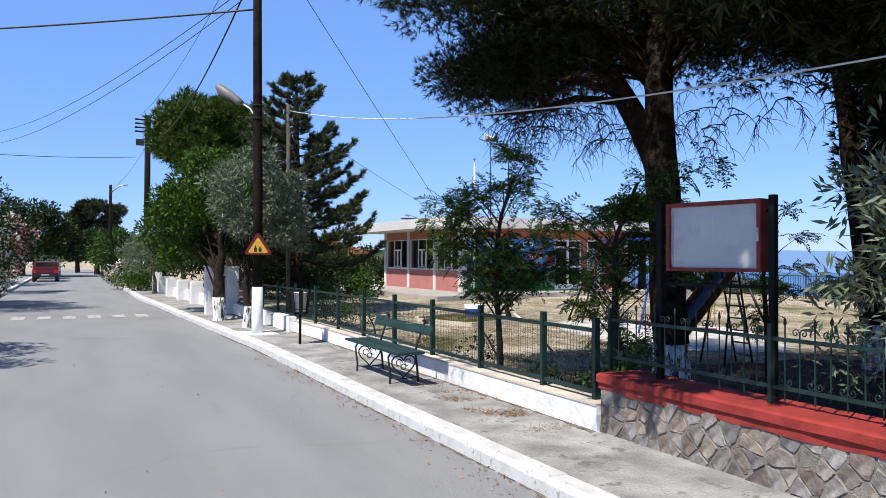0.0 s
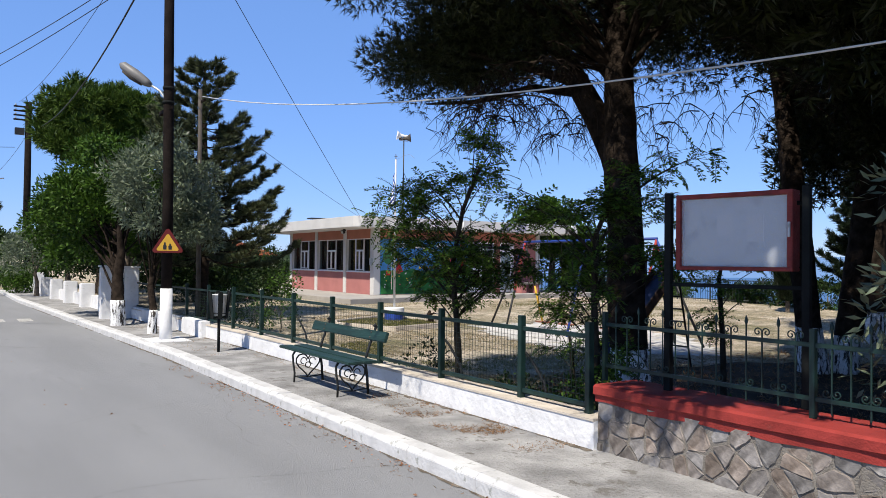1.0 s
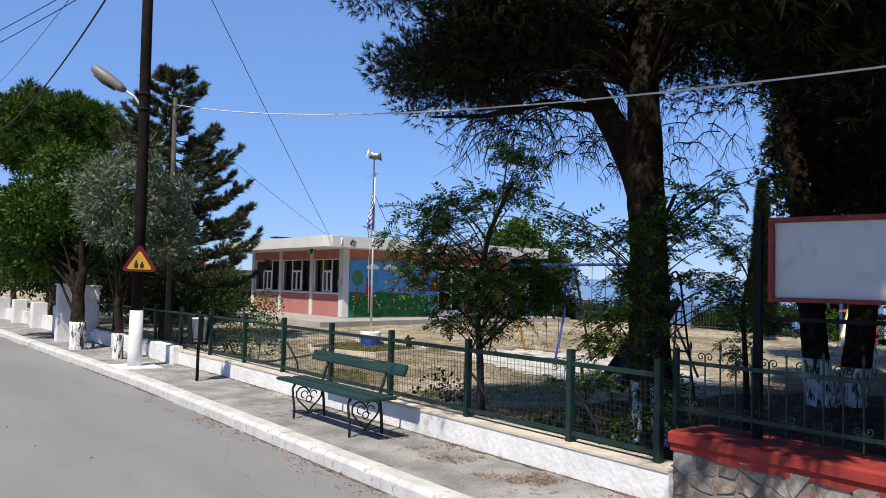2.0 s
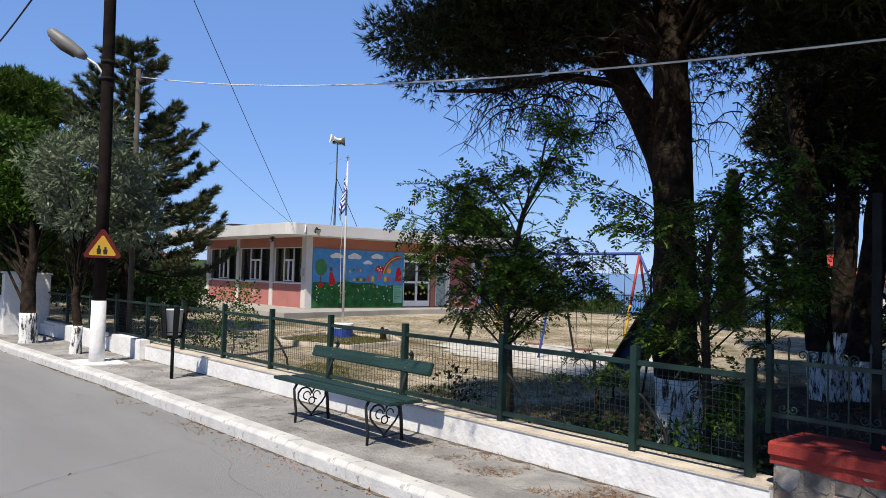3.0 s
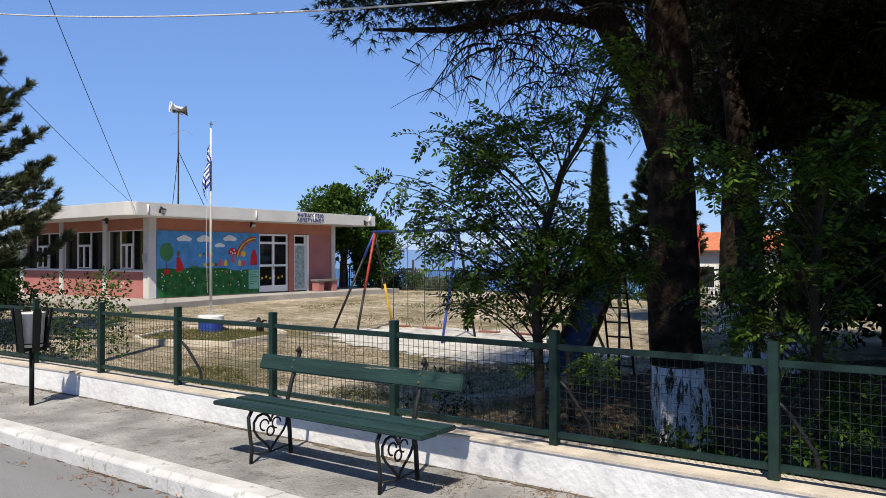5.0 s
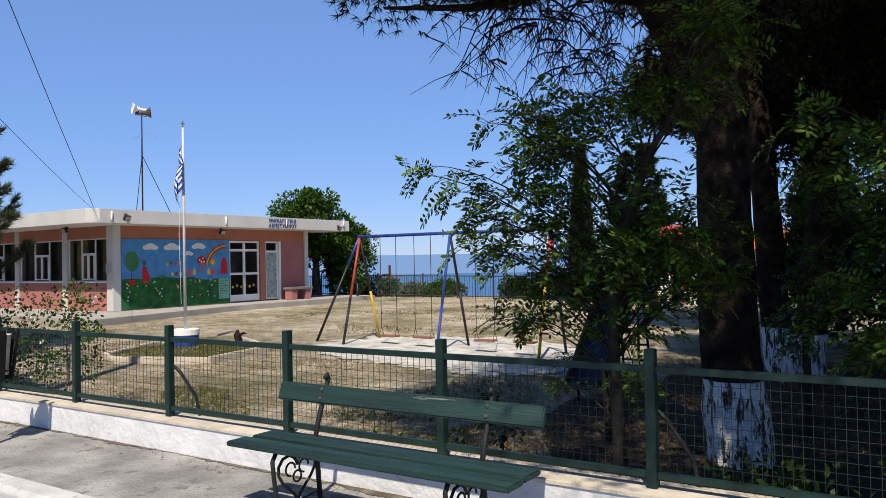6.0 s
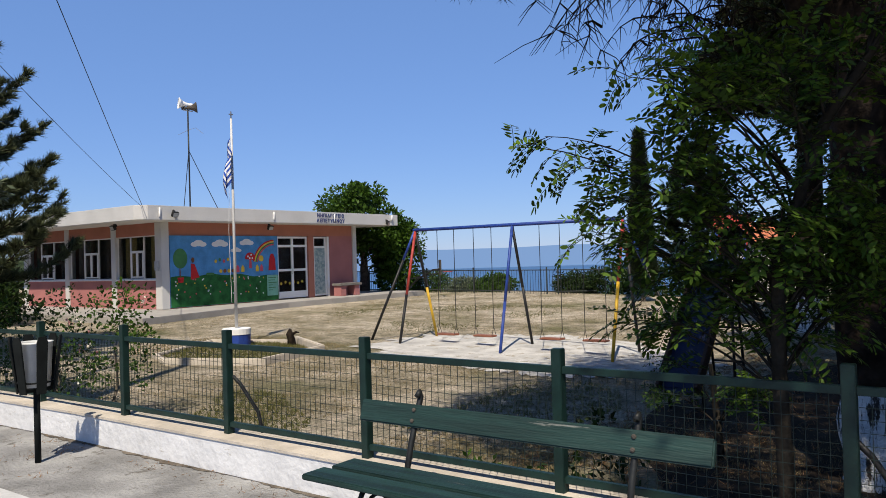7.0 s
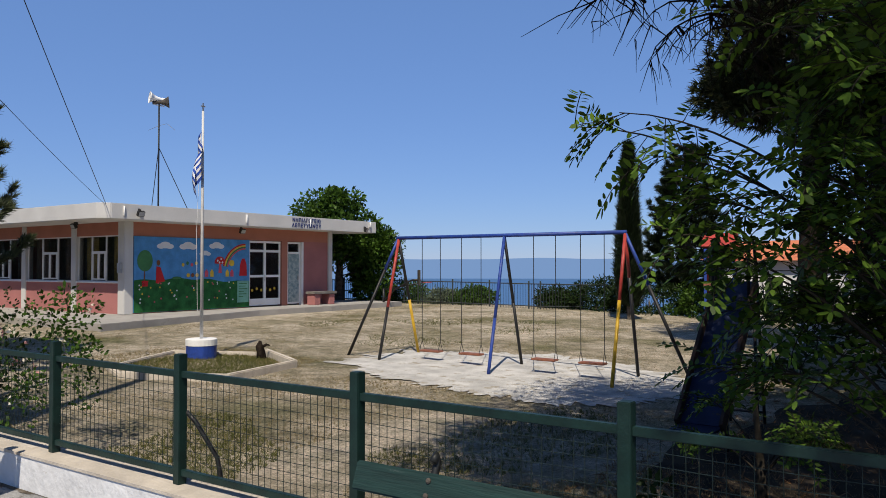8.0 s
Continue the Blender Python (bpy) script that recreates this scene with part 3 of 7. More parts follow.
for k, (sy, sz) in enumerate(seeds):
    cell = [(max(sy - 0.3, -4.8), 0.0), (min(sy + 0.3, 5.095), 0.0), (min(sy + 0.3, 5.095), 0.57), (max(sy - 0.3, -4.8), 0.57)]
    for m_, (oy, oz) in enumerate(seeds):
        if m_ != k and abs(oy - sy) < 0.7:
            d = math.hypot(oy - sy, oz - sz)
            cell = cut(cell, (sy + oy) / 2, (sz + oz) / 2, (oy - sy) / d, (oz - sz) / d)
    if len(cell) < 3:
        continue
    cy, cz = sum(p[0] for p in cell) / len(cell), sum(p[1] for p in cell) / len(cell)
    worn = []
    for e_ in range(len(cell)):
        (ay_, az_), (by_, bz_) = cell[e_], cell[(e_ + 1) % len(cell)]
        worn += [(ay_ + (cy - ay_) * rng.uniform(0.0, 0.13), az_ + (cz - az_) * rng.uniform(0.0, 0.13))]
        if math.hypot(by_ - ay_, bz_ - az_) > 0.06:
            worn += [((ay_ * f_ + by_ * (1 - f_)) + (cy - ay_) * rng.uniform(-0.02, 0.09), (az_ * f_ + bz_ * (1 - f_)) + (cz - az_) * rng.uniform(-0.02, 0.09)) for f_ in (0.66, 0.33)]
    cell = worn
    n = len(cell)
    b = Build()
    proud = rng.uniform(0.001, 0.016)
    for d, s in ((0.05, 0.95), (-proud + 0.006, 0.94), (-proud, 0.88)):
        b.v += [(d + (rng.uniform(-0.005, 0.005) if d < 0.04 else 0), (p - cy) * s * (1 - 0.03 * rng.random()), (q - cz) * s * (1 - 0.03 * rng.random())) for p, q in cell]
    for r in range(2):
        b.f += [(r * n + a, r * n + (a + 1) % n, (r + 1) * n + (a + 1) % n, (r + 1) * n + a) for a in range(n)]
    b.f.append(tuple(2 * n + a for a in range(n)))
    ob = part("stone", b, STONE, stone_wall)
    ob.location = (4.900, cy, cz)

# ---- mesh fence on the low wall ----
POSTS = [5.31, 6.245] + [7.67 + 1.436 * i for i in range(11)]
PT, PB = 1.18, 0.39


def wire_panel(length, tall, open_sag=0.0):
    """Welded wire: upright and cross wires of one panel."""
    b = Build()
    n = int(length / 0.05)
    for i in range(1, n):
        y = length * i / n
        b.tube([(0, y, 0), (0, y, tall)], 0.0019, 4, False)
    m = int(tall / 0.055)
    for j in range(1, m):
        z = tall * j / m
        b.tube([(0.003, 0, z), (0.003, length * 0.5, z + open_sag), (0.003, length, z)], 0.0019, 4, False)
    return b


rng = random.Random(2)
for i, (ya, yb) in enumerate(zip(POSTS, POSTS[1:])):
    f = thing("fence_panel", "dark green steel fence panel with welded wire mesh", "fence", (5.0 + lat(ya), ya, PB), "fence panels on the low wall")
    f.rotation_euler = (0, 0, 0.035 if ya > 14 else 0)
    L = yb - ya
    post = part("post", Build().box(-0.03, -0.03, 0, 0.03, 0.03, PT - PB + rng.uniform(0, 0.012)), GREEN, f, bevel=0.004)
    part("top_rail", Build().box(-0.018, 0.03, 0.655, 0.018, L - 0.03, 0.695), GREEN, f, bevel=0.003)
    part("bottom_rail", Build().box(-0.018, 0.03, 0.055, 0.018, L - 0.03, 0.095), GREEN, f, bevel=0.003)
    wm = wire_panel(L - 0.07, 0.56, -0.012 if i in (2, 3) else 0)
    ob = part("wire_mesh", wm, WIREM, f, "fine rectangular welded wire mesh")
    ob.location = (0.01, 0.035, 0.095)
    if i in (5, 2, 1):
        part("brace", Build().tube([(0.03, -0.02, 0.44), (0.06, -0.07, 0.38), (0.13, -0.19, 0.16), (0.15, -0.24, -0.1), (0.15, -0.25, -0.72)], 0.015, 7), DARKS, f, "bent steel brace", smooth=True)

# ---- iron railing on the red coping ----
def scroll(b, y, z, r, turn, s):
    """A small spiral of flat iron."""
    pts = []
    for k in range(15):
        a = turn + s * k * 0.55
        rr = r * (1 - k / 17)
        pts.append((0, y + rr * math.cos(a), z + rr * math.sin(a)))
    b.tube(pts, 0.005, 5)


RAIL_Y = [5.24 - 1.92 * i for i in range(6)]
for i, ya in enumerate(RAIL_Y[:-1]):
    r = thing("iron_railing", "dark green wrought-iron railing with spearheads and scrolls", "railing", (5.12, ya, 0.684), "railings on the red coping")
    part("post", Build().box(-0.02, -0.02, 0, 0.02, 0.02, 0.60), GREEN, r, bevel=0.003)
    part("top_rail", Build().box(-0.012, -1.9, 0.475, 0.012, -0.02, 0.505), GREEN, r, bevel=0.002)
    part("bottom_rail", Build().box(-0.012, -1.9, 0.115, 0.012, -0.02, 0.145), GREEN, r, bevel=0.002)
    for k in range(1, 15):
        y = -k * 0.128
        b = Build().tube([(0, y, 0.04 if k % 2 else 0.10), (0, y, 0.60 if k % 2 else 0.545)], 0.0065, 6)
        if k % 2:
            b.lathe([(0.004, 0.585), (0.013, 0.61), (0.010, 0.635), (0.001, 0.66)], 0, y, 6)
        part("bar", b, GREEN, r)
        b = Build()
        if k % 2 == 0:
            scroll(b, y + 0.035, 0.545, 0.034, math.pi, -1)
            scroll(b, y - 0.035, 0.545, 0.034, 0, 1)
        else:
            scroll(b, y + 0.036, 0.180, 0.034, math.pi, 1)
            scroll(b, y - 0.036, 0.180, 0.034, 0, -1)
        part("scroll", b, GREEN, r)

# ---- notice board on its two posts ----
REDF = mat("peeling_red_frame", (0.19, 0.028, 0.024), 0.75, var=0.25, scale=9.0, fine=70, bump=0.4, stain=(0.30, 0.25, 0.22), stain_at=0.66)
PAPER = mat("bleached_paper", (0.46, 0.47, 0.475), 0.8, var=0.05, bump=0.05)
board = thing("notice_board", "weathered red notice board with a faded white panel", "notice board", (5.338, 4.08, 0.684))
turn = Matrix.Rotation(radians(11.5), 4, "Z")
for y, top in ((0.53, 1.60), (-0.55, 1.60)):
    part("post", Build().box(-0.088, y - 0.028, -0.02, -0.032, y + 0.028, top, turn), MATTBLK, board, "dark square steel post", bevel=0.004)
for z in (0.86, 1.48):
    part("crossbar", Build().box(0.002 if z > 1 else -0.07, -0.52, z - 0.015, 0.03 if z > 1 else -0.045, 0.5, z + 0.015, turn), MATTBLK, board, "dark steel crossbar", bevel=0.003)
z0, z1, hw = 0.979, 1.577, 0.445
part("back", Build().box(-0.02, -hw + 0.03, z0 + 0.03, 0.0, hw - 0.03, z1 - 0.03, turn), PANELW, board, "faded white panel with pale blotches")
part("box_back", Build().box(0.002, -hw, z0, 0.055, hw, z1, turn), REDS, board, "dark red box back", bevel=0.004)
for nm, box in (("frame_top", (-0.085, -hw - 0.012, z1 - 0.035, 0.06, hw + 0.012, z1)), ("frame_bottom", (-0.085, -hw - 0.012, z0, 0.058, hw + 0.012, z0 + 0.03)),
                ("frame_side", (-0.085, -hw - 0.012, z0 + 0.03, 0.058, -hw + 0.028, z1 - 0.035)), ("frame_side", (-0.085, hw - 0.028, z0 + 0.03, 0.058, hw + 0.012, z1 - 0.035))):
    part(nm, Build().box(*box, turn), REDF, board, "peeling red-painted timber", bevel=0.004)
pane = part("pane", Build().box(-0.062, -hw + 0.03, z0 + 0.032, -0.058, hw - 0.03, z1 - 0.037, turn), glass_mat("dusty_pane", (0.70, 0.73, 0.76), 0.3, 0.30), board, "dusty acrylic pane")
pane.visible_shadow = False
for y_, z_, w_, t_ in ((-0.16, 1.20, 0.13, 0.20), (0.08, 1.24, 0.12, 0.18)):
    part("paper_sheet", Build().box(-0.026, y_ - w_ / 2, z_, -0.022, y_ + w_ / 2, z_ + t_, turn), PAPER, board, "faint bleached paper sheet")
part("latch", Build().box(-0.10, -hw + 0.0, z0 + 0.25, -0.083, -hw + 0.018, z0 + 0.36, turn), STEEL, board, "small rusty latch", bevel=0.003)
part("hasp", Build().tube([turn @ Vector((-0.09, -hw + 0.01, z0 + 0.36)), turn @ Vector((-0.105, -hw + 0.01, z0 + 0.33)), turn @ Vector((-0.09, -hw + 0.01, z0 + 0.30))], 0.004, 5), STEEL, board)

# ---- park bench ----
def bench_end(y):
    """One cast end: front leg, back leg that rises to the backrest, scrolled iron heart between."""
    leg_f = Build().tube([(-0.20, y, 0.0), (-0.195, y, 0.12), (-0.215, y, 0.25), (-0.225, y, 0.35), (-0.19, y, 0.405)], 0.014, 8)
    leg_b = Build().tube([(0.20, y, 0.0), (0.185, y, 0.2), (0.155, y, 0.40), (0.20, y, 0.55), (0.275, y, 0.74), (0.30, y, 0.80), (0.29, y, 0.825), (0.265, y, 0.80)], 0.017, 8)
    seat_bar = Build().box(-0.21, y - 0.018, 0.398, 0.19, y + 0.018, 0.41)
    heart = Build()
    pts = []
    for k in range(23):
        a = 2 * math.pi * k / 22
        hx = 16 * math.sin(a) ** 3
        hz = 13 * math.cos(a) - 5 * math.cos(2 * a) - 2 * math.cos(3 * a) - math.cos(4 * a)
        pts.append((-0.01 + hx * 0.0105, y, 0.235 + hz * 0.0105))
    heart.tube(pts, 0.010, 6, False)
    rings = []
    for cx, cz, r in ((0.0, 0.215, 0.036), (-0.06, 0.27, 0.042), (0.06, 0.27, 0.042)):
        c = Build()
        c.tube([(-0.01 + cx + r * math.cos(2 * math.pi * k / 12), y, cz + r * math.sin(2 * math.pi * k / 12)) for k in range(13 if cx == 0 else 10)], 0.007, 6, False)
        rings.append(c)
    foot = Build().tube([(-0.19, y, 0.075), (-0.01, y, 0.055), (0.19, y, 0.075)], 0.008, 6)
    return leg_f, leg_b, seat_bar, heart, rings, foot


bench = thing("park_bench", "worn green timber bench with black scrolled iron ends", "bench", (4.30, 9.12, 0.13))
for y in (0.64, -0.64):
    leg_f, leg_b, seat_bar, heart, rings, foot = bench_end(y)
    part("front_leg", leg_f, IRON, bench, "black iron leg", smooth=True)
    part("back_leg", leg_b, IRON, bench, "black iron leg rising to the backrest", smooth=True)
    part("seat_bar", seat_bar, IRON, bench)
    hp = part("scrollwork", heart, IRON, bench, "heart-shaped black iron scroll", smooth=True)
    for c in rings:
        part("ring", c, IRON, hp, smooth=True)
    part("stretcher", foot, IRON, bench, smooth=True)
part("seat_board", Build().box(-0.262, -1.04, 0.414, -0.095, 1.02, 0.446), GREENWOOD, bench, "weathered green seat board", bevel=0.007)
part("seat_board", Build().box(-0.060, -1.03, 0.414, 0.125, 1.00, 0.446), GREENWOOD, bench, "weathered green seat board", bevel=0.007)
tilt = Matrix.Translation((0.243, 0, 0.697)) @ Matrix.Rotation(radians(20), 4, "Y")
part("backrest_board", Build().box(-0.019, -1.0, -0.062, 0.019, 1.03, 0.062, tilt), GREENWOOD, bench, "weathered green backrest board", bevel=0.007)
for y in (0.64, -0.64):
    for z in (-0.03, 0.03):
        part("bolt", Build().lathe([(0.012, -0.004), (0.012, 0.003), (0.006, 0.007)], 0, 0, 8, tilt @ Matrix.Translation((-0.022, y, z)) @ Matrix.Rotation(radians(-90), 4, "Y")), GREYWOOD, bench)

# ---- litter bin ----
bin_ = thing("litter_bin", "pale litter bin in a near-black slatted holder on a post", "bin", (4.27, 13.49, 0.13))
part("post", Build().tube([(0, 0, -0.02), (0, 0, 0.72)], 0.026, 8), MATTBLK, bin_, smooth=True)
part("bucket", Build().lathe([(0.105, 0.62), (0.128, 0.98), (0.136, 0.985), (0.122, 0.965), (0.10, 0.64)], 0, 0, 16), BINW, bin_, "pale grey plastic bucket", smooth=True)
for k in range(6):
    a = k * math.pi / 3 + 0.35
    m = Matrix.Rotation(a, 4, "Z") @ Matrix.Translation((0.140, 0, 0.57)) @ Matrix.Rotation(radians(7), 4, "Y")
    part("slat", Build().plate([(-0.036, 0), (0.036, 0), (0.042, 0.42), (0.028, 0.465), (-0.028, 0.465), (-0.042, 0.42)], 0.014, m @ Matrix.Rotation(radians(90), 4, "Z")), MATTBLK, bin_, "near-black slat with rounded top", bevel=0.003)
part("holder_ring", Build().tube([(0.135 * math.cos(k * math.pi / 8), 0.135 * math.sin(k * math.pi / 8), 0.66) for k in range(17)], 0.008, 6, False), MATTBLK, bin_, smooth=True)
part("bracket", Build().box(-0.13, -0.015, 0.575, 0.13, 0.015, 0.60), MATTBLK, bin_, bevel=0.003)

# ---- street lamp pole with warning sign ----
PX, PY = 3.98, 15.9
pole = thing("street_lamp", "tarred timber pole with a street lamp and whitewashed foot", "street lamp", (PX, PY, 0.13))
part("pole", Build().tube([(0, 0, 1.0), (0.0, 0.0, 3.0), (-0.03, 0.0, 6.0), (-0.05, 0.0, 9.2)], [0.105, 0.10, 0.095, 0.085], 14), POLEM, pole, smooth=True)
part("painted_foot", Build().tube([(0, 0, -0.05), (0, 0, 0.3), (0, 0, 1.005)], [0.125, 0.12, 0.115], 14), LIME, pole, "whitewashed pole foot", smooth=True)
arm = part("arm", Build().tube([(-0.03, 0, 4.50), (-0.06, 0.04, 4.70), (-0.16, 0.12, 4.88), (-0.36, 0.26, 5.03)], 0.022, 8), STEEL, pole, "grey steel arm", smooth=True)
head = part("lamp_head", Build().tube([(-0.31, 0.22, 4.99), (-0.38, 0.27, 5.045), (-0.57, 0.41, 5.21), (-0.76, 0.54, 5.375), (-0.81, 0.58, 5.41)], [0.05, 0.085, 0.105, 0.085, 0.03], 12), mat("lamp_housing", (0.15, 0.15, 0.148), 0.5, var=0.1, bump=0.05), pole, "grey street-lamp housing", smooth=True)
part("lens", Build().tube([(-0.45, 0.32, 5.02), (-0.61, 0.44, 5.16), (-0.75, 0.54, 5.28)], [0.05, 0.078, 0.05], 10), GREYWOOD, head, "dull dark lamp lens", smooth=True)
for z in (4.62, 4.9):
    part("clamp", Build().tube([(-0.02, 0, z), (-0.02, 0, z + 0.05)], 0.112, 14), MATTBLK, pole, "dark steel band", smooth=True)
part("crossarm", Build().box(-0.05, -0.75, 4.50, 0.02, 0.10, 4.58, Matrix.Rotation(radians(180), 4, "Z")), POLEM, pole, "short timber crossarm", bevel=0.006)
# triangular warning sign with two plain bars for its figures
sgn = thing("warning_sign", "yellow and red triangular warning sign fixed to the lamp pole", "road sign", (PX - 0.02, PY - 0.125, 1.83))
S = Matrix.Rotation(radians(-12), 4, "Z") @ Matrix.Scale(0.77, 4)


def triangle(half, low, high, y, thick, m, r=0.06):
    pts = []
    for cx, cz, a0 in ((-half, low, 210), (half, low, 330), (0, high, 90)):
        for k in (-50, -25, 0, 25, 50):
            a = radians(a0 + k)
            dx, dz = (-half * 0.0), 0
            pts.append((cx + r * math.cos(a), cz + r * math.sin(a)))
    order = pts[0:5] + pts[5:10] + pts[10:15]
    return Build().plate(order, thick, m @ Matrix.Translation((0, y, 0)))


part("border", triangle(0.30, 0.06, 0.545, 0, 0.012, S), SIGNR, sgn, "red border")
face = part("face", triangle(0.225, 0.085, 0.435, -0.004, 0.006, S, 0.035), SIGNY, sgn, "yellow-orange face")
for cx, tall in ((-0.07, 0.21), (0.055, 0.18)):
    part("pictogram", Build().plate([(cx - 0.035, 0.08), (cx + 0.035, 0.08), (cx + 0.045, 0.17), (cx + 0.02, tall), (cx + 0.02, tall + 0.05), (cx - 0.02, tall + 0.05), (cx - 0.02, tall), (cx - 0.045, 0.17)], 0.003, S @ Matrix.Translation((0, -0.008, 0))), BLACK, face, "plain black shape")
part("sign_back", Build().box(-0.05, 0.013, 0.0, 0.05, 0.06, 0.4, S), STEEL, sgn)
setting("pole_plinth", Build().box(3.62, 15.4, 0.12, 4.35, 16.3, 0.148), LIME, "whitewashed plinth round the lamp pole", bevel=0.01, category="plinth")

# thin grey timber pole inside the fence, that carries the pale cable
p2 = thing("cable_pole", "slim weathered timber pole with a cable bracket", "pole", (5.16, 17.9, -0.2))
part("pole", Build().tube([(0, 0, -0.1), (0, 0, 3), (-0.02, 0, 5.75)], [0.055, 0.05, 0.045], 10), GREYWOOD, p2, smooth=True)
part("bracket", Build().box(-0.02, -0.30, 5.45, 0.02, 0.25, 5.50), POLEM, p2, bevel=0.004)

# utility pole down the road
up = thing("utility_pole", "dark timber utility pole with stacked insulator arms", "pole", (4.22, 46.5, -0.1))
part("pole", Build().tube([(0, 0, 0.0), (0, 0, 5), (0, 0, 10.05)], [0.19, 0.175, 0.15], 12), POLEM, up, smooth=True)
for z in (9.1, 9.33, 9.56, 9.79):
    a = part("arm", Build().box(-0.7, -0.045, z - 0.04, 0.17, 0.045, z + 0.04), POLEM, up, bevel=0.005)
    part("insulator", Build().lathe([(0.02, 0), (0.045, 0.02), (0.03, 0.05), (0.045, 0.07), (0.015, 0.10)], -0.6, 0, 10, Matrix.Translation((0, 0, z + 0.04))), PANELW, a, smooth=True)
part("box", Build().box(-0.63, -0.14, 8.3, -0.18, 0.14, 8.65), BLACK, up, bevel=0.01)
fp = thing("utility_pole", "slim distant timber pole beside the road", "pole", (2.9, 62.0, 0.0))
part("pole", Build().tube([(0, 0, -0.1), (0, 0, 7.2)], [0.13, 0.10], 8), POLEM, fp, smooth=True)
part("lamp_arm", Build().tube([(0, 0, 6.6), (0.6, -0.3, 7.1), (1.2, -0.4, 7.2)], 0.05, 6), STEEL, fp, smooth=True)

# ---- cables ----
def cable(name, label, a, b_, sag, r, material, n=26):
    a, b_ = Vector(a), Vector(b_)
    pts = []
    for i in range(n + 1):
        t = i / n
        p = a.lerp(b_, t)
        p.z -= sag * 4 * t * (1 - t)
        pts.append(p)
    return tagged(part(name, Build().tube(pts, r, 5), material, smooth=True), label, "cable")


PALE = mat("pale_cable", (0.55, 0.55, 0.54), 0.6, var=0.1, bump=0.0)
cable("cable", "pale grey cable strung above the fence", (5.14, 17.75, 5.37), (6.04, -12.0, 3.53), 1.22, 0.0095, PALE, 40)
cable("cable", "thick black cable crossing the road", (3.95, 15.85, 7.15), (-9.0, 26.0, 7.45), 0.15, 0.022, BLACK)
cable("cable", "black twisted cable from pole to pole", (3.95, 15.9, 8.2), (4.15, 46.4, 8.6), 1.2, 0.022, BLACK)
for dz in (0.0, 0.7):
    cable("cable", "thin overhead wire slanting across the road", (3.93, 15.9, 7.6 + dz * 0.3), (-5.0, 52.0, 8.3 + dz), 0.9, 0.010, BLACK)
cable("cable", "thin overhead wire along the road", (3.75, 46.4, 9.9), (3.95, 15.9, 9.0), 0.6, 0.008, BLACK)
cable("cable", "dark service wire running down to the school roof", (3.95, 15.9, 9.05), (14.6, 28.3, 3.50), 0.06, 0.009, BLACK)
cable("cable", "thin service wire running down to the school roof", (5.15, 17.9, 5.25), (14.6, 28.3, 3.48), 0.08, 0.006, BLACK)
cable("cable", "overhead wire across the street", (3.6, 46.4, 7.5), (-9.0, 26, 5.2), 0.3, 0.014, BLACK)
cable("cable", "wire from the far pole", (4.2, 46.4, 8.3), (2.9, 62.0, 6.9), 0.4, 0.010, BLACK)

# ---- the school building ----
OX, OY, OZ = 15.55, 28.9, 0.29
school = thing("school_building", "low flat-roofed pink school with a white overhanging roof and painted mural", "building", (OX, OY, OZ))
UW, VD = 9.05, 9.25
H1, H2, HR = 0.93, 2.36, 2.80
COLS = [(0.0, 0.30), (2.62, 2.90), (5.72, 6.0), (8.85, 9.13)]
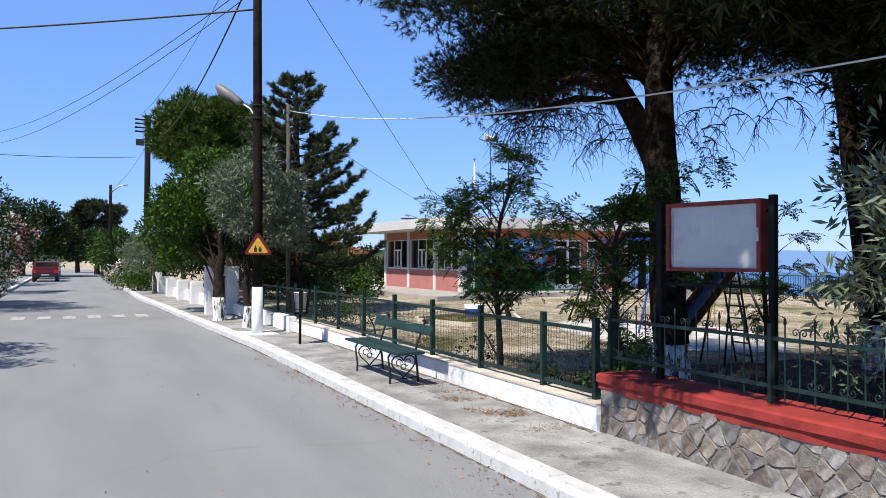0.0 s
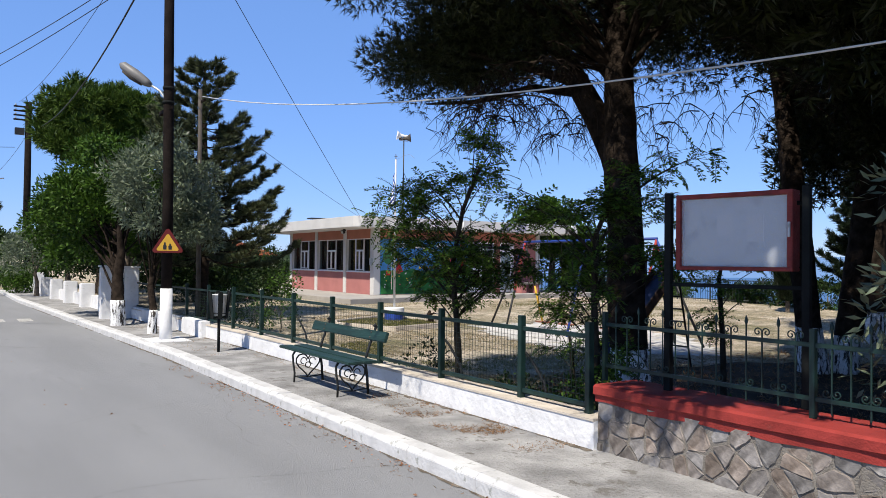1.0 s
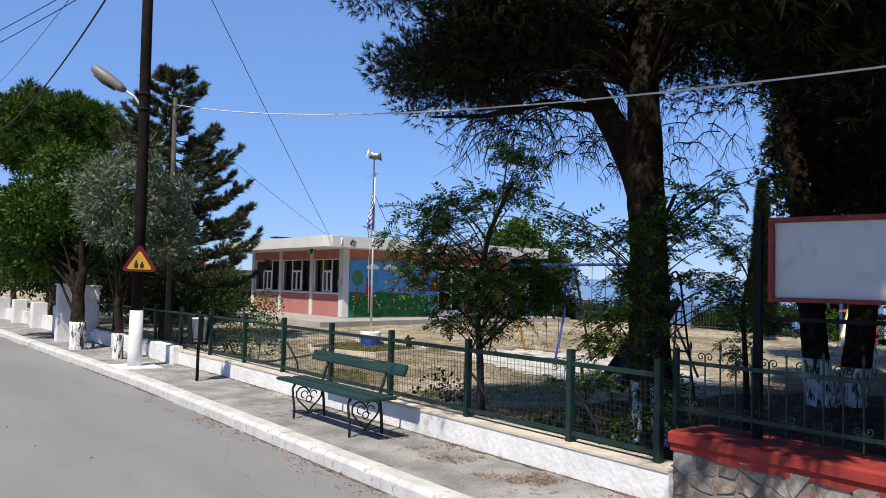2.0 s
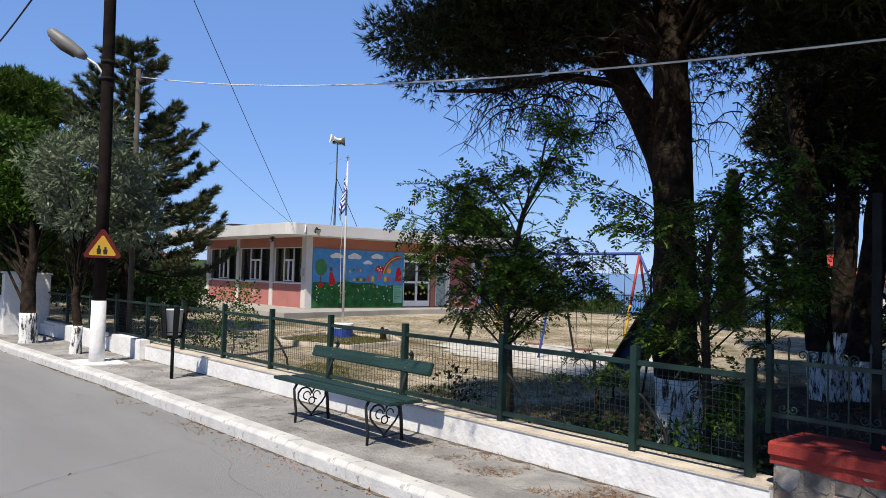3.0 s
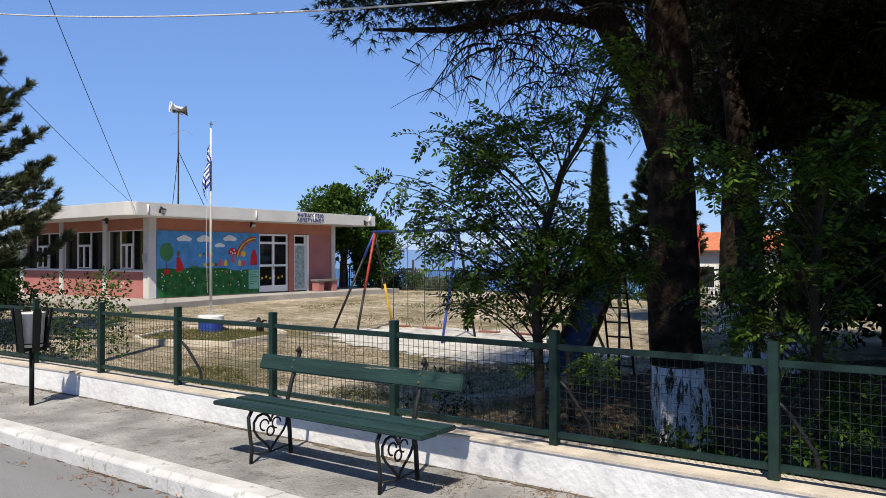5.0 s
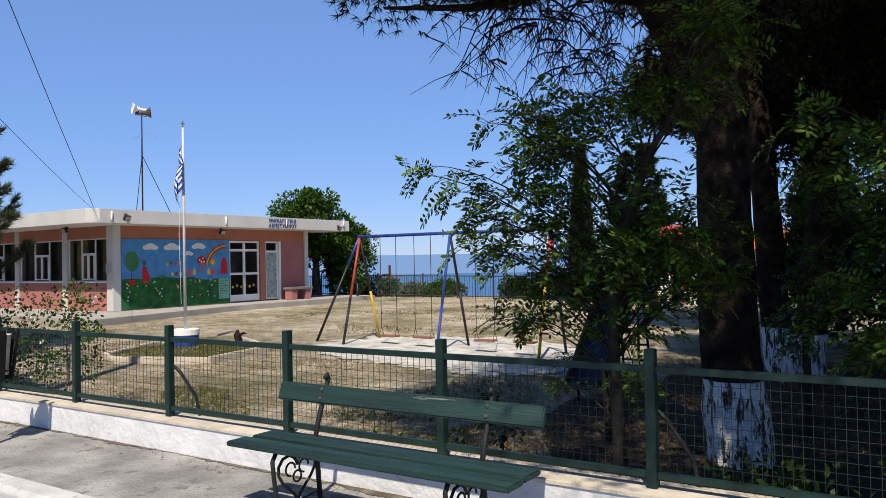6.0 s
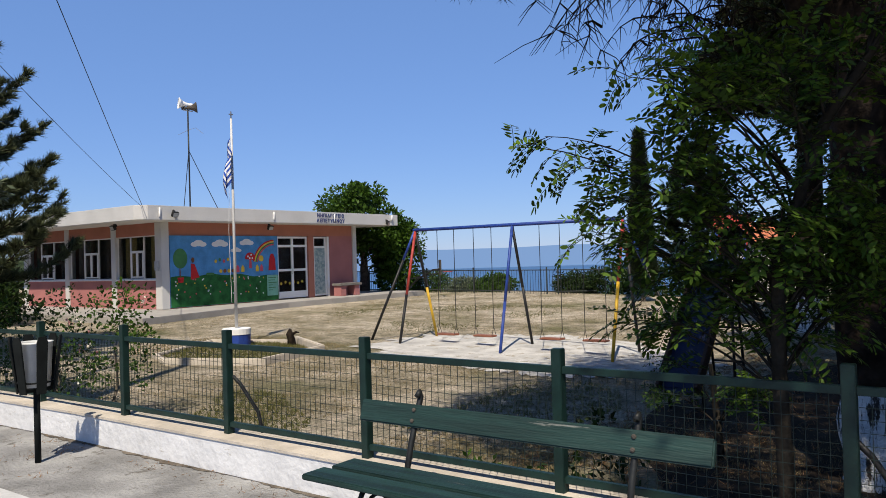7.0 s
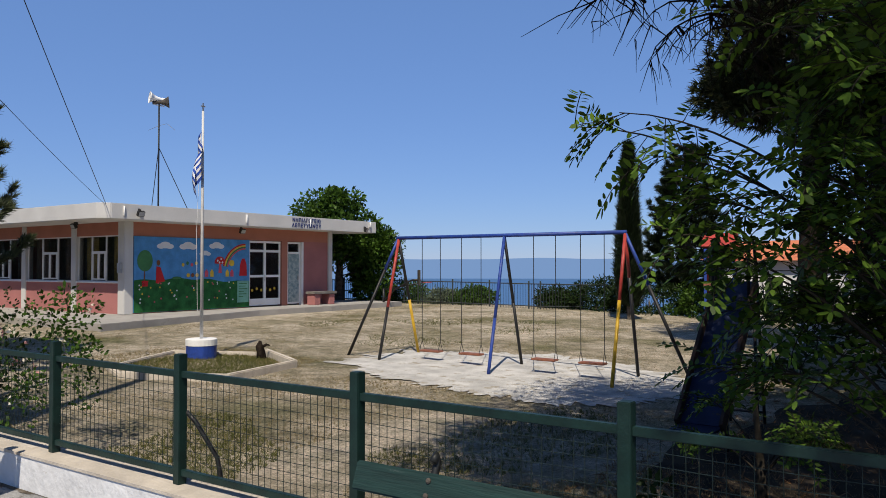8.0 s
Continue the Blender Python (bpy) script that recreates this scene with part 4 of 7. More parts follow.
# left facade between the columns
part("corner_column", Build().box(0.0, -0.04, 0, 0.30, 0.30, HR), ROOFW, school, "white plastered corner column", bevel=0.012)
for a, c in COLS[1:]:
    part("column", Build().box(0.01, a, 0, 0.28, c, HR), ROOFW, school, "white plastered column", bevel=0.012)
for i in range(3):
    a, c = COLS[i][1], COLS[i + 1][0]
    part("parapet_wall", Build().box(0.05, a, 0, 0.25, c, H1), PINK, school, "pink plaster wall below the window")
    part("lintel_wall", Build().box(0.05, a, H2 + 0.04, 0.25, c, HR), SALMON, school, "salmon plaster band above the window")
    sill = Build().box(0.015, a, H1, 0.25, c, H1 + 0.04)
    part("sill", sill, WHITEP, school, "white window sill", bevel=0.006)
    win = part("window", Build().box(0.10, a, H1 + 0.04, 0.16, a + 0.035, H2 + 0.04).box(0.10, c - 0.035, H1 + 0.04, 0.16, c, H2 + 0.04).box(0.10, a + 0.035, H2 + 0.005, 0.16, c - 0.035, H2 + 0.04).box(0.10, a + 0.035, H1 + 0.04, 0.16, c - 0.035, H1 + 0.075), WHITEP, school, "white metal window with a small double casement")
    w3 = (c - a) / 3
    for k in (1, 2):
        part("mullion", Build().box(0.095, a + k * w3 - 0.018, H1 + 0.075, 0.155, a + k * w3 + 0.018, H2 + 0.005), WHITEP, win)
    zc = H1 + 0.09 + 0.86
    part("transom", Build().box(0.09, a + w3 + 0.018, zc, 0.155, a + 2 * w3 - 0.018, zc + 0.04), WHITEP, win)
    for k in (0, 1):
        y0 = a + w3 + 0.03 + k * (w3 / 2 - 0.03)
        y1 = y0 + w3 / 2 - 0.035
        part("casement", Build().box(0.075, y0, H1 + 0.10, 0.115, y0 + 0.04, zc).box(0.075, y1 - 0.04, H1 + 0.10, 0.115, y1, zc).box(0.075, y0 + 0.04, zc - 0.04, 0.115, y1 - 0.04, zc).box(0.075, y0 + 0.04, H1 + 0.10, 0.115, y1 - 0.04, H1 + 0.14), WHITEP, win)
    for k in range(3):
        g = part("pane", Build().box(0.125, a + 0.03 + k * w3, H1 + 0.07, 0.13, a + (k + 1) * w3 - 0.015, H2 + 0.01), GLASS, win, "dark reflecting glass")
        g.visible_shadow = False
    # curtains drawn to the sides
    for k, (s0, s1) in enumerate(((a + 0.08, a + w3 * 0.95), (c - w3 * 0.95, c - 0.08))):
        cu = Build()
        n = 22
        for j in range(n + 1):
            y = s0 + (s1 - s0) * j / n
            x = 0.36 + 0.03 * math.sin(j * 1.7)
            cu.v += [(x, y, H1), (x, y, H2)]
        for j in range(n):
            cu.f.append((2 * j, 2 * j + 2, 2 * j + 3, 2 * j + 1))
        part("curtain", cu, CURTAIN if i == 0 else CURTAINB, win, "yellow drawn curtain" if i == 0 else "brown drawn curtain", smooth=True)
# front facade
part("front_band", Build().box(0.30, 0.0, H2 + 0.02, UW - 0.2, 0.22, HR), SALMON, school, "salmon plaster band under the roof")
part("front_wall", Build().box(0.30, 0.0, 0, 4.85, 0.22, H2 + 0.02), SALMON, school)
part("door_pier", Build().box(6.42, 0.0, 0, 6.70, 0.22, H2 + 0.02), SALMON, school, "salmon plaster pier")
part("front_wall", Build().box(7.42, 0.0, 0, UW - 0.2, 0.22, H2 + 0.02), PINK, school)
part("end_column", Build().box(UW - 0.2, -0.06, 0, UW + 0.02, 0.22, HR), ROOFW, school, "slim white end column", bevel=0.01)
part("end_wall", Build().box(UW - 0.2, 0.22, 0, UW, VD, HR), PINK, school)
part("back_wall", Build().box(0.28, VD - 0.2, 0, UW - 0.2, VD, HR), PINK, school)
part("floor", Build().box(0.2, 0.22, -0.05, UW - 0.2, VD - 0.2, 0.02), INSIDE, school)
part("inner_wall", Build().box(4.6, 1.6, 0.02, 4.75, VD - 0.2, HR), INSIDE, school)
part("inner_wall", Build().box(2.9, 0.24, 0.02, 3.0, VD - 0.2, HR), INSIDE, school)
roof = Build()
ch = 0.28
out = [(-1.30 + ch, -0.95), (UW + 1.65, -0.95), (UW + 1.65, VD + 1.2), (-1.30, VD + 1.2), (-1.30, -0.95 + ch)]
for z in (HR, HR + 0.45):
    roof.v += [(x, y, z) for x, y in out]
roof.f = [tuple(range(5)), tuple(range(9, 4, -1))] + [(i, (i + 1) % 5, (i + 1) % 5 + 5, i + 5) for i in range(5)]
part("roof", roof, ROOFW, school, "white plastered flat roof slab with deep fascia", bevel=0.015)
for x in (-0.62, 3.9, 6.9):
    part("downpipe_stub", Build().tube([(x, -0.955, HR + 0.10), (x, -0.975, HR + 0.12), (x, -0.975, HR + 0.38)], 0.022, 7), WHITEP, school, smooth=True)
part("downpipe_stub", Build().tube([(UW + 1.2, -0.955, HR + 0.22), (UW + 1.2, -1.02, HR + 0.24), (UW + 1.2, -1.02, HR + 0.42)], 0.03, 7), WHITEP, school, smooth=True)


def floodlight(x, y, z, yaw):
    m = Matrix.Translation((x, y, z)) @ Matrix.Rotation(yaw, 4, "Z") @ Matrix.Rotation(radians(25), 4, "X")
    f = part("floodlight", Build().box(-0.11, -0.10, -0.08, 0.11, 0.0, 0.08, m), BLACK, school, "small black floodlight", bevel=0.012)
    part("lens", Build().box(-0.09, -0.106, -0.06, 0.09, -0.099, 0.06, m), PANELW, f)
    part("bracket", Build().box(-0.02, 0.0, -0.02, 0.02, 0.10, 0.10, m), BLACK, f)


floodlight(-0.15, -1.02, HR + 0.20, 0)
floodlight(4.3, -0.25, HR - 0.12, 0)
floodlight(UW + 0.9, -1.0, HR + 0.12, 0.3)
floodlight(-0.6, 1.6, HR - 0.1, radians(-90))
part("meter_box", Build().box(-0.07, 0.06, 1.25, 0.0, 0.24, 1.55), PANELW, school, "grey meter box", bevel=0.008)
part("roof_unit", Build().box(1.3, 9.3, HR + 0.45, 2.4, 9.8, HR + 0.80), BLACK, school, bevel=0.02)
part("chimney", Build().box(1.25, 9.25, HR + 0.84, 2.45, 9.85, HR + 0.90), BLACK, school, bevel=0.01)

# glazed double door and the narrow side door
def glazed(x0, x1, y, z0, z1, cols, rows, parent, w=0.06):
    f = Build().box(x0, y, z0, x0 + w, y + 0.06, z1).box(x1 - w, y, z0, x1, y + 0.06, z1).box(x0 + w, y, z1 - w, x1 - w, y + 0.06, z1).box(x0 + w, y, z0, x1 - w, y + 0.06, z0 + w)
    d = part("door", f, WHITEP, parent, "white metal-framed glazed door")
    for k in range(1, cols):
        x = x0 + (x1 - x0) * k / cols
        part("mullion", Build().box(x - w * 0.7, y - 0.005, z0 + w, x + w * 0.7, y + 0.055, z1 - w), WHITEP, d)
    for z in rows:
        part("rail", Build().box(x0 + w, y - 0.008, z - w * 0.6, x1 - w, y + 0.052, z + w * 0.6), WHITEP, d)
    g = part("pane", Build().box(x0 + w, y + 0.03, z0 + w, x1 - w, y + 0.036, z1 - w), GLASS, d, "dark glass")
    g.visible_shadow = False
    return d


door = glazed(4.88, 6.40, 0.06, 0.05, H2, 2, (0.85 + 0.25, 2.0), school, 0.075)
part("kick_panel", Build().box(4.955, 0.045, 0.125, 6.325, 0.085, 0.30), WHITEP, door, "white kick panel")
part("handle", Build().tube([(5.60, 0.03, 0.95), (5.60, 0.0, 0.97), (5.60, 0.0, 1.12), (5.60, 0.03, 1.14)], 0.012, 6), STEEL, door, smooth=True)
for i in range(6):
    c = Build().lathe([(0.03, 0), (0.055, 0.004), (0.03, 0.008)], 0, 0, 8, Matrix.Translation((5.08 + i * 0.21, 0.088, 0.60 + 0.05 * (i % 2))) @ Matrix.Rotation(radians(90), 4, "X"))
    part("sticker", c, YELP, door, "yellow paper flower")
sd = glazed(6.72, 7.40, 0.06, 0.05, H2, 1, (1.95,), school, 0.07)
part("panel", Build().box(6.79, 0.05, 0.12, 7.33, 0.08, 1.91), mat("printed_blue_panel", (0.26, 0.40, 0.42), 0.6, var=0.3, scale=9, fine=30, tint=(0.42, 0.50, 0.48), bump=0.05, stain=(0.05, 0.12, 0.16), stain_at=0.60), sd, "pale blue printed door panel")
part("jamb", Build().box(7.40, -0.03, 0.0, 7.50, 0.10, H2), WHITEP, sd)
part("handle", Build().box(7.26, 0.02, 0.92, 7.31, 0.05, 1.10), STEEL, sd, bevel=0.004)

# the mural: flat painted shapes on the plaster
def paint(name, col, var=0.12):
    return mat(name, col, 0.75, var=var, scale=4.0, fine=25, bump=0.08, spec=0.2)


mural = part("mural", Build().box(0.32, -0.035, 0.03, 4.84, -0.003, 2.37), paint("mural_sky_blue", (0.075, 0.27, 0.56)), school, "painted mural of a meadow, clouds and a rainbow")


def blob(cx, cz, rx, rz, y, col, name, label="", n=22, lo=0, hi=360):
    pts = [(cx + rx * math.cos(radians(lo + (hi - lo) * k / n)), cz + rz * math.sin(radians(lo + (hi - lo) * k / n))) for k in range(n)]
    return part(name, Build().plate(pts, 0.004, Matrix.Translation((0, y, 0))), col, mural, label)


MGREEN = paint("mural_meadow_green", (0.018, 0.115, 0.032), 0.3)
MWHITE = paint("mural_white", (0.72, 0.74, 0.76), 0.05)
MRED = paint("mural_red", (0.50, 0.025, 0.03))
MPINK = paint("mural_rose", (0.60, 0.10, 0.14))
MYEL = paint("mural_yellow", (0.70, 0.48, 0.06))
MTREE = paint("mural_leaf_green", (0.06, 0.20, 0.08))
MBROWN = paint("mural_brown", (0.20, 0.08, 0.03))
pts = [(0.325, 0.035), (4.835, 0.035), (4.835, 1.12)]
for k in range(25):
    t = 1 - k / 24
    pts.append((0.325 + 4.51 * t, 1.02 + 0.10 * math.sin(t * 5.5) * t + 0.03 * math.sin(t * 23)))
part("meadow", Build().plate(pts, 0.004, Matrix.Translation((0, -0.040, 0))), MGREEN, mural, "dark green painted meadow")
for cx, cz, s in ((1.42, 2.08, 1), (2.28, 2.08, 1.1), (3.42, 2.12, 1), (2.95, 1.86, 0.75)):
    for dx, dz, r in ((-0.16, 0, 0.13), (0.0, 0.04, 0.17), (0.16, 0.0, 0.13)):
        blob(cx + dx * s, cz + dz * s, r * s * 1.15, r * s * 0.62, -0.0405 - dx * 0.003, MWHITE, "cloud")
blob(0.70, 1.62, 0.27, 0.33, -0.041, MTREE, "painted_tree", "round green painted tree")
blob(0.68, 1.13, 0.02, 0.20, -0.0415, MBROWN, "painted_trunk")
part("painted_pot", Build().plate([(0.58, 1.0), (0.82, 1.0), (0.79, 0.83), (0.61, 0.83)], 0.004, Matrix.Translation((0, -0.046, 0))), MRED, mural)
part("painted_dress", Build().plate([(1.08, 0.92), (1.42, 0.98), (1.24, 1.42), (1.10, 1.45)], 0.004, Matrix.Translation((0, -0.046, 0))), MRED, mural, "plain red painted shape")
blob(1.17, 1.56, 0.06, 0.09, -0.046, MBROWN, "painted_shape")
blob(1.85, 1.08, 0.17, 0.045, -0.046, MTREE, "painted_shape")
for k in range(4):
    blob(2.08 + 0.17 * k, 1.50 + 0.05 * (k % 2), 0.05, 0.06, -0.046, (MYEL, MTREE, MPINK, MYEL)[k], "painted_shape")
    blob(2.28 + 0.17 * k, 1.16, 0.065, 0.065, -0.047, (MYEL, MBROWN)[k % 2], "painted_shape")
# rainbow in bands
for k, c in enumerate((MRED, MYEL, MTREE, MPINK)):
    r0, r1 = 1.02 - 0.055 * k, 0.97 - 0.055 * k
    arc = [(4.84 - 0.15 + r0 * math.cos(radians(a)), 1.30 + r0 * 0.92 * math.sin(radians(a))) for a in range(92, 171, 6)]
    arc += [(4.84 - 0.15 + r1 * math.cos(radians(a)), 1.30 + r1 * 0.92 * math.sin(radians(a))) for a in range(170, 91, -6)]
    part("rainbow_band", Build().plate(arc, 0.004, Matrix.Translation((0, -0.041, 0))), c, mural)
blob(3.55, 1.58, 0.22, 0.20, -0.046, MRED, "painted_mushroom", "red painted mushroom cap with white spots", 22, -20, 200)
for dx, dz in ((-0.1, 0.06), (0.05, 0.12), (0.10, 0.0), (-0.02, -0.0)):
    blob(3.55 + dx, 1.58 + dz, 0.035, 0.035, -0.0505, MWHITE, "painted_spot", n=10)
part("painted_stalk", Build().plate([(3.49, 1.22), (3.63, 1.22), (3.60, 1.54), (3.52, 1.54)], 0.004, Matrix.Translation((0, -0.045, 0))), MPINK, mural)
for cx, c in ((3.0, MPINK), (3.22, MYEL), (3.86, MYEL), (4.06, MPINK)):
    part("painted_house", Build().plate([(cx - 0.07, 1.10), (cx + 0.07, 1.10), (cx + 0.07, 1.26), (cx, 1.36), (cx - 0.07, 1.26)], 0.004, Matrix.Translation((0, -0.046, 0))), c, mural)
part("painted_tower", Build().plate([(4.38, 1.12), (4.72, 1.12), (4.70, 1.52), (4.62, 1.72), (4.50, 1.72), (4.42, 1.52)], 0.004, Matrix.Translation((0, -0.047, 0))), MRED, mural, "red painted tower")
blob(4.05, 1.56, 0.11, 0.11, -0.046, MYEL, "painted_star")
rng = random.Random(5)
for k in range(44):
    blob(rng.uniform(0.5, 4.2), rng.uniform(0.30, 0.95), 0.028, 0.028, -0.046, (MWHITE, MWHITE, MPINK, MYEL)[k % 4], "painted_flower", n=7)
pl = part("painted_plaque", Build().plate([(4.30, 0.20), (4.80, 0.20), (4.80, 0.95), (4.30, 0.95)], 0.004, Matrix.Translation((0, -0.047, 0))), paint("mural_mint", (0.20, 0.46, 0.36)), mural, "pale green painted plaque with unreadable lines")
for k in range(6):
    part("text_bar", Build().box(4.36, -0.050, 0.84 - k * 0.09, 4.36 + (0.36, 0.30, 0.38, 0.22, 0.34, 0.2)[k], -0.0475, 0.865 - k * 0.09), MTREE, pl)

# lettering on the fascia
def lettering(text, x, z, size):
    cu = bpy.data.curves.new("lettering", "FONT")
    cu.body, cu.size, cu.extrude, cu.align_x = text, size, 0.006, "CENTER"
    cu.space_character = 1.22
    cu.offset = 0.0035
    cu.materials.append(TEXTB)
    ob = new("lettering", cu)
    ob.parent = school
    ob.location, ob.rotation_euler = (x, -0.962, z), (radians(90), 0, 0)
    ob["label"] = "navy painted capitals"
    return ob


lettering("ΝΗΠΙΑΓΩΓΕΙΟ", 6.72, HR + 0.255, 0.185)
lettering("ΛΕΠΕΤΥΜΝΟΥ", 6.72, HR + 0.06, 0.185)

# terrace round the building
terrace = Build()
out = [(13.0, 25.9), (19.5, 27.35), (27.2, 27.35), (27.2, 40), (13.0, 40)]
for z in (-0.3, OZ):
    terrace.v += [(x, y, z) for x, y in out]
terrace.f = [tuple(range(5)), tuple(range(9, 4, -1))] + [(i, (i + 1) % 5, (i + 1) % 5 + 5, i + 5) for i in range(5)]
setting("terrace", terrace, SLABM, "pale concrete terrace round the school", bevel=0.015, category="terrace")
tb = thing("concrete_bench", "squat bench with a concrete slab on pink plastered feet", "bench", (23.6, 28.45, OZ))
# slab colour is darkened for the shadow under the roof's edge
part("slab", Build().box(-0.62, -0.25, 0.40, 0.60, 0.25, 0.50), mat("shade_darkened_concrete", (0.17, 0.155, 0.14), 0.9, var=0.2, scale=4, fine=50, bump=0.3), tb, bevel=0.015)
for x in (-0.42, 0.36):
    part("foot", Build().box(x - 0.15, -0.2, 0, x + 0.15, 0.2, 0.40), PINK, tb, bevel=0.01)

# loudspeaker mast on the roof
mast = thing("loudspeaker_mast", "thin steel mast with two grey horn loudspeakers and guy wires", "mast", (18.2, 31.0, OZ + HR + 0.45))
part("mast", Build().tube([(0, 0, 0), (0, 0, 3.85)], 0.028, 8), IRON, mast, smooth=True)
for a in (-2.2, -0.6, 1.2):
    part("guy_wire", Build().tube([(0, 0, 2.3), (1.05 * math.cos(a), 1.05 * math.sin(a), 0)], 0.013, 4), DARKS, mast)
for a, z in ((2.7, 3.98), (-0.6, 3.86)):
    m = Matrix.Translation((0.06 * math.cos(a), 0.06 * math.sin(a), z)) @ Matrix.Rotation(a, 4, "Z") @ Matrix.Rotation(radians(84), 4, "Y")
    part("horn", Build().lathe([(0.06, -0.28), (0.07, -0.16), (0.05, -0.12), (0.075, 0.02), (0.13, 0.16), (0.21, 0.26), (0.20, 0.255), (0.06, 0.03)], 0, 0, 18, m), WHITEP if z > 3.9 else GREYWOOD, mast, "grey horn loudspeaker", smooth=True)
part("bracket", Build().box(-0.2, -0.015, 3.74, 0.2, 0.015, 3.77), STEEL, mast)
part("aerial", Build().tube([(-0.35, 0.1, 2.85), (0, 0, 3.05), (0.25, -0.1, 3.15), (0.5, -0.2, 2.95)], 0.008, 4), STEEL, mast)

# ---- flagpole on its base ----
FX, FY = 11.55, 20.15
gz = yard(FX, FY)
flag = thing("flagpole", "white flagpole with a limp blue and white flag", "flagpole", (FX, FY, gz))
base = part("base", Build().lathe([(0.28, -0.05), (0.285, 0.24)], 0, 0, 24), BLUEP, flag, "blue painted concrete drum")
part("cap", Build().lathe([(0.295, 0.24), (0.295, 0.355), (0.28, 0.365)], 0, 0, 24), WHITEP, base, "white rim")
part("shaft", Build().tube([(0, 0, 0.365), (0, 0, 2.8), (0, 0, 4.75)], [0.034, 0.029, 0.022], 10), POLEW, flag, smooth=True)
part("cross", Build().box(-0.01, -0.01, 4.75, 0.01, 0.01, 4.90).box(-0.05, -0.009, 4.83, 0.05, 0.009, 4.85), STEEL, flag)
part("halyard", Build().tube([(-0.10, 0, 0.9), (-0.13, 0.0, 2.4), (-0.05, 0, 4.3)], 0.004, 4), WHITEP, flag)
FLAGB = mat("flag_blue", (0.02, 0.07, 0.36), 0.8, var=0.12, bump=0.05)
FLAGW = mat("flag_white", (0.74, 0.75, 0.78), 0.8, var=0.06, bump=0.05)
# nine stripes hanging in folds
cloth = part("flag", Build().tube([(0, 0, 4.4), (0, 0, 4.38)], 0.02, 6), FLAGW, flag, "limp flag of nine blue and white stripes")
n = 9
for k in range(n):
    s = Build()
    for j in range(9):
        t = j / 8
        u0, u1 = k / n, (k + 1) / n
        for u in (u0, u1):
            x = -0.03 - 0.27 * t * (0.35 + 0.65 * u) * (0.8 + 0.25 * math.sin(4 * u))
            y = 0.09 * math.sin(t * 9 + u * 2)
            z = 4.35 - 0.72 * u - 0.62 * t
            s.v.append((x, y, z))
    for j in range(8):
        s.f.append((2 * j, 2 * j + 1, 2 * j + 3, 2 * j + 2))
    part("stripe", s, (FLAGB, FLAGW)[k % 2], cloth, "blue stripe" if k % 2 == 0 else "white stripe", smooth=True)

# kerbed bed round the flagpole
bed = thing("flower_bed_edging", "low bed edged with a concrete rim, one corner broken", "edging", (0, 0, 0))
corners = [(9.6, 20.1), (9.2, 19.1), (10.17, 17.7), (11.95, 18.05), (12.6, 19.5), (11.55, 21.0)]
for k, ((xa, ya), (xb, yb)) in enumerate(zip(corners, corners[1:] + corners[:1])):
    a, c = Vector((xa, ya, yard(xa, ya))), Vector((xb, yb, yard(xb, yb)))
    if k == 4:
        a = a.lerp(c, 0.12)
    d = c - a
    m = Matrix.Translation(a) @ d.to_track_quat("X", "Z").to_matrix().to_4x4()
    rise = (0.07, 0.12, 0.13, 0.14, 0.07, 0.06)[k]
    part("edge", Build().box(-0.03, -0.05, -0.15, d.length + 0.02, 0.05, rise, m), LIME_TOP, bed, bevel=0.018)
st = thing("tree_stump", "small dark gnarled stump in the bed", "stump", (12.25, 19.25, yard(12.25, 19.25)))
part("stump", Build().tube([(0, 0, -0.05), (0.01, 0.02, 0.12), (-0.03, 0.03, 0.24), (0.02, 0.06, 0.33)], [0.11, 0.08, 0.075, 0.03], 9), BARK, st, smooth=True)
part("snag", Build().tube([(0, 0.03, 0.2), (0.08, -0.05, 0.27), (0.15, -0.07, 0.25)], [0.035, 0.025, 0.01], 6), BARK, st, smooth=True)

# ---- swing frame ----
SX, SZ = 14.42, -0.16
swing = thing("swing_set", "four-seat swing frame of chipped blue, red and yellow steel pipe", "swing", (SX, 15.08, SZ))
part("top_bar", Build().tube([(0, 2.56, 2.47), (0.0, -2.34, 2.47)], 0.036, 10), BLUEP, swing, "blue top pipe", smooth=True)


def leg(a, c, top, low, cut=0.5):
    a, c = Vector(a), Vector(c)
    mid = a.lerp(c, cut)
    u = part("leg", Build().tube([a, mid], 0.030, 9), top, swing, smooth=True)
    part("lower_leg", Build().tube([mid, c], 0.030, 9), low, u, smooth=True)


leg((0, 2.51, 2.45), (-0.77, 2.42, -0.04), REDS, DARKS, 0.55)
leg((0, 2.51, 2.45), (0.76, 2.55, -0.04), DARKS, YELP, 0.5)
leg((0, 2.53, 2.45), (-0.55, 3.45, -0.04), BLUEP, DARKS, 0.25)
leg((0, 0.03, 2.45), (-0.77, -0.08, -0.04), BLUEP, BLUEP, 0.6)
leg((0, 0.03, 2.45), (0.76, 0.08, -0.04), DARKS, DARKS)
leg((0, -2.32, 2.45), (-0.77, -2.38, -0.04), REDS, YELP, 0.45)
leg((0, -2.32, 2.45), (0.76, -2.25, -0.04), REDS, DARKS, 0.3)
leg((0, -2.32, 2.45), (0.55, -3.25, -0.04), BLUEP, DARKS, 0.35)
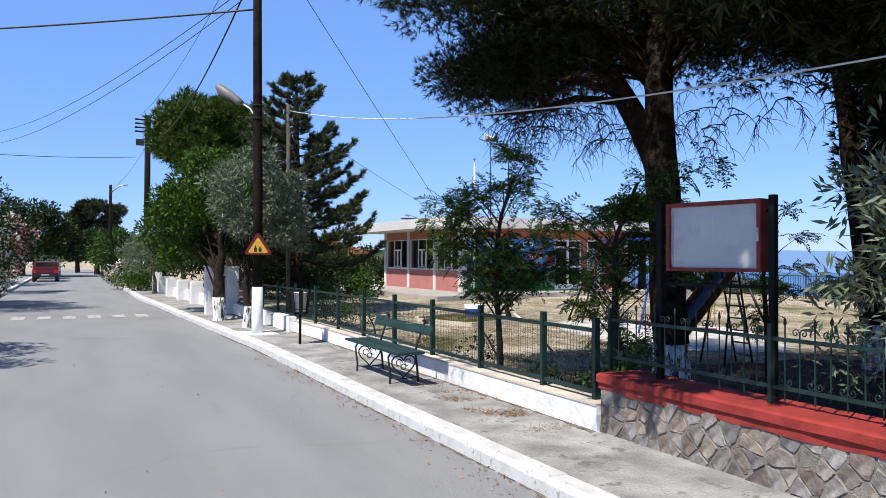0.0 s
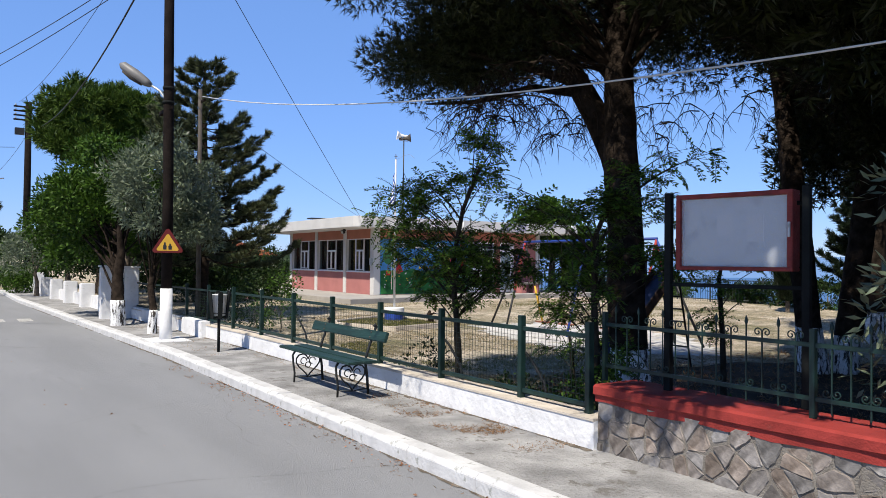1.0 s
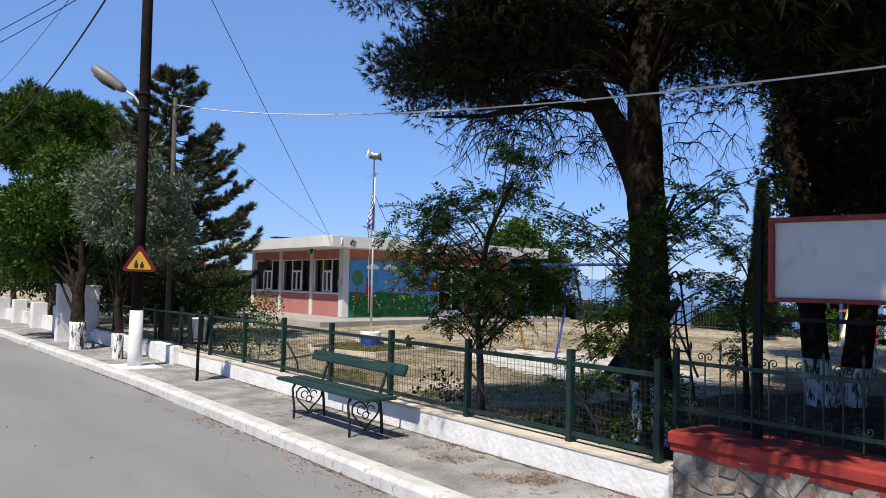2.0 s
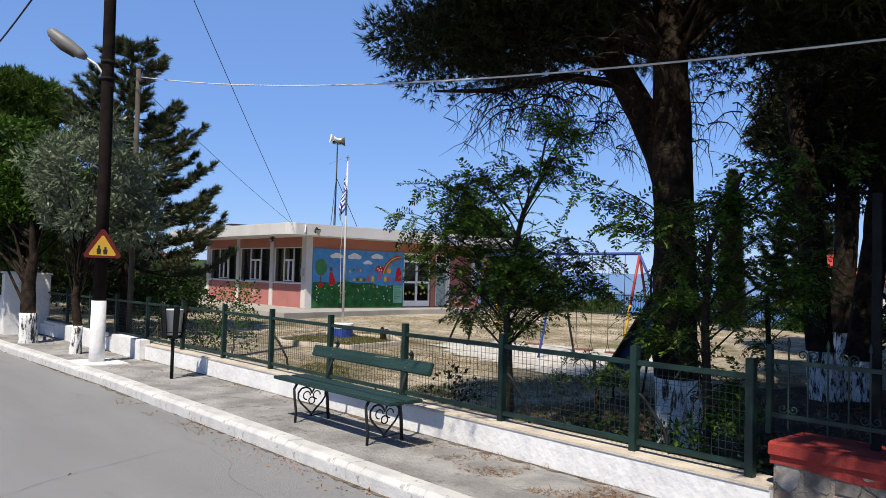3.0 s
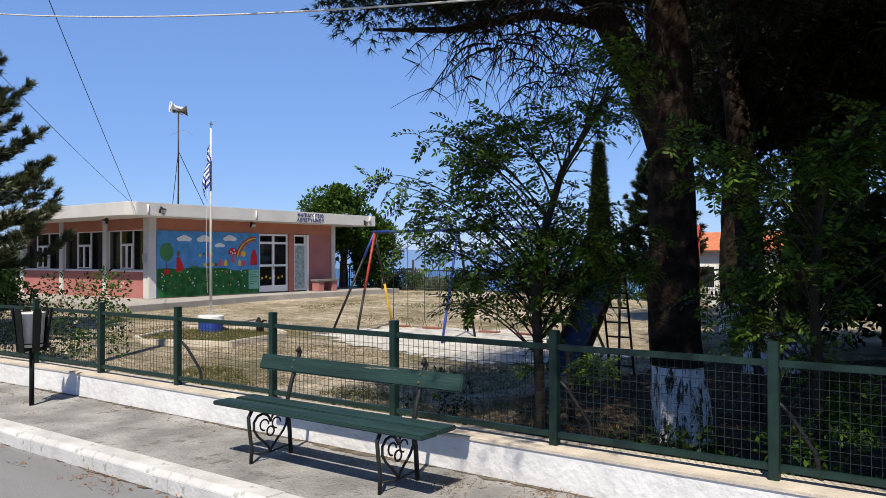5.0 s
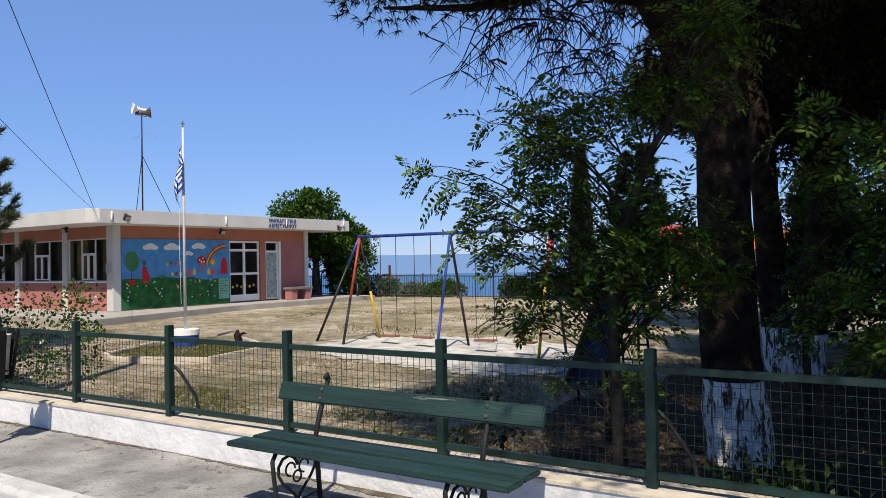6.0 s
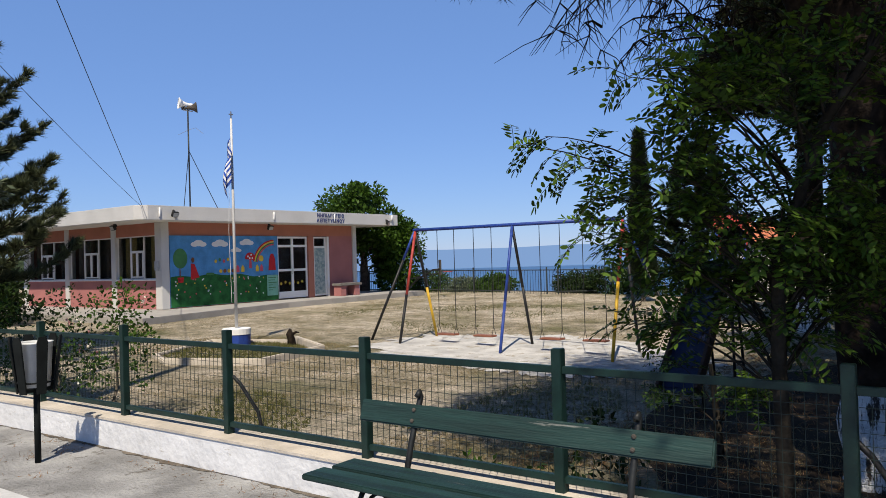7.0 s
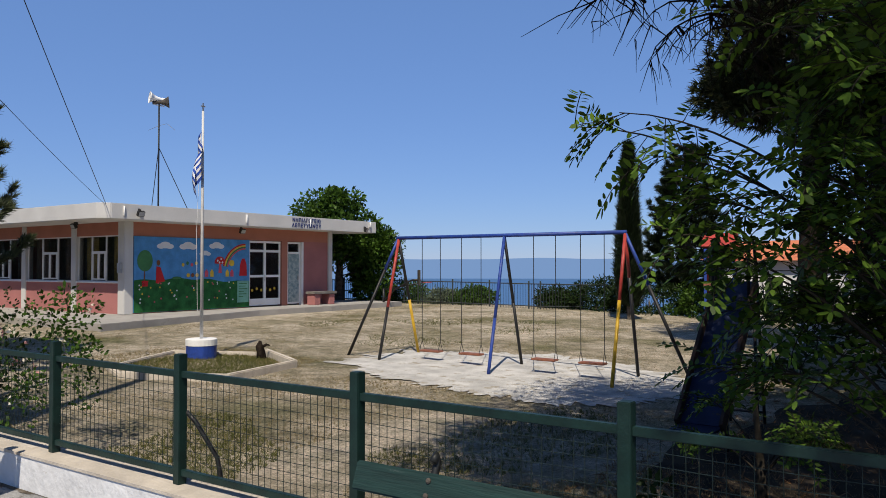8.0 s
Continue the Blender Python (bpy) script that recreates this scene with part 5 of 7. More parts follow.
for y in (1.70, 0.76, -0.80, -1.72):
    st_ = part("seat", Build().box(-0.10, -0.235, 0.205, 0.10, 0.235, 0.24), SEATW, swing, "red-brown seat board", bevel=0.01)
    for s in (-0.22, 0.22):
        ch_ = Build()
        ch_.tube([(0, y + s, 2.45), (0, y + s, 0.42)], 0.0075, 5)
        ch_.tube([(0, y + s, 0.42), (-0.08, y + s, 0.23)], 0.005, 4).tube([(0, y + s, 0.42), (0.08, y + s, 0.23)], 0.005, 4)
        ob = part("chain", ch_, DARKS, st_, "dark steel chain")
    st_.location = (0, y, 0)
    for o in st_.children:
        o.location = (0, -y, 0)
sand = Build()
rng = random.Random(9)
k = 320
for i in range(k):
    a = 2 * math.pi * i / k
    r = 1 + 0.22 * noise.noise((math.cos(a) * 1.7, math.sin(a) * 1.7, 5)) + 0.16 * noise.noise((math.cos(a) * 7, math.sin(a) * 7, 2)) + 0.12 * noise.noise((math.cos(a) * 21, math.sin(a) * 21, 6)) + 0.04 * rng.uniform(-1, 1)
    sand.v.append((SX - 0.15 + 2.55 * r * math.cos(a), 14.6 + 3.3 * r * math.sin(a), yard(0, 14.6 + 3.3 * r * math.sin(a)) + 0.016))
sand.v.append((SX, 14.7, yard(0, 14.7) + 0.03))
sand.f = [(i, (i + 1) % k, k) for i in range(k)]
setting("sand_patch", sand, SAND, "pale worn sand under the swings", category="ground", smooth=True)

# ---- slide ----
slide = thing("slide", "dark blue metal slide with a steep ladder and looped grips", "slide", (11.3, 10.35, -0.27))
lowp, topp = Vector((-0.95, 0, 0.30)), Vector((0.62, 0.02, 1.80))
m = Matrix.Translation(lowp) @ Matrix.Rotation(-math.atan2(topp.z - lowp.z, topp.x - lowp.x), 4, "Y")
L = (topp - lowp).length
SLIDEB = mat("scuffed_navy_steel", (0.008, 0.017, 0.055), 0.62, var=0.3, scale=5, bump=0.1, stain=(0.06, 0.045, 0.04), stain_at=0.6)
SLIDER = mat("rusty_brown_steel", (0.055, 0.030, 0.020), 0.8, var=0.3, scale=6, bump=0.2, stain=(0.10, 0.05, 0.03), stain_at=0.6)
part("chute", Build().box(0, -0.22, 0, L, 0.22, 0.025, m), SLIDEB, slide, "scuffed blue chute")
part("chute_end", Build().box(-0.40, -0.22, 0.285, -0.0, 0.22, 0.31, Matrix.Translation((-0.93, 0, 0))), SLIDEB, slide)
for s in (-0.235, 0.235):
    part("side", Build().box(-0.05, s - 0.02, -0.03, L, s + 0.02, 0.13, m), SLIDER, slide, "rusty brown side rail of the chute", bevel=0.005)
part("edge_strip", Build().box(0.0, -0.252, -0.045, L, -0.215, -0.022, m), YELP, slide, "chipped yellow edge strip")
for s in (-0.21, 0.21):
    part("stile", Build().tube([(1.12, s, -0.05), (0.72, s, 1.80), (0.66, s, 2.12), (0.60, s, 2.27), (0.51, s, 2.34), (0.41, s, 2.31), (0.34, s, 2.20), (0.30, s, 2.00), (0.31, s, 1.58)], 0.020, 7), DARKS, slide, "dark steel ladder stile with curved grip", smooth=True)
    part("prop", Build().tube([(0.55, s, 1.70), (0.25, s * 1.5, -0.05)], 0.02, 7), DARKS, slide, smooth=True)
    part("front_prop", Build().tube([(-0.75, s, 0.42), (-0.70, s, -0.05)], 0.02, 7), DARKS, slide, smooth=True)
for k in range(7):
    t = (k + 0.8) / 7.6
    part("rung", Build().tube([(1.12 - 0.4 * t, -0.21, 1.85 * t - 0.05), (1.12 - 0.4 * t, 0.21, 1.85 * t - 0.05)], 0.016, 7), DARKS, slide, smooth=True)

# ---- sea fence, basketball hoop and things at the yard's far edge ----
FENCEG = mat("grey_green_steel", (0.035, 0.042, 0.042), 0.6, metal=0.0, var=0.2, bump=0.05)
sf = thing("railing_fence", "grey railing of upright bars along the yard's far edge", "fence", (0, 0, 0))
line = [(29.6, 38.0), (29.2, 28.0), (29.2, 22.0), (35.2, 17.0), (36.0, 4.0), (36.0, -8.0)]
bars = Build()
for (xa, ya), (xb, yb) in zip(line, line[1:]):
    n = max(2, int(math.hypot(xb - xa, yb - ya) / 0.13))
    za, zb = yard(xa, ya), yard(xb, yb)
    for up in (0.12, 1.0):
        part("rail", Build().tube([(xa, ya, za + up), (xb, yb, zb + up)], 0.022, 6), FENCEG, sf)
    for k in range(n):
        t = k / n
        x, y, z = xa + (xb - xa) * t, ya + (yb - ya) * t, za + (zb - za) * t
        r = 0.009 if k % 14 else 0.032
        bars.tube([(x, y, z - 0.1), (x, y, z + (1.12 if k % 14 == 0 else 1.0))], r, 4, False)
tagged(part("palisade", bars, FENCEG, sf), kind="stuff")
hoop = thing("basketball_hoop", "rusty basketball hoop on a slanting arm", "hoop", (26.0, 25.6, yard(26, 25.6)))
part("post", Build().tube([(0.25, 1.95, -0.1), (0.25, 1.95, 0.75)], 0.05, 8), DARKS, hoop, smooth=True)
part("arm", Build().tube([(0.25, 1.95, 0.25), (0.15, 1.3, 0.72), (0.0, 0.35, 1.10), (0.0, 0.05, 1.12)], 0.035, 8), DARKS, hoop, smooth=True)
part("lower_arm", Build().tube([(0.25, 1.95, 0.70), (0.0, 0.05, 0.98)], 0.022, 8), DARKS, hoop, smooth=True)
part("backboard", Build().box(-0.42, -0.02, 0.90, 0.42, 0.02, 1.50, Matrix.Rotation(radians(42), 4, "Z")), GREYWOOD, hoop, "weathered grey backboard", bevel=0.01)
part("ring", Build().tube([(0.16 + 0.2 * math.cos(k * math.pi / 7), -0.25 + 0.2 * math.sin(k * math.pi / 7), 1.02) for k in range(15)], 0.012, 5, False), REDS, hoop, smooth=True)

# play tower with a red roof, and houses past the yard
tower = thing("play_tower", "small wooden play tower with a red gabled roof", "play tower", (30.2, 15.35, yard(30.2, 15.35)))
turned = Matrix.Scale(1.18, 4) @ Matrix.Rotation(radians(12), 4, "Z")
for x in (-0.45, 0.45):
    for y in (-0.4, 0.4):
        part("post", Build().box(x - 0.04, y - 0.04, -0.1, x + 0.04, y + 0.04, 2.15, turned), BLUEP if x < 0 else REDS, tower, bevel=0.005)
part("deck", Build().box(-0.5, -0.45, 1.05, 0.5, 0.45, 1.12, turned), SEATW, tower)
for sgn in (-1, 1):
    slope = turned @ Matrix.Translation((0, 0, 2.62)) @ Matrix.Rotation(radians(38 * sgn), 4, "Y")
    part("roof", Build().box(min(0, sgn * 0.66), -0.5, -0.02, max(0, sgn * 0.66), 0.5, 0.015, slope), REDS, tower, "red roof board", bevel=0.005)
for y in (-0.42, 0.42):
    part("rail", Build().box(-0.45, y - 0.02, 1.42, 0.45, y + 0.02, 1.48, turned), REDS, tower, bevel=0.005)
for k in range(5):
    part("slat", Build().box(-0.40 + k * 0.19, -0.44, 1.12, -0.32 + k * 0.19, -0.41, 1.45, turned), DARKS if k % 2 else BLUEP, tower)
m = turned @ Matrix.Translation((-0.45, 0, 1.12)) @ Matrix.Rotation(radians(-43), 4, "Y")
part("chute", Build().box(-1.52, -0.2, -0.02, 0.0, 0.2, 0.01, m), WHITEP, tower, "pale metal chute", bevel=0.004)
for y in (-0.2, 0.2):
    part("chute_side", Build().tube([turned @ Vector(q) for q in ((-0.45, y, 1.15), (-1.0, y, 0.65), (-1.55, y, 0.12), (-1.75, y, -0.02))], 0.028, 6), YELP, tower, "yellow side of the small slide", smooth=True)


def house(x, y, z, w, d, h, roof_h, label):
    ho = thing("house", label, "house", (x, y, z))
    part("wall", Build().box(-w / 2, -d / 2, -1, w / 2, d / 2, h), ROOFW, ho, "white rendered walls")
    part("roof", Build().plate([(-w / 2 - 0.4, h), (w / 2 + 0.4, h), (0, h + roof_h)], d + 0.8, Matrix.Translation((0, -d / 2 - 0.4, 0))), TILE, ho, "terracotta tiled gable roof")
    for k in range(3):
        yy_ = -d / 2 + d * (k + 0.5) / 3
        wn_ = part("window", Build().box(-w / 2 - 0.03, yy_ - 0.45, h - 1.9, -w / 2 + 0.02, yy_ + 0.45, h - 0.7), WHITEP, ho)
        part("pane", Build().box(-w / 2 - 0.045, yy_ - 0.36, h - 1.8, -w / 2 - 0.035, yy_ + 0.36, h - 0.8), CARGLASS, wn_)
    return ho


house(42.0, 15.2, -3.2, 7, 5.6, 5.2, 1.0, "white two-storey house with a terracotta roof behind trees")
house(52.0, 27.0, -9.0, 8, 9, 4.6, 1.6, "white house low on the slope with a tiled roof")
house(14.5, 47.0, -0.2, 5, 5, 2.2, 0.9, "low house with an orange tiled roof among trees")
shed = thing("garden_wall", "low dark hedge wall behind the yard", "wall", (0, 0, 0), kind="structure")
part("wall", Build().box(31.6, -8, -1, 31.9, 13, 0.5), SLABM, shed)

# gate pillars and the whitewashed wall further along the pavement
def pillar(x, y, w, h, label):
    p = thing("gate_pillar", label, "pillar", (x, y, 0.1))
    part("shaft", Build().box(-w / 2, -w / 2, 0, w / 2, w / 2, h), LIME, p, bevel=0.02)
    part("cap", Build().box(-w / 2 - 0.03, -w / 2 - 0.03, h, w / 2 + 0.03, w / 2 + 0.03, h + 0.05), LIME, p, bevel=0.01)


pillar(3.98, 22.1, 0.33, 1.38, "whitewashed gate pillar on the pavement")
pillar(4.58, 22.15, 0.36, 1.36, "whitewashed gate pillar beside the low wall")
gate = thing("iron_gate", "dark iron gate between the pillars", "gate", (4.275, 22.12, 0.10))
gm = Matrix.Rotation(radians(3), 4, "Z")
for z in (0.1, 1.06):
    part("crossbar", Build().box(-0.125, -0.02, z, 0.12, 0.02, z + 0.04, gm), IRON, gate)
for k in range(4):
    part("bar", Build().tube([gm @ Vector((-0.10 + k * 0.065, 0, 0.0)), gm @ Vector((-0.10 + k * 0.065, 0, 1.15))], 0.009, 5), IRON, gate)
setting("wall_far", strip(4.86, 5.06, -0.1, 0.52, axis_steps([(22.35, 46, 14)])), LIME, "whitewashed wall along the far pavement", category="wall")
for k in range(6):
    y = 24.6 + 2.9 * k
    p = thing("wall_pier", "short whitewashed pier of the roadside wall", "pier", (4.80 + lat(y), y, 0.1), "piers of the roadside wall")
    part("shaft", Build().box(-0.2, -0.25, 0, 0.2, 0.25, 0.80 if k < 5 else 0.95), LIME, p, bevel=0.02)

# ---- parked cars ----
def car(x, y, paint_, label):
    c = thing("car", label, "car", (x, y, 0.0), "parked cars")
    prof = [(-1.95, 0.35), (-2.0, 0.62), (-1.92, 0.88), (-1.55, 0.96), (-1.15, 1.40), (0.35, 1.42), (0.95, 0.98), (1.85, 0.82), (2.0, 0.55), (1.95, 0.32)]
    turn_ = Matrix.Rotation(radians(90), 4, "Z") @ Matrix.Translation((0, -0.82, 0))
    part("body", Build().plate(prof, 1.64, turn_), paint_, c, bevel=0.05)
    part("rear_window", Build().box(-0.62, -1.62, 1.0, 0.62, -1.30, 1.34, Matrix.Translation((0, 0.17, 0))), CARGLASS, c, bevel=0.03)
    for s in (-1, 1):
        part("side_window", Build().box(s * 0.80, -1.2, 1.0, s * 0.83, 0.5, 1.33), CARGLASS, c)
        part("tail_light", Build().box(s * 0.66 - 0.12, -2.02, 0.62, s * 0.66 + 0.12, -1.92, 0.86), LAMPG, c, "red tail light", bevel=0.01)
        for wy in (-1.25, 1.25):
            wh = part("wheel", Build().tube([(s * 0.62, wy, 0.29), (s * 0.84, wy, 0.29)], 0.29, 16), BLACK, c, "black tyre", smooth=True)
            part("rim", Build().tube([(s * 0.80, wy, 0.29), (s * 0.85, wy, 0.29)], 0.17, 12), STEEL, wh, smooth=True)
    part("bumper", Build().box(-0.80, -2.08, 0.36, 0.80, -1.95, 0.55), BLACK, c, bevel=0.03)
    part("number_plate", Build().box(-0.25, -2.10, 0.46, 0.25, -2.085, 0.55), PANELW, c)


car(-1.35, 62.0, CARRED, "dark red hatchback parked at the kerb")
car(-1.4, 69.0, CARGREY, "grey car parked behind the red one")
car(-1.45, 77.0, CARGREY, "grey car parked further along the kerb")

# ---- sea and far coast ----
setting("sea", Build().quad((250, -3500, -70), (4850, -3500, -70), (4850, 4200, -70), (250, 4200, -70)), WATER, "calm blue sea below the village", category="sea")
# the haze is put into the coast's colour, a flat blue glow
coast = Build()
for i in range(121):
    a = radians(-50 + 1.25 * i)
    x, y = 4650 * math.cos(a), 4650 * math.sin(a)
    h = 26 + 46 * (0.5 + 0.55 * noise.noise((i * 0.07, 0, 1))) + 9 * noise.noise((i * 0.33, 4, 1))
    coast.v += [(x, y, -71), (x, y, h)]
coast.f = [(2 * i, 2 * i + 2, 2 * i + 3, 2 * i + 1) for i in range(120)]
setting("backdrop", coast, HAZE, "mountains across the water, blue haze painted as an even glow", category="hills", smooth=True)

FOREST = mat("wooded_hillside", (0.030, 0.052, 0.024), 0.95, var=0.4, scale=0.12, fine=0.9, bump=1.0, tint=(0.055, 0.075, 0.040), spec=0.05)
hill = Build()
for i in range(61):
    x = -260 + 8 * i
    hh = 26 * math.exp(-((x + 110) / 75) ** 2) + 7 + 4 * noise.noise((x * 0.03, 1, 0)) + 1.2 * noise.noise((x * 0.2, 2, 0))
    hill.v += [(x, 330, -3), (x, 350, hh * 0.7), (x, 385, hh), (x, 480, -3)]
for i in range(60):
    for k in range(3):
        hill.f.append((4 * i + k, 4 * i + 4 + k, 4 * i + 5 + k, 4 * i + 1 + k))
setting("hillside", hill, FOREST, "dark wooded hill at the end of the road", category="hill", smooth=True)

# ---- trees and plants ----
def clump_points(rng, centres, radii, per, flat=0.6):
    """Points scattered in flattened balls, thicker to the outside, with the way out from each ball."""
    c = np.repeat(centres, per, 0)
    r = np.repeat(radii, per)[:, None]
    d = unit(rng.normal(0, 1, c.shape))
    p = c + d * r * rng.uniform(0.25, 1.0, (len(c), 1)) ** 0.6 * np.array([1, 1, flat])
    return p, d


def limbs(rng, b, spine, targets, base_r, sides=6, droop=0.0, low=0.35):
    """Tapered curved limbs from a trunk's spine to each target."""
    spine = [Vector(p) for p in spine]
    for t in targets:
        t = Vector(t)
        i = rng.uniform(low, 1.0) * (len(spine) - 1)
        a = spine[int(i)].lerp(spine[min(int(i) + 1, len(spine) - 1)], i % 1)
        if a.z > t.z:
            a = min(spine[int(low * len(spine)):], key=lambda p: abs(p.z - (t.z - 0.4 * (t - p).length)))
        mid = a.lerp(t, 0.5) + Vector((rng.normal(0, 0.12), rng.normal(0, 0.12), 0.12 * (t - a).length - droop))
        r = base_r * min(1.0, 0.35 + 0.12 * (t - a).length)
        b.tube([a, a.lerp(mid, 0.55), mid, mid.lerp(t, 0.55), t], [r, r * 0.8, r * 0.6, r * 0.4, r * 0.15], sides, False)


def shell(rng, centre, size, n, lower=-0.3):
    """Clump centres over an umbrella or egg, uneven."""
    d = unit(rng.normal(0, 1, (n * 3, 3)))
    d = d[d[:, 2] > lower][:n]
    return np.array(centre) + d * np.array(size) * rng.uniform(0.62, 1.05, (len(d), 1))


def rough_trunk(b, pts, rad, n=18, seed=0, ridge=0.12):
    """A trunk with ridged bark and a flared foot."""
    k0 = len(b.v)
    pts = [Vector(p) for p in pts]
    fine, fr = [], []
    for i in range(len(pts) - 1):
        m = max(2, int((pts[i + 1] - pts[i]).length / 0.12))
        for j in range(m):
            fine.append(pts[i].lerp(pts[i + 1], j / m))
            fr.append(rad[i] + (rad[i + 1] - rad[i]) * j / m)
    fine.append(pts[-1])
    fr.append(rad[-1])
    for i, p in enumerate(fine):
        for j in range(n):
            a = 2 * math.pi * j / n
            q = Vector((math.cos(a), math.sin(a), 0))
            w = 1 + ridge * noise.noise((q.x * 2.6 + seed, q.y * 2.6, p.z * 0.9)) + ridge * 0.8 * noise.noise((q.x * 7, q.y * 7 + seed, p.z * 3.0))
            b.v.append(tuple(p + q * fr[i] * w))
    for i in range(len(fine) - 1):
        for j in range(n):
            a, c = k0 + i * n + j, k0 + i * n + (j + 1) % n
            b.f.append((a, c, c + n, a + n))
    b.f.append(tuple(k0 + (len(fine) - 1) * n + j for j in range(n)))
    return b


def pine_tree(label, at, height, r0, crown, seed, white=0.0, fork=None, tufts=60, needle=0.17, width=0.024, leaf=PINE, twigs=None, clump_r=(0.55, 0.95), lean=(0, 0), per=9, name="pine_tree"):
    """A stone pine: ridged trunk, limbs, crown of needle tufts. crown: list of (centre, size, clumps, lower)."""
    rng = np.random.default_rng(seed)
    t = thing(name, label, "tree", at)
    top = Vector((lean[0], lean[1], height))
    spine = [Vector((0, 0, 0)).lerp(top, k / 6) + Vector((0.06 * math.sin(k * 1.9 + seed), 0.06 * math.cos(k * 1.3 + seed), 0)) for k in range(7)]
    spine[0] = Vector((0, 0, -0.15))
    rad = [r0 * 1.18, r0 * 0.93, r0 * 0.88, r0 * 0.82, r0 * 0.70, r0 * 0.5, r0 * 0.28]
    if white:
        foot = spine[0].lerp(spine[1], min(1, white / spine[1].z))
        foot.z = white
        part("painted_foot", rough_trunk(Build(), [spine[0], foot], [r0 * 1.08, r0 * 0.88], 36, seed, 0.24), LIMEBARK, t, "limewashed flaking trunk foot", smooth=True)
        spine[0], rad[0] = foot, r0 * 0.92
    cs, rs_ = [], []
    for centre, size, n, lower in crown:
        s = shell(rng, centre, size, n, lower)
        cs.append(s)
        rs_.append(rng.uniform(*clump_r, len(s)))
    cs, rs_ = np.concatenate(cs), np.concatenate(rs_)
    tb_ = rough_trunk(Build(), spine, rad, 16, seed)
    if fork:
        for pts, fr in fork:
            tb_.tube(pts, fr, 10, True)
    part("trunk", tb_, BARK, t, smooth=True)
    lb = Build()
    limbs(rng, lb, spine, cs[::6], r0 * 0.17, low=0.62)
    if twigs:
        # bare hanging twigs under the crown
        for k in range(twigs[0]):
            c = Vector(cs[rng.integers(len(cs))])
            if c.y - 0.5 * c.x < -0.3 and rng.random() < 0.65:
                continue
            c *= min(1.0, 2.7 / max(0.1, math.hypot(c.x, c.y)))
            c = Vector((c.x * 0.82, c.y * 0.82, twigs[1] + rng.uniform(0.0, 0.7)))
            p = [c]
            d = Vector((rng.normal(0, 1), rng.normal(0, 1), 0)).normalized()
            for j in range(5):
                p.append(p[-1] + Vector((d.x * 0.12 + rng.normal(0, 0.04), d.y * 0.12 + rng.normal(0, 0.04), 0.02 - 0.045 * j)))
            lb.tube(p, [0.013, 0.011, 0.009, 0.007, 0.005, 0.003], 4, False)
            for j in range(1, 6):
                q = p[j]
                for s in range(2):
                    e = q + Vector((rng.normal(0, 0.13), rng.normal(0, 0.13), -rng.uniform(0.08, 0.34)))
                    lb.tube([q, q.lerp(e, 0.5) + Vector((0.02, 0, 0.03)), e], [0.006, 0.004, 0.002], 3, False)
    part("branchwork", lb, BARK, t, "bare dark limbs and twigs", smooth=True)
    p, d = clump_points(rng, cs, rs_, tufts)
    part("crown", quick_mesh("crown", needles(rng, p, d + np.array([0, 0, 0.35]), per, needle, width, 0.55), 3, leaf), None, t, "dense dark green needle tufts")
    return t


def leafy_tree(name, label, at, height, r0, crown, seed, leaf, per=120, size=(0.07, 0.03), white=0.0, bark=BARKG, clump_r=(0.3, 0.6), flat=0.85, flowers=None, lean=(0, 0), category="tree", droop=0.0):
    """A broadleaved tree or bush: trunk, limbs to every clump, many small leaves."""
    rng = np.random.default_rng(seed)
    t = thing(name, label, category, at)
    top = Vector((lean[0], lean[1], height))
    spine = [Vector((0, 0, 0)).lerp(top, k / 4) + Vector((0.05 * math.sin(k * 2.1 + seed), 0.05 * math.cos(k * 1.7 + seed), 0)) for k in range(5)]
    spine[0] = Vector((0, 0, -0.1))
    rad = [r0 * 1.2, r0, r0 * 0.85, r0 * 0.6, r0 * 0.3]
    if white:
        f = min(1, white / max(spine[1].z, 0.01))
        foot = spine[0].lerp(spine[1], f)
        part("painted_foot", rough_trunk(Build(), [spine[0], foot], [r0 * 1.25, r0 * 1.05], 14, seed), LIMEBARK, t, "limewashed trunk foot", smooth=True)
        spine[0], rad[0] = foot, r0
    part("trunk", rough_trunk(Build(), spine, rad, 10, seed), bark, t, smooth=True)
    cs, rs_ = [], []
    for centre, sz, n, lower in crown:
        s = shell(rng, centre, sz, n, lower)
        cs.append(s)
        rs_.append(rng.uniform(*clump_r, len(s)))
    cs, rs_ = np.concatenate(cs), np.concatenate(rs_)
    lb = Build()
    limbs(rng, lb, spine, cs[::4], max(r0 * 0.30, 0.008), 5)
    part("branchwork", lb, bark, t, smooth=True)
    p, d = clump_points(rng, cs, rs_, per, flat)
    aim = d + rng.normal(0, 0.5, d.shape) + np.array([0, 0, 0.15 - droop])
    part("crown", quick_mesh("crown", leaves(rng, p, aim, size[0], size[1]), 4, leaf), None, t, "many small leaves")
    if flowers:
        m, n, fs = flowers
        k = rng.integers(0, len(p), n)
        q = np.repeat(p[k] + d[k] * 0.08, 5, 0) + rng.normal(0, fs * 0.35, (n * 5, 3))
        part("blossom", quick_mesh("flowers", leaves(rng, q, rng.normal(0, 1, q.shape), fs, fs * 0.8), 4, m), None, t, "clusters of blossom")
    return t


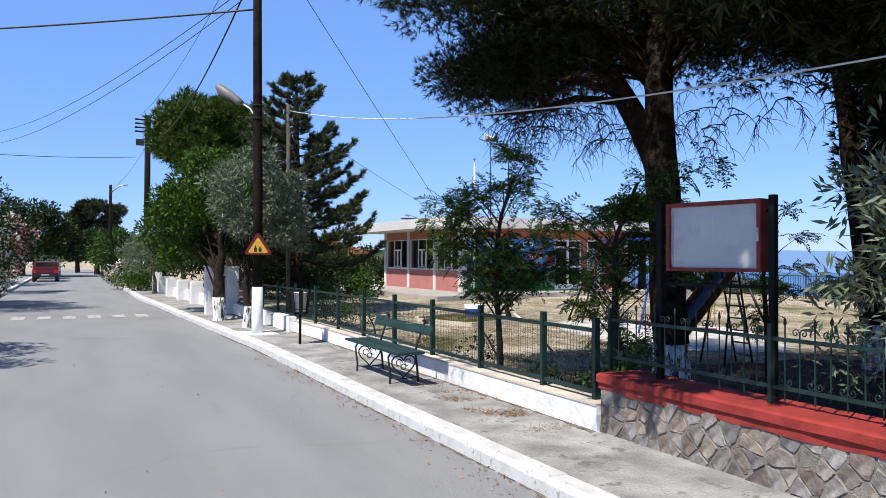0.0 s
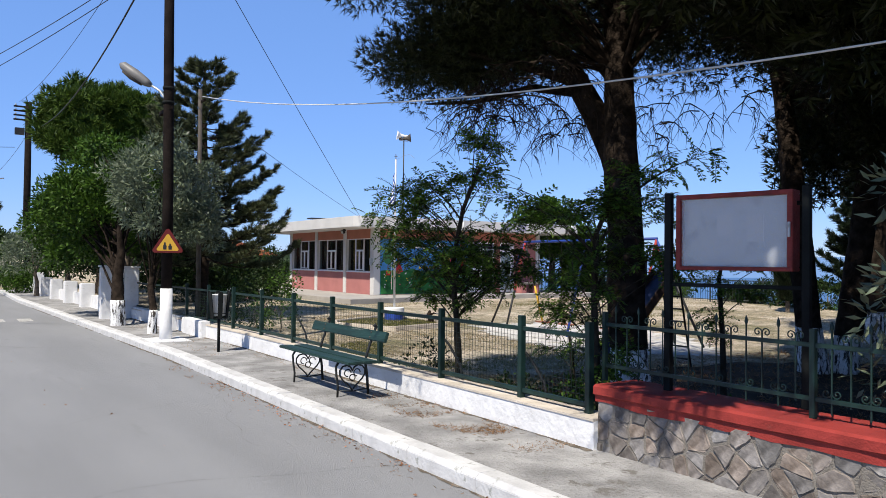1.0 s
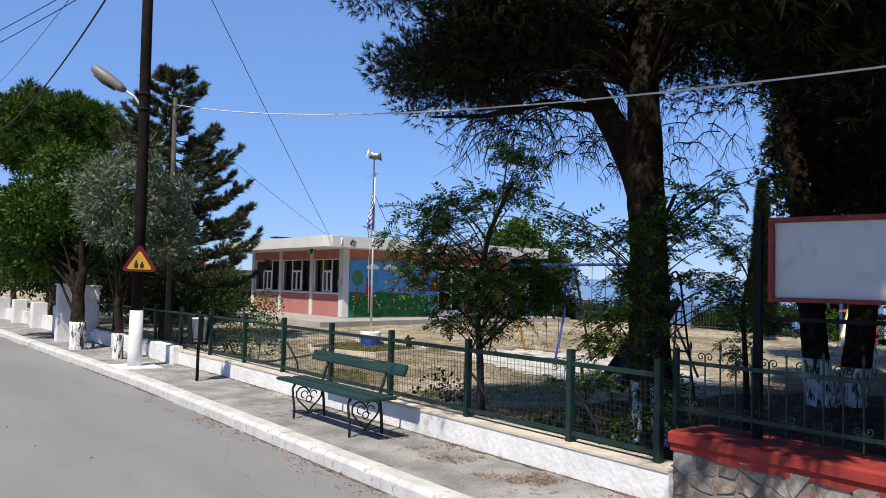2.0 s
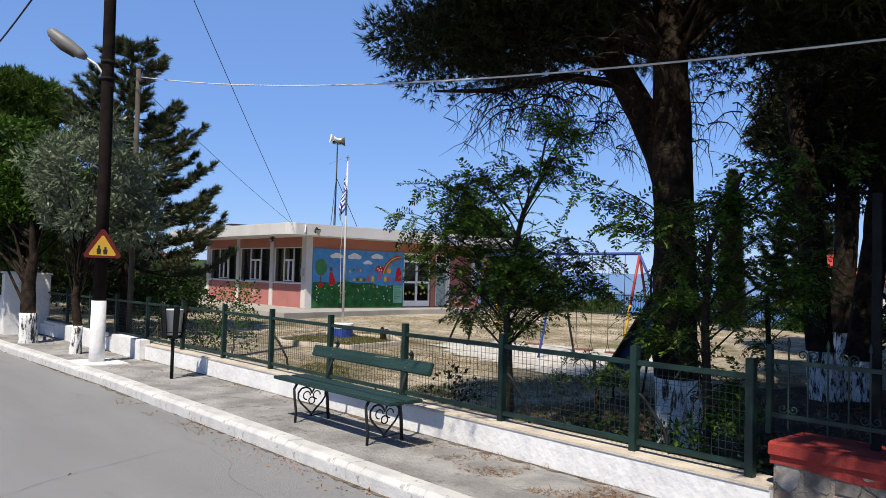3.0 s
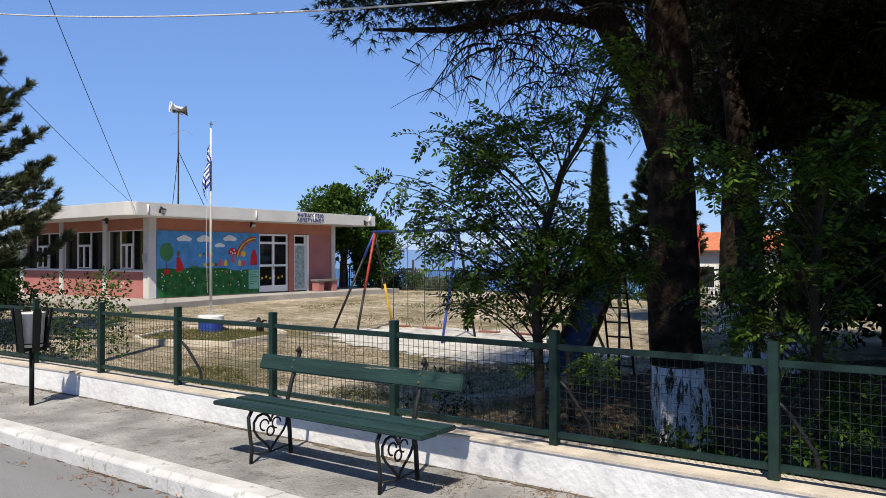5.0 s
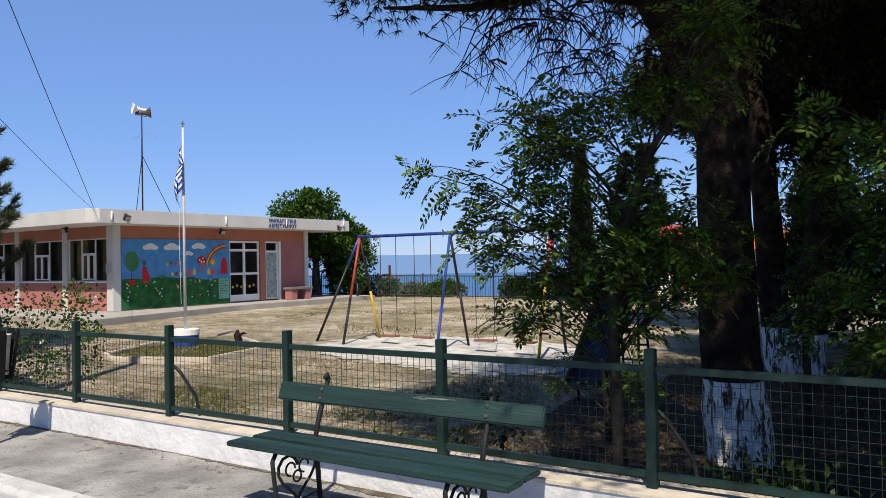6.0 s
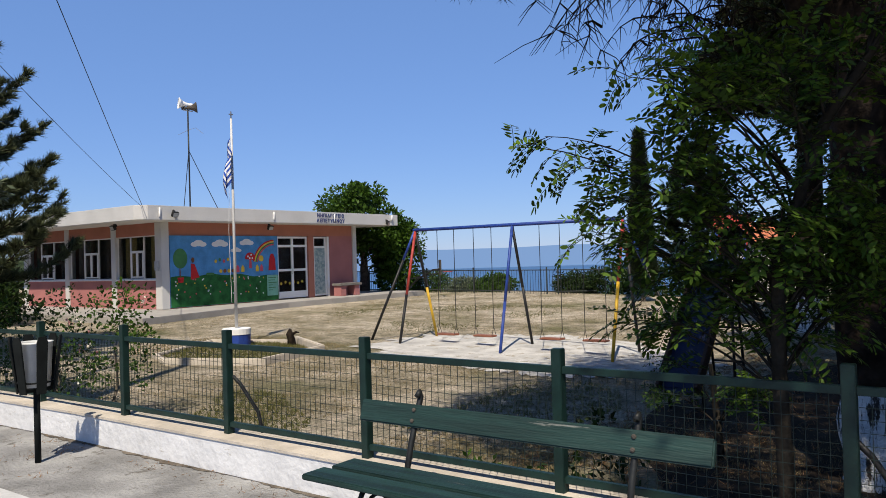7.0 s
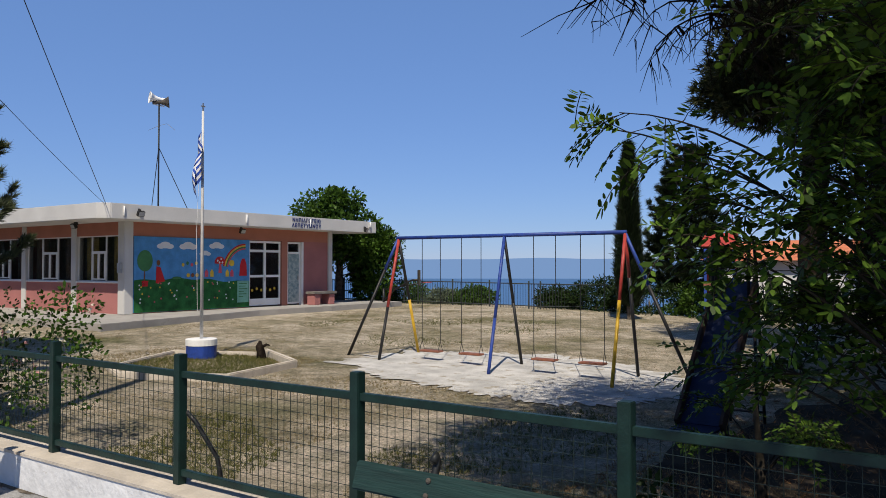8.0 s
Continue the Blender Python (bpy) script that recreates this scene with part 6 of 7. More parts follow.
def robinia(label, at, trunk, lobes, seed, name="robinia_tree", leaflet=0.05, arms=()):
    """A young robinia: slim stems, shoots into each lobe of its crown (centre, spread, height, feathered leaves), and single arching arms."""
    rng = np.random.default_rng(seed)
    t = thing(name, label, "tree", at)
    part("trunk", rough_trunk(Build(), trunk, [0.05 - 0.03 * k / (len(trunk) - 1) for k in range(len(trunk))], 10, seed, 0.1), ROBBARK, t, smooth=True)
    spine = [Vector(p) for p in trunk]
    twig = Build()
    cen, aim, wide = [], [], []
    fine = []
    for p_, q_ in zip(spine, spine[1:]):
        fine += [p_.lerp(q_, k / 6) for k in range(6)]
    fine.append(spine[-1])
    clear = spine[-1].z * 0.38
    shoots = [(tip, 9, 0.45) for tip in arms]
    for centre, spread, high, count in lobes:
        count = int(count * 1.75)
        n = max(2, count // 14)
        for k in range(n):
            d = Vector(rng.normal(0, 1, 3)).normalized() * rng.uniform(0.45, 1.0) ** 0.5
            shoots.append((Vector(centre) + Vector((d.x * spread, d.y * spread, d.z * high)), count / n, 0.62))
    for tip, count, bare in shoots:
        tip = Vector(tip)
        want = max(clear, tip.z - 0.25 - 0.35 * math.hypot(tip.x, tip.y))
        a = min(fine, key=lambda p: abs(p.z - want) + 0.5 * math.hypot(p.x - tip.x, p.y - tip.y))
        ctrl = a.lerp(tip, 0.55) + Vector((0, 0, 0.22 * (tip - a).length))
        pts = [a * (1 - u) ** 2 + ctrl * 2 * u * (1 - u) + tip * u ** 2 for u in [k / 9 for k in range(10)]]
        twig.tube(pts, [0.009 - 0.007 * k / 9 for k in range(10)], 5, False)
        reach = (tip - a).length
        low = max(bare if reach > 0.5 else 0.2, 1 - 0.75 / max(reach, 0.1))
        for k in range(int(round(count))):
            u = rng.uniform(low, 1.0)
            j = min(int(u * 9), 8)
            p0 = pts[j].lerp(pts[j + 1], u * 9 - j)
            out = Vector((rng.normal(0, 1), rng.normal(0, 1), rng.uniform(-0.2, 0.75)))
            out = (out.normalized() + (tip - a).normalized() * 0.55).normalized()
            if bare < 0.5:
                out = (out + Vector((0, 0, -0.35))).normalized()
            ln = rng.uniform(0.20, 0.34)
            pairs = int(rng.integers(7, 11))
            q, dv_ = p0.copy(), out.copy()
            side = out.cross(Vector((rng.normal(0, 0.5), rng.normal(0, 0.5), 1))).normalized()
            rach = [q.copy()]
            sag = rng.uniform(0.08, 0.20)
            for s_ in range(pairs):
                dv_ = (dv_ + Vector((0, 0, -sag))).normalized()
                q = q + dv_ * ln / pairs
                rach.append(q.copy())
                if s_ > 0:
                    for sg in (-1, 1):
                        cen.append(tuple(q + side * sg * 0.004))
                        aim.append(tuple(side * sg + dv_ * 0.40 + Vector((0, 0, rng.normal(0, 0.20)))))
                        wide.append(tuple(dv_))
            cen.append(tuple(q))
            aim.append(tuple(dv_))
            wide.append(tuple(side))
            twig.tube(rach[::3] + [rach[-1]], 0.0022, 3, False)
    part("shootwork", twig, ROBBARK, t, "arching green-brown shoots", smooth=True)
    part("foliage", quick_mesh("leaves", leaves(rng, np.array(cen), np.array(aim), leaflet, leaflet * 0.48, 0.25, True, np.array(wide)), 6, ROBIN), None, t, "feathered leaves of small oval leaflets")
    return t


# the big stone pine by the fence and its neighbours
V = Vector
# crown lobes at x -4.9 and -6.0 hang unseen, placed to shade robinia and bench
pine_tree("huge old stone pine with a limewashed foot behind the fence", (8.42, 7.93, -0.28), 7.0, 0.285,
          [((-0.5, 0.1, 6.4), (3.6, 3.4, 1.9), 150, -0.75), ((0.0, 0.0, 6.3), (2.4, 2.4, 1.3), 60, -0.8), ((-1.75, 2.35, 5.05), (0.9, 0.85, 0.40), 26, -0.9), ((-1.2, 1.6, 5.35), (1.1, 1.0, 0.5), 24, -0.9), ((1.5, -1.8, 5.9), (2.6, 2.2, 0.8), 50, -0.9), ((2.4, 0.6, 5.9), (1.6, 1.6, 0.7), 22, -0.9), ((-3.2, 1.1, 6.6), (1.5, 1.6, 0.8), 42, -0.9), ((-4.9, -0.9, 6.4), (0.7, 0.7, 0.3), 18, -0.9), ((-6.0, -1.7, 6.4), (0.7, 0.45, 0.3), 10, -0.9)], 11, white=0.80,
          fork=[([V((-0.10, 0.10, 2.95)), V((-0.17, 0.25, 3.55)), V((-0.30, 0.46, 4.1)), V((-0.50, 0.78, 4.78)), V((-0.68, 1.06, 5.4)), V((-1.0, 1.6, 6.2))], [0.20, 0.205, 0.19, 0.165, 0.135, 0.08]),
                ([V((-0.40, 0.62, 4.45)), V((-0.85, 1.3, 4.60)), V((-1.2, 2.2, 4.5)), V((-1.6, 3.0, 4.55))], [0.07, 0.055, 0.04, 0.015]),
                ([V((-0.45, 0.68, 4.6)), V((-1.3, 1.1, 4.85)), V((-2.4, 1.7, 5.1))], [0.07, 0.05, 0.02])],
          tufts=140, needle=0.13, width=0.0145, per=10, twigs=(150, 3.95), lean=(-0.35, 0.22))
pine_tree("tall stone pine with a limewashed foot in the shade", (13.80, 8.45, -0.28), 7.5, 0.24,
          [((0.6, -0.9, 6.6), (2.5, 2.3, 1.9), 90, -0.7), ((0.8, -1.2, 5.0), (1.6, 1.1, 0.7), 24, -0.9), ((1.25, 0.65, 4.3), (0.7, 0.6, 0.9), 24, -0.9)], 12, white=0.85, tufts=90, width=0.036, twigs=(18, 4.4), lean=(-0.75, 0.55))
pine_tree("stone pine standing close to the others", (14.28, 8.22, -0.28), 7.5, 0.25, [((0.6, -0.9, 6.4), (2.6, 2.2, 2.0), 70, -0.7), ((0.9, -0.9, 4.5), (1.4, 1.0, 0.8), 22, -0.9)], 13, white=0.7, tufts=75, width=0.038, twigs=(14, 4.2), lean=(0.7, -0.6))
pine_tree("broad old stone pine behind the grove", (20.5, 10.8, -0.15), 9.0, 0.32,
          [((0.4, -0.9, 8.0), (3.3, 3.1, 2.6), 120, -0.75), ((0.0, 0.9, 6.0), (1.3, 1.1, 0.8), 30, -0.9), ((0.4, -1.2, 5.6), (2.2, 2.0, 0.9), 50, -0.9)], 24, white=0.7, tufts=62, needle=0.24, width=0.045, twigs=(30, 5.0))
pine_tree("stone pine paired with its neighbour", (13.9, 6.3, -0.28), 7.2, 0.24, [((0.4, -1.3, 5.8), (3.2, 2.8, 2.3), 80, -0.8)], 14, white=0.7, tufts=75, width=0.033)
pine_tree("stone pine at the back of the grove", (16.6, 4.2, -0.28), 7.0, 0.24, [((0, 0, 5.4), (3.8, 3.6, 2.8), 90, -0.9)], 15, white=0.7, tufts=75, width=0.033)
# stands out of view, its overhanging lobes placed to shade railing, board and robinia
pine_tree("stone pine over the stone wall, out of view, added for shade", (9.4, 2.6, -0.28), 7.5, 0.30, [((0.4, 0.6, 6.4), (3.8, 3.6, 2.0), 120, -0.7), ((0.9, 1.6, 4.8), (2.4, 1.6, 0.8), 36, -0.9), ((-3.3, 1.7, 5.9), (2.3, 2.2, 0.8), 80, -0.9), ((-1.5, 2.0, 5.6), (2.0, 2.0, 0.9), 40, -0.9), ((-6.2, 0.4, 6.1), (0.9, 1.3, 0.5), 26, -0.9), ((-5.9, 2.2, 6.2), (1.0, 0.8, 0.4), 22, -0.9)], 16, white=0.7, tufts=40, needle=0.26, width=0.06)
pine_tree("stone pine deep in the grove", (13.2, 3.0, -0.28), 7.0, 0.26, [((0.2, 0, 5.8), (3.8, 3.6, 2.6), 100, -0.8)], 17, white=0.7, tufts=75, width=0.033)
# thick evergreens closing the back of the grove
for k, (x, y, hgt) in enumerate(((17.5, 5.6, 2.6), (19.5, 2.5, 3.0), (16.5, 0.5, 2.8), (19.5, 7.2, 2.2), (13.5, -1.5, 2.8), (10.0, -2.0, 2.8))):
    leafy_tree("evergreen_tree", "dense dark evergreen at the back of the grove", (x, y, -0.28), hgt, 0.14, [((0, 0, hgt * 0.75), (2.1, 2.0, hgt * 0.72), 60, -0.95)], 140 + k, DARKL, per=110, size=(0.20, 0.11), clump_r=(0.45, 0.75))

# dark pine by the roadside gate
def bough_pine(label, at, height, r0, seed, leaf, wide=1.0, first=1.9, thick=1.0, brush=0.17):
    """A black pine: whorls of sagging boughs with upturned tips, needle brushes along every twig."""
    rng = np.random.default_rng(seed)
    t = thing("pine_tree", label, "tree", at)
    part("trunk", rough_trunk(Build(), [V((0, 0, -0.1)), V((0.05, 0, height * 0.4)), V((0, 0.05, height * 0.75)), V((0, 0, height))], [r0 * 1.2, r0, r0 * 0.6, r0 * 0.15], 12, seed), BARK, t, smooth=True)
    wood, cen, aim = Build(), [], []
    z, turn_ = first, 0.0
    while z < height - 0.15:
        f = (z - 1.6) / (height - 1.6)
        reach = (2.65 * (1 - f) ** 0.8 + 0.28) * wide
        for k in range(6 if f < 0.7 else 4):
            az = turn_ + k * math.pi / 3 + rng.uniform(-0.3, 0.3)
            ln = reach * rng.uniform(0.72, 1.08)
            d = V((math.cos(az), math.sin(az), 0))
            rise = rng.uniform(-0.12, 0.10) + 0.25 * f
            pts = []
            for j in range(9):
                u = j / 8
                pts.append(V((0, 0, z)) + d * ln * u + V((0, 0, ln * (rise * u - 0.42 * u * (1 - u) + 0.20 * u ** 4))))
            wood.tube(pts, [max(0.005, 0.034 * (1 - f * 0.6) * (1 - j / 9)) for j in range(9)], 5, False)
            side = V((-d.y, d.x, 0))
            for j in range(int((12 + ln * 15) * thick)):
                u = rng.uniform(0.28, 1.0) ** 0.8
                i = min(int(u * 8), 7)
                p = pts[i].lerp(pts[i + 1], u * 8 - i)
                sl = rng.uniform(0.18, 0.50) * (1.15 - 0.6 * u) * min(1.0, 0.5 + ln * 0.35)
                tw = (side * rng.choice((-1, 1)) * rng.uniform(0.3, 1.0) + d * rng.uniform(0.4, 1.0)).normalized()
                q = p + tw * sl + V((0, 0, sl * rng.uniform(0.0, 0.55)))
                wood.tube([p, p.lerp(q, 0.55) - V((0, 0, 0.02)), q], [0.008, 0.006, 0.004], 4, False)
                for s_ in (0.35, 0.6, 0.8, 1.0):
                    c = p.lerp(q, s_)
                    cen.append(tuple(c))
                    aim.append(tuple((q - p).normalized() * 0.9 + V((0, 0, 0.55))))
            for s_ in range(3):
                cen.append(tuple(pts[-1]))
                aim.append(tuple((pts[-1] - pts[-2]).normalized() + V((0, 0, 0.6))))
        z += rng.uniform(0.26, 0.38)
        turn_ += 0.55
    part("branchwork", wood, BARK, t, "sagging dark boughs with upturned tips", smooth=True)
    part("needles", quick_mesh("needles", needles(rng, np.array(cen), np.array(aim), 15, brush, brush * 0.106, 0.5), 3, leaf), None, t, "dark green needle brushes with paler tips")
    return t


bough_pine("ragged dark pine with long drooping boughs", (6.65, 22.8, -0.1), 7.6, 0.15, 18, PINEB)
pine_tree("round-topped stone pine rising behind the roadside trees", (6.6, 38.5, 0), 8.2, 0.25, [((0, 0, 7.7), (2.7, 2.7, 1.9), 110, -0.8), ((0, 0, 7.6), (1.6, 1.6, 1.2), 40, -0.8)], 19, tufts=78, needle=0.33, width=0.062, clump_r=(0.55, 0.85), leaf=PINEL)
for k, (x, y, hgt) in enumerate(((8.5, 30.0, 2.4), (10.5, 36.0, 2.2), (12.5, 43.0, 2.2), (9.0, 44.0, 2.8), (16.5, 44.5, 1.9), (10.8, 31.5, 1.5))):
    leafy_tree("evergreen_tree", "dark evergreen hedge tree beside the school", (x, y, 0.0), hgt, 0.12, [((0, 0, hgt * 0.6), (1.9, 1.9, hgt * 0.55), 46, -0.95)], 150 + k, DARKL, per=140, size=(0.17, 0.09), clump_r=(0.4, 0.7))

# robinias at the fence
robinia("young robinia with a slim trunk and feathered leaves", (5.48, 8.04, -0.28), [V((0, 0, -0.1)), V((0.03, 0.02, 0.7)), V((0.0, 0.03, 1.3)), V((-0.10, 0.0, 1.9)), V((-0.12, -0.25, 2.6)), V((-0.12, -0.6, 3.1))],
        [((-0.12, -0.76, 3.36), 0.18, 0.22, 30), ((-0.16, -0.50, 3.08), 0.26, 0.22, 40), ((-0.30, -0.15, 2.85), 0.28, 0.20, 34), ((-0.60, 0.12, 2.78), 0.26, 0.24, 46), ((-0.40, 0.40, 2.45), 0.24, 0.22, 34),
         ((-0.20, 0.05, 2.35), 0.42, 0.28, 70), ((0.08, 0.0, 1.95), 0.50, 0.28, 80), ((0.10, 0.05, 1.72), 0.42, 0.20, 42), ((0.15, -0.45, 2.2), 0.30, 0.30, 46), ((0.80, -0.40, 2.02), 0.34, 0.22, 56), ((0.45, -0.20, 1.80), 0.32, 0.20, 30),
         ((-0.15, 0.74, 1.66), 0.24, 0.26, 30), ((-0.45, 0.60, 2.15), 0.26, 0.25, 30)], 41, leaflet=0.050,
        arms=((-0.60, 1.24, 2.58), (-0.58, 1.05, 2.62), (-0.50, 0.95, 2.45), (0.0, -0.95, 3.40), (-0.85, 0.45, 2.80)))
robinia("young robinia leaning over the fence by the stone wall", (5.95, 6.15, -0.28), [V((0, 0, -0.1)), V((0.0, 0.02, 0.8)), V((-0.02, 0.05, 1.6)), V((-0.02, 0.02, 2.3)), V((0.1, -0.2, 2.9))],
        [((-0.02, 0.10, 2.45), 0.42, 0.30, 60), ((0.0, 0.15, 1.95), 0.46, 0.28, 60), ((-0.02, 0.25, 1.5), 0.36, 0.22, 40), ((0.35, -0.35, 2.75), 0.34, 0.24, 40), ((-0.45, 0.45, 2.5), 0.30, 0.18, 26), ((0.45, 0.3, 2.1), 0.4, 0.35, 40), ((0.55, -0.5, 2.2), 0.4, 0.35, 44), ((0.2, 0.6, 1.8), 0.4, 0.4, 40), ((0.1, -0.1, 1.1), 0.4, 0.3, 30)], 42, leaflet=0.050,
        arms=((0.70, -1.0, 3.10), (0.60, -0.85, 3.05), (0.55, -0.6, 3.15), (-0.92, 0.80, 2.72), (-0.85, 0.70, 2.80), (-0.70, 0.55, 2.62)))
robinia("robinia sapling between the pines", (9.9, 7.55, -0.28), [V((0, 0, -0.1)), V((0.0, 0.02, 0.9)), V((-0.05, 0.05, 1.8)), V((0.0, -0.1, 2.6))], [((0.0, -0.1, 1.15), 0.4, 0.35, 26), ((0.1, -0.2, 1.85), 0.5, 0.4, 44), ((0.0, -0.25, 2.6), 0.55, 0.4, 50)], 43, leaflet=0.05)
robinia("low robinia sucker by the slide", (8.6, 9.35, -0.28), [V((0, 0, -0.1)), V((0.0, 0.02, 0.4)), V((-0.05, 0.05, 0.9))], [((0.0, 0.0, 0.7), 0.6, 0.40, 45)], 46)

# olives, roadside trees and bushes
leafy_tree("olive_tree", "silvery olive tree with a limewashed trunk on the pavement", (4.05, 17.35, 0.13), 2.0, 0.085, [((0.22, 0.15, 3.0), (1.08, 1.1, 1.25), 80, -0.9), ((0.85, -0.2, 2.35), (0.55, 0.55, 0.55), 20, -0.9)], 51, OLIVE, per=130, size=(0.13, 0.034), white=0.85, clump_r=(0.18, 0.34), bark=BARK)
leafy_tree("roadside_tree", "bright green leafy tree with a limewashed trunk on the pavement", (3.84, 19.8, 0.13), 2.4, 0.15, [((-0.05, 1.9, 3.0), (1.25, 1.9, 1.55), 90, -0.85), ((-0.4, 3.6, 2.5), (1.1, 1.6, 1.2), 50, -0.9)], 52, BROAD, per=240, size=(0.13, 0.055), white=0.85, clump_r=(0.3, 0.5), bark=BARK)
leafy_tree("roadside_tree", "dense green tree crown over the roadside wall", (5.6, 28.0, 0.0), 2.6, 0.15, [((0, 0, 3.1), (2.2, 2.5, 1.7), 70, -0.8)], 53, BROAD, per=200, size=(0.15, 0.06), clump_r=(0.45, 0.75))
leafy_tree("roadside_tree", "dark green trees behind the roadside wall", (5.8, 33.5, 0.0), 2.6, 0.15, [((0, 0, 2.8), (2.4, 3.0, 1.9), 70, -0.8)], 54, DARKL, per=180, size=(0.17, 0.07), clump_r=(0.5, 0.8))
leafy_tree("olive_tree", "grey olive bush at the roadside", (3.7, 36.0, 0.0), 1.4, 0.09, [((-0.3, 0, 2.0), (1.1, 1.2, 0.9), 30, -0.8)], 55, OLIVE, per=150, size=(0.14, 0.04), clump_r=(0.3, 0.5))
leafy_tree("bush", "rounded green bush at the kerb", (3.3, 40.0, 0.0), 0.6, 0.05, [((0, 0, 0.6), (0.8, 1.0, 0.6), 26, -0.5)], 56, BROAD, per=120, size=(0.13, 0.06), category="bush")
leafy_tree("oleander", "white-flowering oleander beside the road", (3.1, 44.5, 0.0), 0.7, 0.05, [((0, 0, 0.8), (0.9, 1.2, 0.7), 26, -0.5)], 57, DARKL, per=110, size=(0.15, 0.05), flowers=(FLOWERW, 240, 0.11), category="bush")
for k, (x, y, h) in enumerate(((3.2, 50, 2.6), (2.8, 57, 3.2), (1.9, 66, 3.6), (1.2, 76, 4.0), (4.6, 46, 3.6))):
    leafy_tree("roadside_tree", "green tree beside the road in the distance", (x + 1.6, y, 0), h * 0.6, 0.14, [((0, 0, h * 0.62), (h * 0.55, h * 0.7, h * 0.42), 46, -0.7)], 60 + k, (BROAD, DARKL)[k % 2], per=110, size=(0.26, 0.12), clump_r=(0.5, 0.85))
pine_tree("distant stone pine beside the road", (2.6, 84, 0), 5.4, 0.25, [((0, 0, 5.6), (2.6, 2.6, 1.6), 40, -0.7)], 70, tufts=70, needle=0.4, width=0.08)
pine_tree("dark cypress-like pine at the bend", (0.9, 95, 0), 4.0, 0.25, [((0, 0, 3.8), (1.6, 1.6, 2.6), 40, -0.9)], 71, tufts=70, needle=0.4, width=0.08)
# the other side of the road
leafy_tree("oleander", "tall oleander heavy with white flowers across the road", (-2.9, 31.5, 0), 1.2, 0.07, [((0, 0, 1.9), (1.5, 2.4, 1.7), 60, -0.8)], 80, DARKL, per=170, size=(0.15, 0.04), flowers=(FLOWERW, 420, 0.12), category="bush")
leafy_tree("oleander", "oleander with pink flowers across the road", (-3.0, 42.0, 0), 1.2, 0.07, [((0, 0, 2.2), (1.4, 2.2, 1.6), 50, -0.8)], 81, DARKL, per=130, size=(0.18, 0.05), flowers=(FLOWERP, 420, 0.15), category="bush")
leafy_tree("roadside_tree", "dark evergreen tree across the road", (-4.4, 28.0, 0), 2.6, 0.16, [((0.4, 0, 4.0), (2.0, 2.2, 1.9), 60, -0.7)], 82, DARKL, per=170, size=(0.14, 0.06), clump_r=(0.45, 0.75))
leafy_tree("bush", "dark hedge bushes under the trees across the road", (-4.2, 22.0, 0), 0.7, 0.06, [((0, 0, 1.0), (1.3, 4.0, 1.0), 50, -0.8)], 83, DARKL, per=140, size=(0.13, 0.05), category="bush")
leafy_tree("roadside_tree", "leafy tree across the road casting shade", (-5.8, 14.5, 0), 3.0, 0.18, [((0.8, -0.6, 4.6), (2.0, 2.4, 1.1), 28, -0.7)], 84, DARKL, per=150, size=(0.16, 0.07), clump_r=(0.45, 0.75))
leafy_tree("roadside_tree", "large round tree beyond the parked cars", (-3.6, 76.0, 0), 3.0, 0.25, [((0, 0, 3.9), (3.6, 4.0, 2.8), 80, -0.8)], 85, DARKL, per=130, size=(0.34, 0.16), clump_r=(0.8, 1.3))
leafy_tree("roadside_tree", "tree beyond the parked cars", (-4.6, 54.0, 0), 2.0, 0.2, [((0, 0, 2.4), (1.8, 4.0, 1.6), 50, -0.8)], 86, BROAD, per=120, size=(0.22, 0.1), clump_r=(0.5, 0.9))
# yard edge
leafy_tree("fig_tree", "big dark fig tree at the end of the school", (27.0, 30.6, 0.0), 2.6, 0.2, [((0, 0.3, 3.2), (1.7, 1.7, 1.7), 60, -0.7), ((0.9, -1.2, 1.7), (0.9, 0.9, 1.5), 26, -0.9)], 90, BROAD, per=170, size=(0.19, 0.13), clump_r=(0.4, 0.65))
leafy_tree("evergreen_bush", "tall evergreen bush past the school's corner", (28.9, 30.0, 0.0), 1.9, 0.12, [((0, 0, 2.4), (1.0, 1.0, 1.0), 30, -0.8), ((-0.6, 0, 1.2), (0.8, 0.8, 1.0), 20, -0.9)], 91, BROAD, per=140, size=(0.14, 0.07), clump_r=(0.35, 0.6), category="bush")
for k, (x, y, w, h) in enumerate(((30.6, 26.0, 1.6, 0.75), (30.4, 27.6, 1.2, 0.7), (30.4, 29.6, 1.8, 1.1), (31.4, 20.6, 2.2, 1.25), (31.0, 22.2, 1.2, 0.9), (31.5, 18.4, 2.4, 1.35), (31.5, 16.4, 2.4, 1.2), (32.0, 13.0, 2.6, 1.4))):
    leafy_tree("bush", "olive-green bush on the slope beyond the railing", (x, y, yard(x, y) - 0.3), h * 0.6, 0.06, [((0, 0, h * 0.5), (w * 0.6, w * 0.6, h * 0.62), 40, -0.9)], 95 + k, (BROAD, OLIVE, BROAD, DARKL, DARKL, DARKL, BROAD, DARKL)[k], per=130, size=(0.13, 0.06), clump_r=(0.28, 0.45), category="bush")


